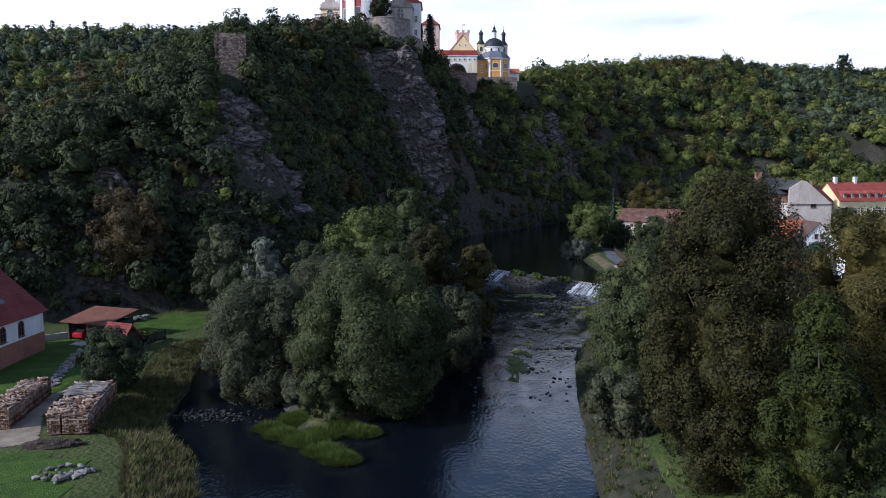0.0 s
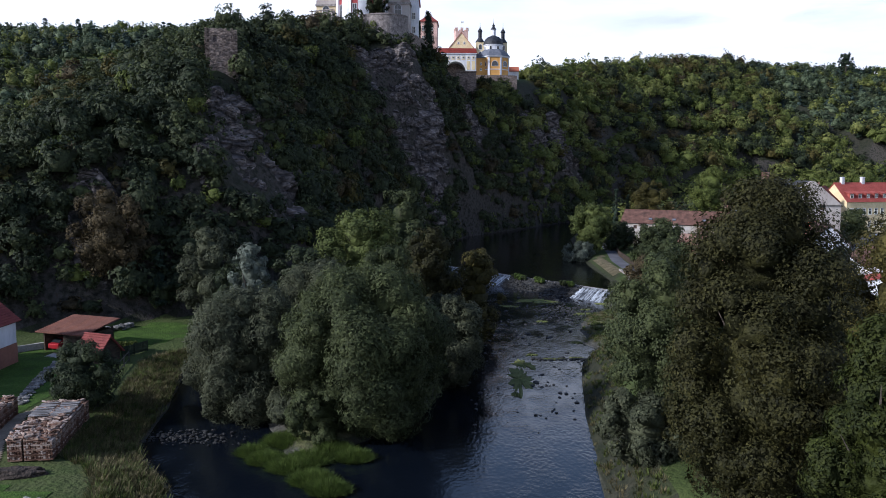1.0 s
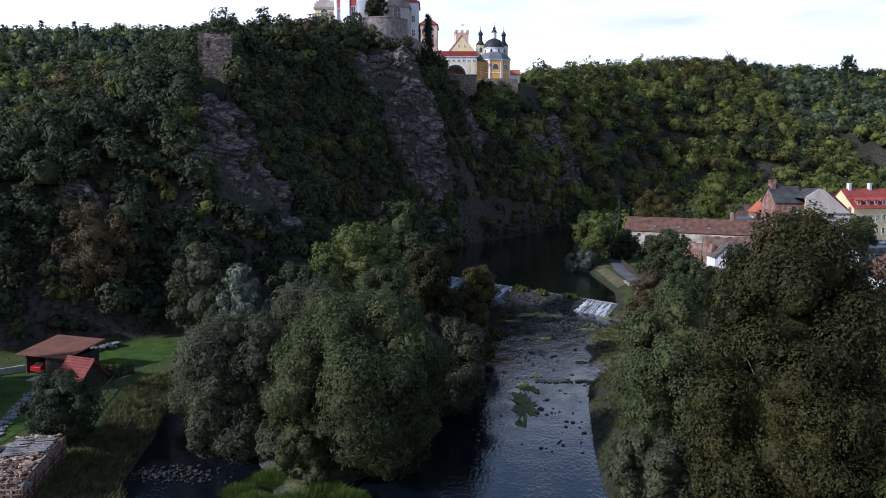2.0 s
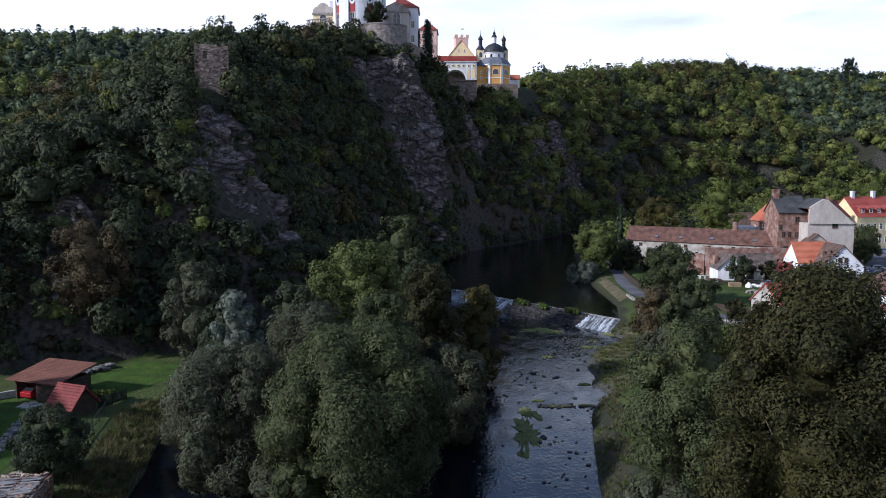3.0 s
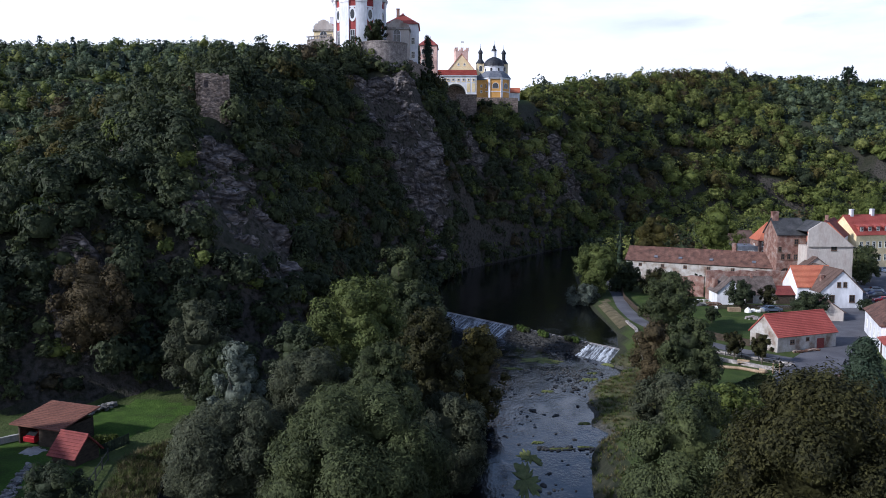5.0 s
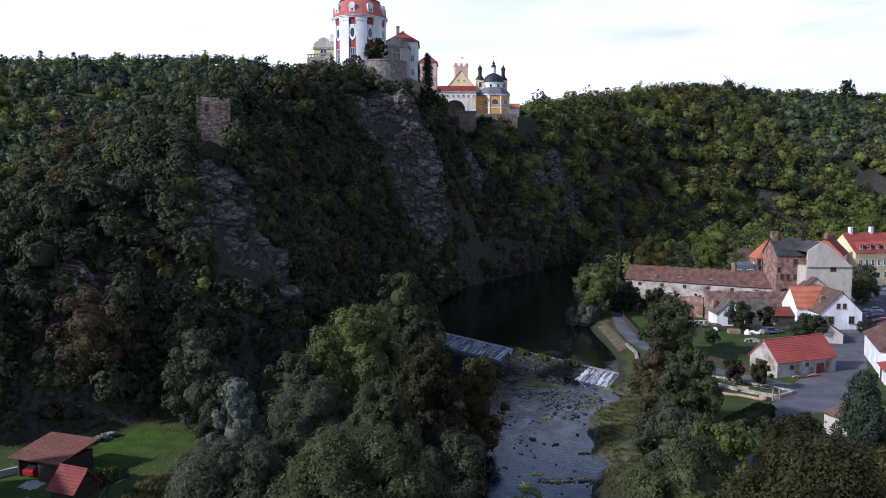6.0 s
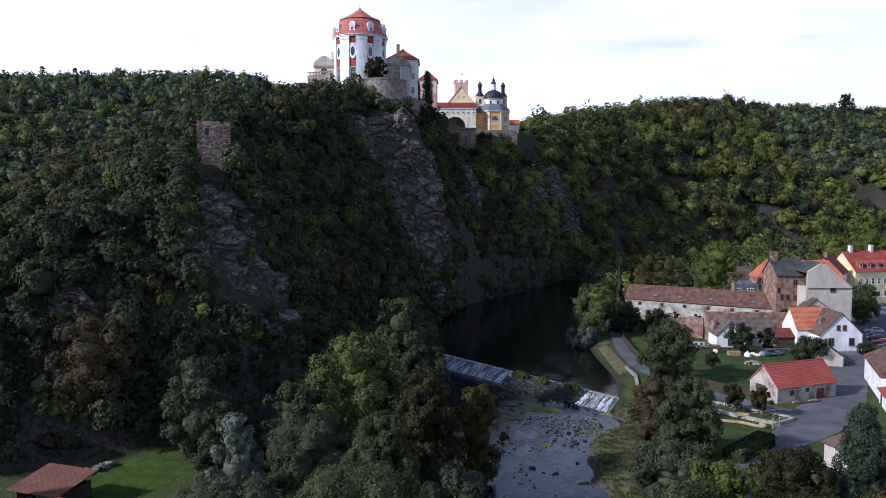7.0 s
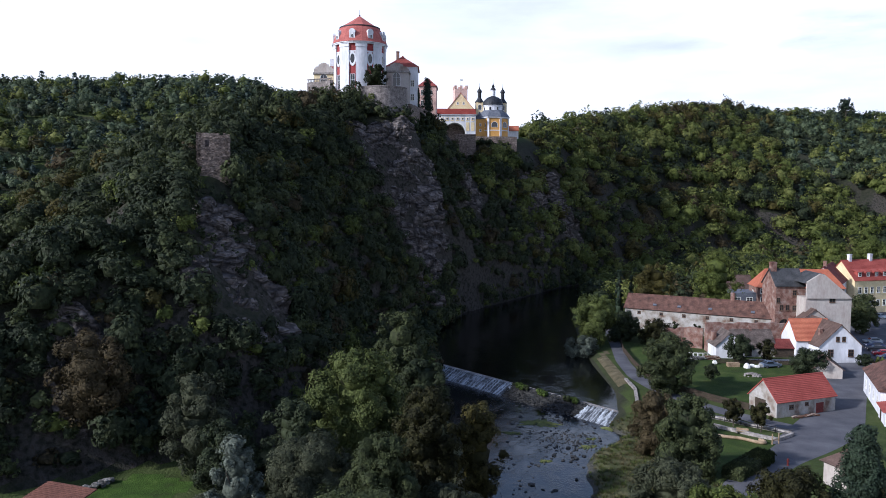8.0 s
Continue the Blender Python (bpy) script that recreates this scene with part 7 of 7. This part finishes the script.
def firewood_stack(x0, y0, turn, columns, deep, tall, seed, label, boards=0):
    """Rows of crates of split logs; each crate is a part."""
    r = np.random.RandomState(seed)
    root = new("firewood_stack")
    root.matrix_world = pose(x0, y0, GZ, 0, 0, turn)
    for i in range(columns):
        for j in range(deep):
            bm = bmesh.new()
            h = tall + r.uniform(-0.15, 0.15)
            n = int(h / 0.13)
            jx, jy = r.uniform(-0.08, 0.08, 2)
            for k in range(n):
                for u in range(6):
                    w = r.uniform(0.7, 1.0)
                    box(bm, u * 0.175, u * 0.175 + 0.16 * w, r.uniform(0, 0.06), 1.02 - r.uniform(0, 0.06), k * 0.13, k * 0.13 + 0.12 * w, pose(jx, jy, 0, 0, 0, r.uniform(-2, 2)))
                    if k % 3 == 0:
                        box(bm, r.uniform(-0.02, 0.03), 1.04, u * 0.175, u * 0.175 + 0.16 * w, k * 0.13 + 0.004, k * 0.13 + 0.10, pose(jx, jy, 0))
            for _ in range(16):
                box(bm, 0, r.uniform(0.35, 0.6), 0, 0.14, 0, 0.11, pose(r.uniform(0, 0.7), r.uniform(0, 0.8), n * 0.13 + r.uniform(0, 0.08), r.uniform(-12, 12), r.uniform(-12, 12), r.uniform(0, 180)))
            o = part("log_crate", bm, FIREWOOD, root)
            o.location = (i * 1.14, j * 1.14, 0)
    for b in range(boards):
        for k in range(14):
            bm = bmesh.new()
            box(bm, 0, 1.5, 0, 0.2, 0, 0.05, pose(-0.1 + (b % 2) * 1.7, deep * 0.5 + 0.6 + k * 0.26 + (b // 2) * 0.2, tall + 0.14 + (k % 2) * 0.04 + 0.06, r.uniform(-2, 2), r.uniform(-3, 3), r.uniform(-4, 4)))
            part("cover_board", bm, GREY_BOARD, root, "weathered grey cover board")
    return tagged(root, label, "firewood stack")


firewood_stack(-34.4, 60.9, 12, 3, 9, 1.75, 81, "long stack of split firewood half covered with grey boards", 2)
firewood_stack(-40.6, 62.0, 10, 2, 9, 1.75, 82, "long stack of split firewood beside the drive")
bm = bmesh.new()
bmesh.ops.create_icosphere(bm, subdivisions=4, radius=1)
for v in bm.verts:
    c = v.co.copy()
    v.co = Vector((c.x * 2.4, c.y * 0.9, max(-0.3, c.z) * 0.55)) * (1 + 0.22 * noise.fractal(c * 3, 1, 2, 4))
ob = part("soil_mound", bm, SOIL, None)
ob.matrix_world = pose(-32.6, 58.6, GZ - 0.02, 0, 0, 10)
tagged(ob, "low dark heap of soil before the firewood", "soil heap")


def rocks(name, spots, mat, label, seed, sizes, category="stones", flat=0.6):
    """Scattered stones, joined."""
    r = np.random.RandomState(seed)
    V, F, n0 = [], [], 0
    cv, cf = ICO1
    for x, y, z in spots:
        s = r.uniform(*sizes)
        q = cv * (1 + r.normal(0, 0.16, (len(cv), 1))) * s * np.array([r.uniform(0.7, 1.4), r.uniform(0.7, 1.3), flat * r.uniform(0.7, 1.2)])
        a = r.uniform(0, 6.28)
        q = np.stack([q[:, 0] * math.cos(a) - q[:, 1] * math.sin(a), q[:, 0] * math.sin(a) + q[:, 1] * math.cos(a), q[:, 2]], 1)
        V.append(q + np.array([x, y, z])), F.append(cf + n0)
        n0 += len(cv)
    return tagged(mesh_object(name, np.concatenate(V), np.concatenate(F), [mat]), label, category, kind="stuff")


PALE_STONE = material("pale_stone", [(0.25, (0.07, 0.067, 0.062)), (0.75, (0.21, 0.20, 0.19))], 1.2, 5, 0.9, 0.4, 8, (6, 0.2), island=0.6)
r = np.random.RandomState(90)
t_ = r.rand(170)
sp = np.stack([-46.4 + 4.4 * t_ + r.normal(0, 0.3, 170), 90.5 - 15.5 * t_ + r.normal(0, 0.3, 170)], 1)
rocks("edging_stones", [(x, y, float(height(x, y)) + 0.12) for x, y in sp], PALE_STONE, "row of pale field stones edging the garden bed", 91, (0.15, 0.32))
t_ = r.rand(90)
rocks("stone_heap", [(-49.6 + 2.6 * a + r.normal(0, 0.3), 107 + 4.6 * a + r.normal(0, 0.35), float(height(-49.6 + 2.6 * a, 107 + 4.6 * a)) + r.uniform(0.1, 0.6)) for a in t_], PALE_STONE, "long heap of pale grey stones on the meadow", 92, (0.2, 0.42))
rocks("stone_heap", [(-28.5 + r.normal(0, 0.9), 52.5 + r.normal(0, 0.6), float(height(-28.5, 52.5)) + r.uniform(0, 0.25)) for _ in range(40)], PALE_STONE, "loose pale stones in the grass", 93, (0.15, 0.4))

# ---- river ----
FOAM = bpy.data.materials.new("weir_water")
FOAM.use_nodes = True
fn, fl = FOAM.node_tree.nodes, FOAM.node_tree.links
fb = fn["Principled BSDF"]
ftc, fmp, fnz, frp = fn.new("ShaderNodeTexCoord"), fn.new("ShaderNodeMapping"), fn.new("ShaderNodeTexNoise"), fn.new("ShaderNodeValToRGB")
fmp.inputs["Scale"].default_value = (2.2, 0.30, 0.35)
fl.new(ftc.outputs["Object"], fmp.inputs[0]), fl.new(fmp.outputs[0], fnz.inputs["Vector"]), fl.new(fnz.outputs["Fac"], frp.inputs[0]), fl.new(frp.outputs[0], fb.inputs["Base Color"])
fnz.inputs["Scale"].default_value, fnz.inputs["Detail"].default_value, fnz.inputs["Roughness"].default_value = 1.0, 7.0, 0.65
frp.color_ramp.elements[0].position, frp.color_ramp.elements[0].color = 0.44, (0.028, 0.030, 0.034, 1)
frp.color_ramp.elements[1].position, frp.color_ramp.elements[1].color = 0.70, (0.60, 0.64, 0.70, 1)
fb.inputs["Roughness"].default_value = 0.35


def weir():
    d = WEIR_B - WEIR_A
    L_ = d.length
    ang = math.degrees(math.atan2(d.y, d.x))
    root = new("weir")
    root.matrix_world = pose(WEIR_A.x, WEIR_A.y, 0, 0, 0, ang)      # x along the crest, -y downstream
    r = np.random.RandomState(3)

    def ramp(name, u0, u1, mat, label, rough):
        n, m = max(4, int((u1 - u0) * 3)), 22
        U, S = np.meshgrid(np.linspace(u0, u1, n), np.linspace(0, 1, m))
        y = 0.9 - 4.1 * S
        step = np.floor(S * 5) / 5 * 0.35 + S * 0.65
        z = np.where(S < 0.14, 1.80, 1.80 - 2.0 * np.clip((step - 0.12) / 0.88, 0, 1)) + r.normal(0, rough, U.shape)
        ob = mesh_object(name, np.stack([U, y, z], -1).reshape(-1, 3), grid_faces(n, m), [mat], root, smooth=rough < 0.1)
        return tagged(ob, label)

    ramp("spillway", 1.5, 26.6, FOAM, "white water running over the stepped weir", 0.05)
    ramp("spillway", 45.0, 54.5, FOAM, "white water running over the stepped weir", 0.05)
    ramp("rubble_dam", 26.4, 45.2, WATER_STONE, "dry dark rubble middle of the weir", 0.12)
    bm = bmesh.new()
    box(bm, 0, L_ + 1, 0.6, 1.4, -1, 1.83)
    part("crest_beam", bm, STONE_WALL, root, "grey crest beam")
    tagged(root, "long low river weir with white water at both ends", "weir")
    m = root.matrix_world
    pts = [m @ Vector((r.uniform(26.0, 45.6), r.uniform(-4.2, 0.6), 0)) for _ in range(420)]
    rocks("weir_rubble", [(p.x, p.y, 1.75 - 1.9 * min(1, max(0, (0.4 - (m.inverted() @ p).y) / 3.8))) for p in pts], WATER_STONE, "dark rubble stones on the dry part of the weir", 94, (0.2, 0.5))
    for k, u in enumerate((27.3, 28.4, 29.6, 30.4, 34.5, 35.6, 41.0, 42.4, 43.2)):
        p = m @ Vector((u, r.uniform(-0.8, 0.2), 1.6))
        v, f, _ = crown_mesh(r, r.uniform(0.6, 1.1), r.uniform(0.7, 1.2), 6, 700, 0.14, 0, 0, 3.0, 0.5)
        ob = mesh_object("weir_plant", v, f, [REED if k % 3 else LEAF_WILLOW])
        ob.location = p
        tagged(ob, "green tuft of plants growing on the weir", "plant", "plants on the weir")


weir()
r = np.random.RandomState(8)


def in_river(x, y):
    d, (_, half) = along(x, y, RIVER)
    return d - half


cand = np.stack([r.uniform(2, 27, 900), r.uniform(88, 158, 900)], 1)
dens = 0.10 + 0.75 * smooth(cand[:, 0] * 0.8 + cand[:, 1] * 0.25, 34, 56) * smooth(cand[:, 1], 100, 128)
ok = (in_river(cand[:, 0], cand[:, 1]) < -0.4) & (r.rand(900) < dens * 0.55)
rocks("river_stones", [(x, y, 0.02) for x, y in cand[ok]], WATER_STONE, "dark wet stones breaking the shallow river", 95, (0.12, 0.42))
r2 = np.random.RandomState(61)
cand = np.stack([r2.normal(18.0, 3.0, 300), r2.normal(136.5, 3.6, 300)], 1)
rocks("river_stones", [(x, y, r2.uniform(-0.04, 0.06)) for x, y in cand[in_river(cand[:, 0], cand[:, 1]) < 0.5]], WATER_STONE, "field of dark cobbles showing in the shallows below the weir", 98, (0.06, 0.24))
cand = np.stack([r2.uniform(1, 20, 260), r2.uniform(68, 130, 260)], 1)
ok = (in_river(cand[:, 0], cand[:, 1]) < -0.3) & (wave(cand[:, 0], cand[:, 1], 7.0, 12) > 0.5)
rocks("river_stones", [(x, y, 0.02) for x, y in cand[ok]], WATER_STONE, "scattered dark stones showing in the shallow river", 99, (0.08, 0.30))
cand = np.stack([r.normal(-25.0, 2.6, 220), r.normal(72, 1.0, 220)], 1)
rocks("river_stones", [(x, y, 0.03 + r.uniform(-0.05, 0.1)) for x, y in cand], WATER_STONE, "dark stones of a riffle in the side channel", 96, (0.07, 0.19))
t_ = r.rand(90)
rocks("river_stones", [(9.5 + 7 * a + r.normal(0, 0.3), 102.5 + r.normal(0, 0.35), 0.03) for a in t_], WATER_STONE, "line of dark stones across the river", 97, (0.1, 0.28))


def weed_patch(cx, cy, ax, ay, turn, seed, label):
    """A ragged floating mat."""
    r = np.random.RandomState(seed)
    n, rings = 84, 6
    V = [(0, 0, 0.10)]
    ph = r.uniform(0, 6.28, 14)
    for j in range(1, rings + 1):
        for i in range(n):
            a = 2 * math.pi * i / n
            k = max(0.25, 0.95 + sum(0.20 / (q + 1) ** 0.4 * math.sin((q + 2 + q // 2) * a + ph[q]) for q in range(14)))
            V.append((ax * k * j / rings * math.cos(a), ay * k * j / rings * math.sin(a), (0.10 * (1 - (j / rings) ** 3) + r.uniform(0, 0.06)) if j < rings else -0.06))
    bm = bmesh.new()
    vs = [bm.verts.new(v) for v in V]
    for i in range(n):
        bm.faces.new((vs[0], vs[1 + i], vs[1 + (i + 1) % n]))
    for j in range(rings - 1):
        for i in range(n):
            a, b = 1 + j * n, 1 + (j + 1) * n
            bm.faces.new((vs[a + i], vs[b + i], vs[b + (i + 1) % n], vs[a + (i + 1) % n]))
    ob = part("weed_mat", bm, ALGAE, None)
    ob.matrix_world = pose(cx, cy, 0.0, 0, 0, turn)
    return tagged(ob, label, "water weed", "weed mats in the river")


for k, (cx, cy, ax, ay, tn) in enumerate(((7.2, 92.5, 1.5, 5.2, -6), (8.2, 99.5, 1.2, 2.2, 10), (14.2, 146.6, 3.6, 2.0, 4), (8.8, 140.6, 1.5, 0.9, 0), (20.8, 134, 1.4, 0.9, 20), (13.2, 127, 0.9, 0.6, 0), (26.5, 143.5, 2.2, 1.0, -30), (12.2, 102.3, 1.6, 0.35, 4), (15.4, 103.0, 0.9, 0.3, -8), (9.6, 104.5, 0.8, 0.4, 20), (16.6, 112.0, 0.7, 0.5, 0), (22.0, 138.0, 0.9, 0.5, 30), (6.4, 86.4, 0.5, 1.0, 0))):
    weed_patch(cx, cy, ax, ay, tn, 100 + k, "olive green mat of river weed in the shallows")


def blades(name, spots, mat, label, seed, tall, per=26, spread=0.5, category="grass"):
    """Tufts of long blades, joined."""
    r = np.random.RandomState(seed)
    n = len(spots) * per
    c = np.repeat(np.array(spots, float), per, 0)
    a, q = r.uniform(0, 6.28, n), r.uniform(0, spread, n)
    base = c + np.stack([np.cos(a) * q, np.sin(a) * q, np.zeros(n)], 1)
    h = r.uniform(0.5, 1.1, n) * tall
    lean = r.uniform(0.2, 0.9, n) * h
    tip = base + np.stack([np.cos(a) * lean, np.sin(a) * lean, h], 1)
    w = 0.05 * tall + 0.02
    s = np.stack([-np.sin(a) * w, np.cos(a) * w, np.zeros(n)], 1)
    V = np.stack([base - s, base + s, tip], 1).reshape(-1, 3)
    return tagged(mesh_object(name, V, np.arange(3 * n).reshape(n, 3), [mat]), label, category, kind="stuff")


DRY_GRASS = leaf("dry_grass", (0.072, 0.066, 0.028), (0.165, 0.140, 0.070), scale=0.5)
RANK_GRASS = leaf("rank_grass", (0.045, 0.066, 0.015), (0.110, 0.130, 0.034), scale=0.4)
cand = np.stack([r.uniform(-44, -16, 15000), r.uniform(40, 118, 15000)], 1)
z = height(cand[:, 0], cand[:, 1])
ok = (z > 0.15) & (z < 1.62) & (cand[:, 0] < -19 - 0.12 * np.clip(cand[:, 1] - 60, 0, 60))
pts = np.concatenate([cand[ok], z[ok][:, None]], 1)
blades("bank_grass", pts[np.arange(len(pts)) % 3 > 0], DRY_GRASS, "long dry yellowish grass on the river bank", 110, 0.60)
blades("bank_grass", pts[::3], RANK_GRASS, "rank green grass and nettles on the river bank", 111, 0.62)
cand = np.stack([r.uniform(9, 34, 4600), r.uniform(34, 146, 4600)], 1)
z = height(cand[:, 0], cand[:, 1])
ok = (z > 0.12) & (z < 3.1)
pts = np.concatenate([cand[ok], z[ok][:, None]], 1)
blades("bank_grass", pts[::2], DRY_GRASS, "dry low grass on the gravel bar and bank", 112, 0.35)
blades("bank_grass", pts[1::2], RANK_GRASS, "green low grass on the gravel bar and bank", 113, 0.4)
for k, (x, y, w_) in enumerate(((-15.8, 66.6, 1.5), (-13.4, 65.2, 1.9), (-11.2, 62.6, 1.7), (-9.6, 60.8, 1.5), (-12.4, 66.8, 1.8), (-17.4, 68.2, 1.2), (-11.0, 69.0, 2.0), (-8.6, 67.4, 1.4), (-15.2, 71.2, 2.0), (-14.0, 70.4, 1.7), (-13.6, 72.4, 2.0))):
    rk = np.random.RandomState(120 + k)
    n = 3800
    a, q = rk.uniform(0, 6.28, n), np.sqrt(rk.rand(n)) * w_
    base = np.stack([np.cos(a) * q, np.sin(a) * q * 0.75, np.zeros(n)], 1)
    h = rk.uniform(0.5, 1.1, n) * (1.25 - 0.75 * (q / w_) ** 2)
    out = rk.normal(0, 0.22, (n, 2)) + 0.45 * base[:, :2] / w_
    tip = base + np.column_stack([out[:, 0], out[:, 1] - 0.25, h])
    t = rk.uniform(0, 6.28, n)
    side = np.stack([np.cos(t) * 0.035, np.sin(t) * 0.035, np.zeros(n)], 1)
    ob = mesh_object("sedge_clump", np.stack([base - side, base + side, tip], 1).reshape(-1, 3), np.arange(3 * n).reshape(n, 3), [REED])
    ob.location = (x, y, -0.1)
    tagged(ob, "bright yellow-green mound of sedge growing in the water", "sedge", "sedge mounds by the island")
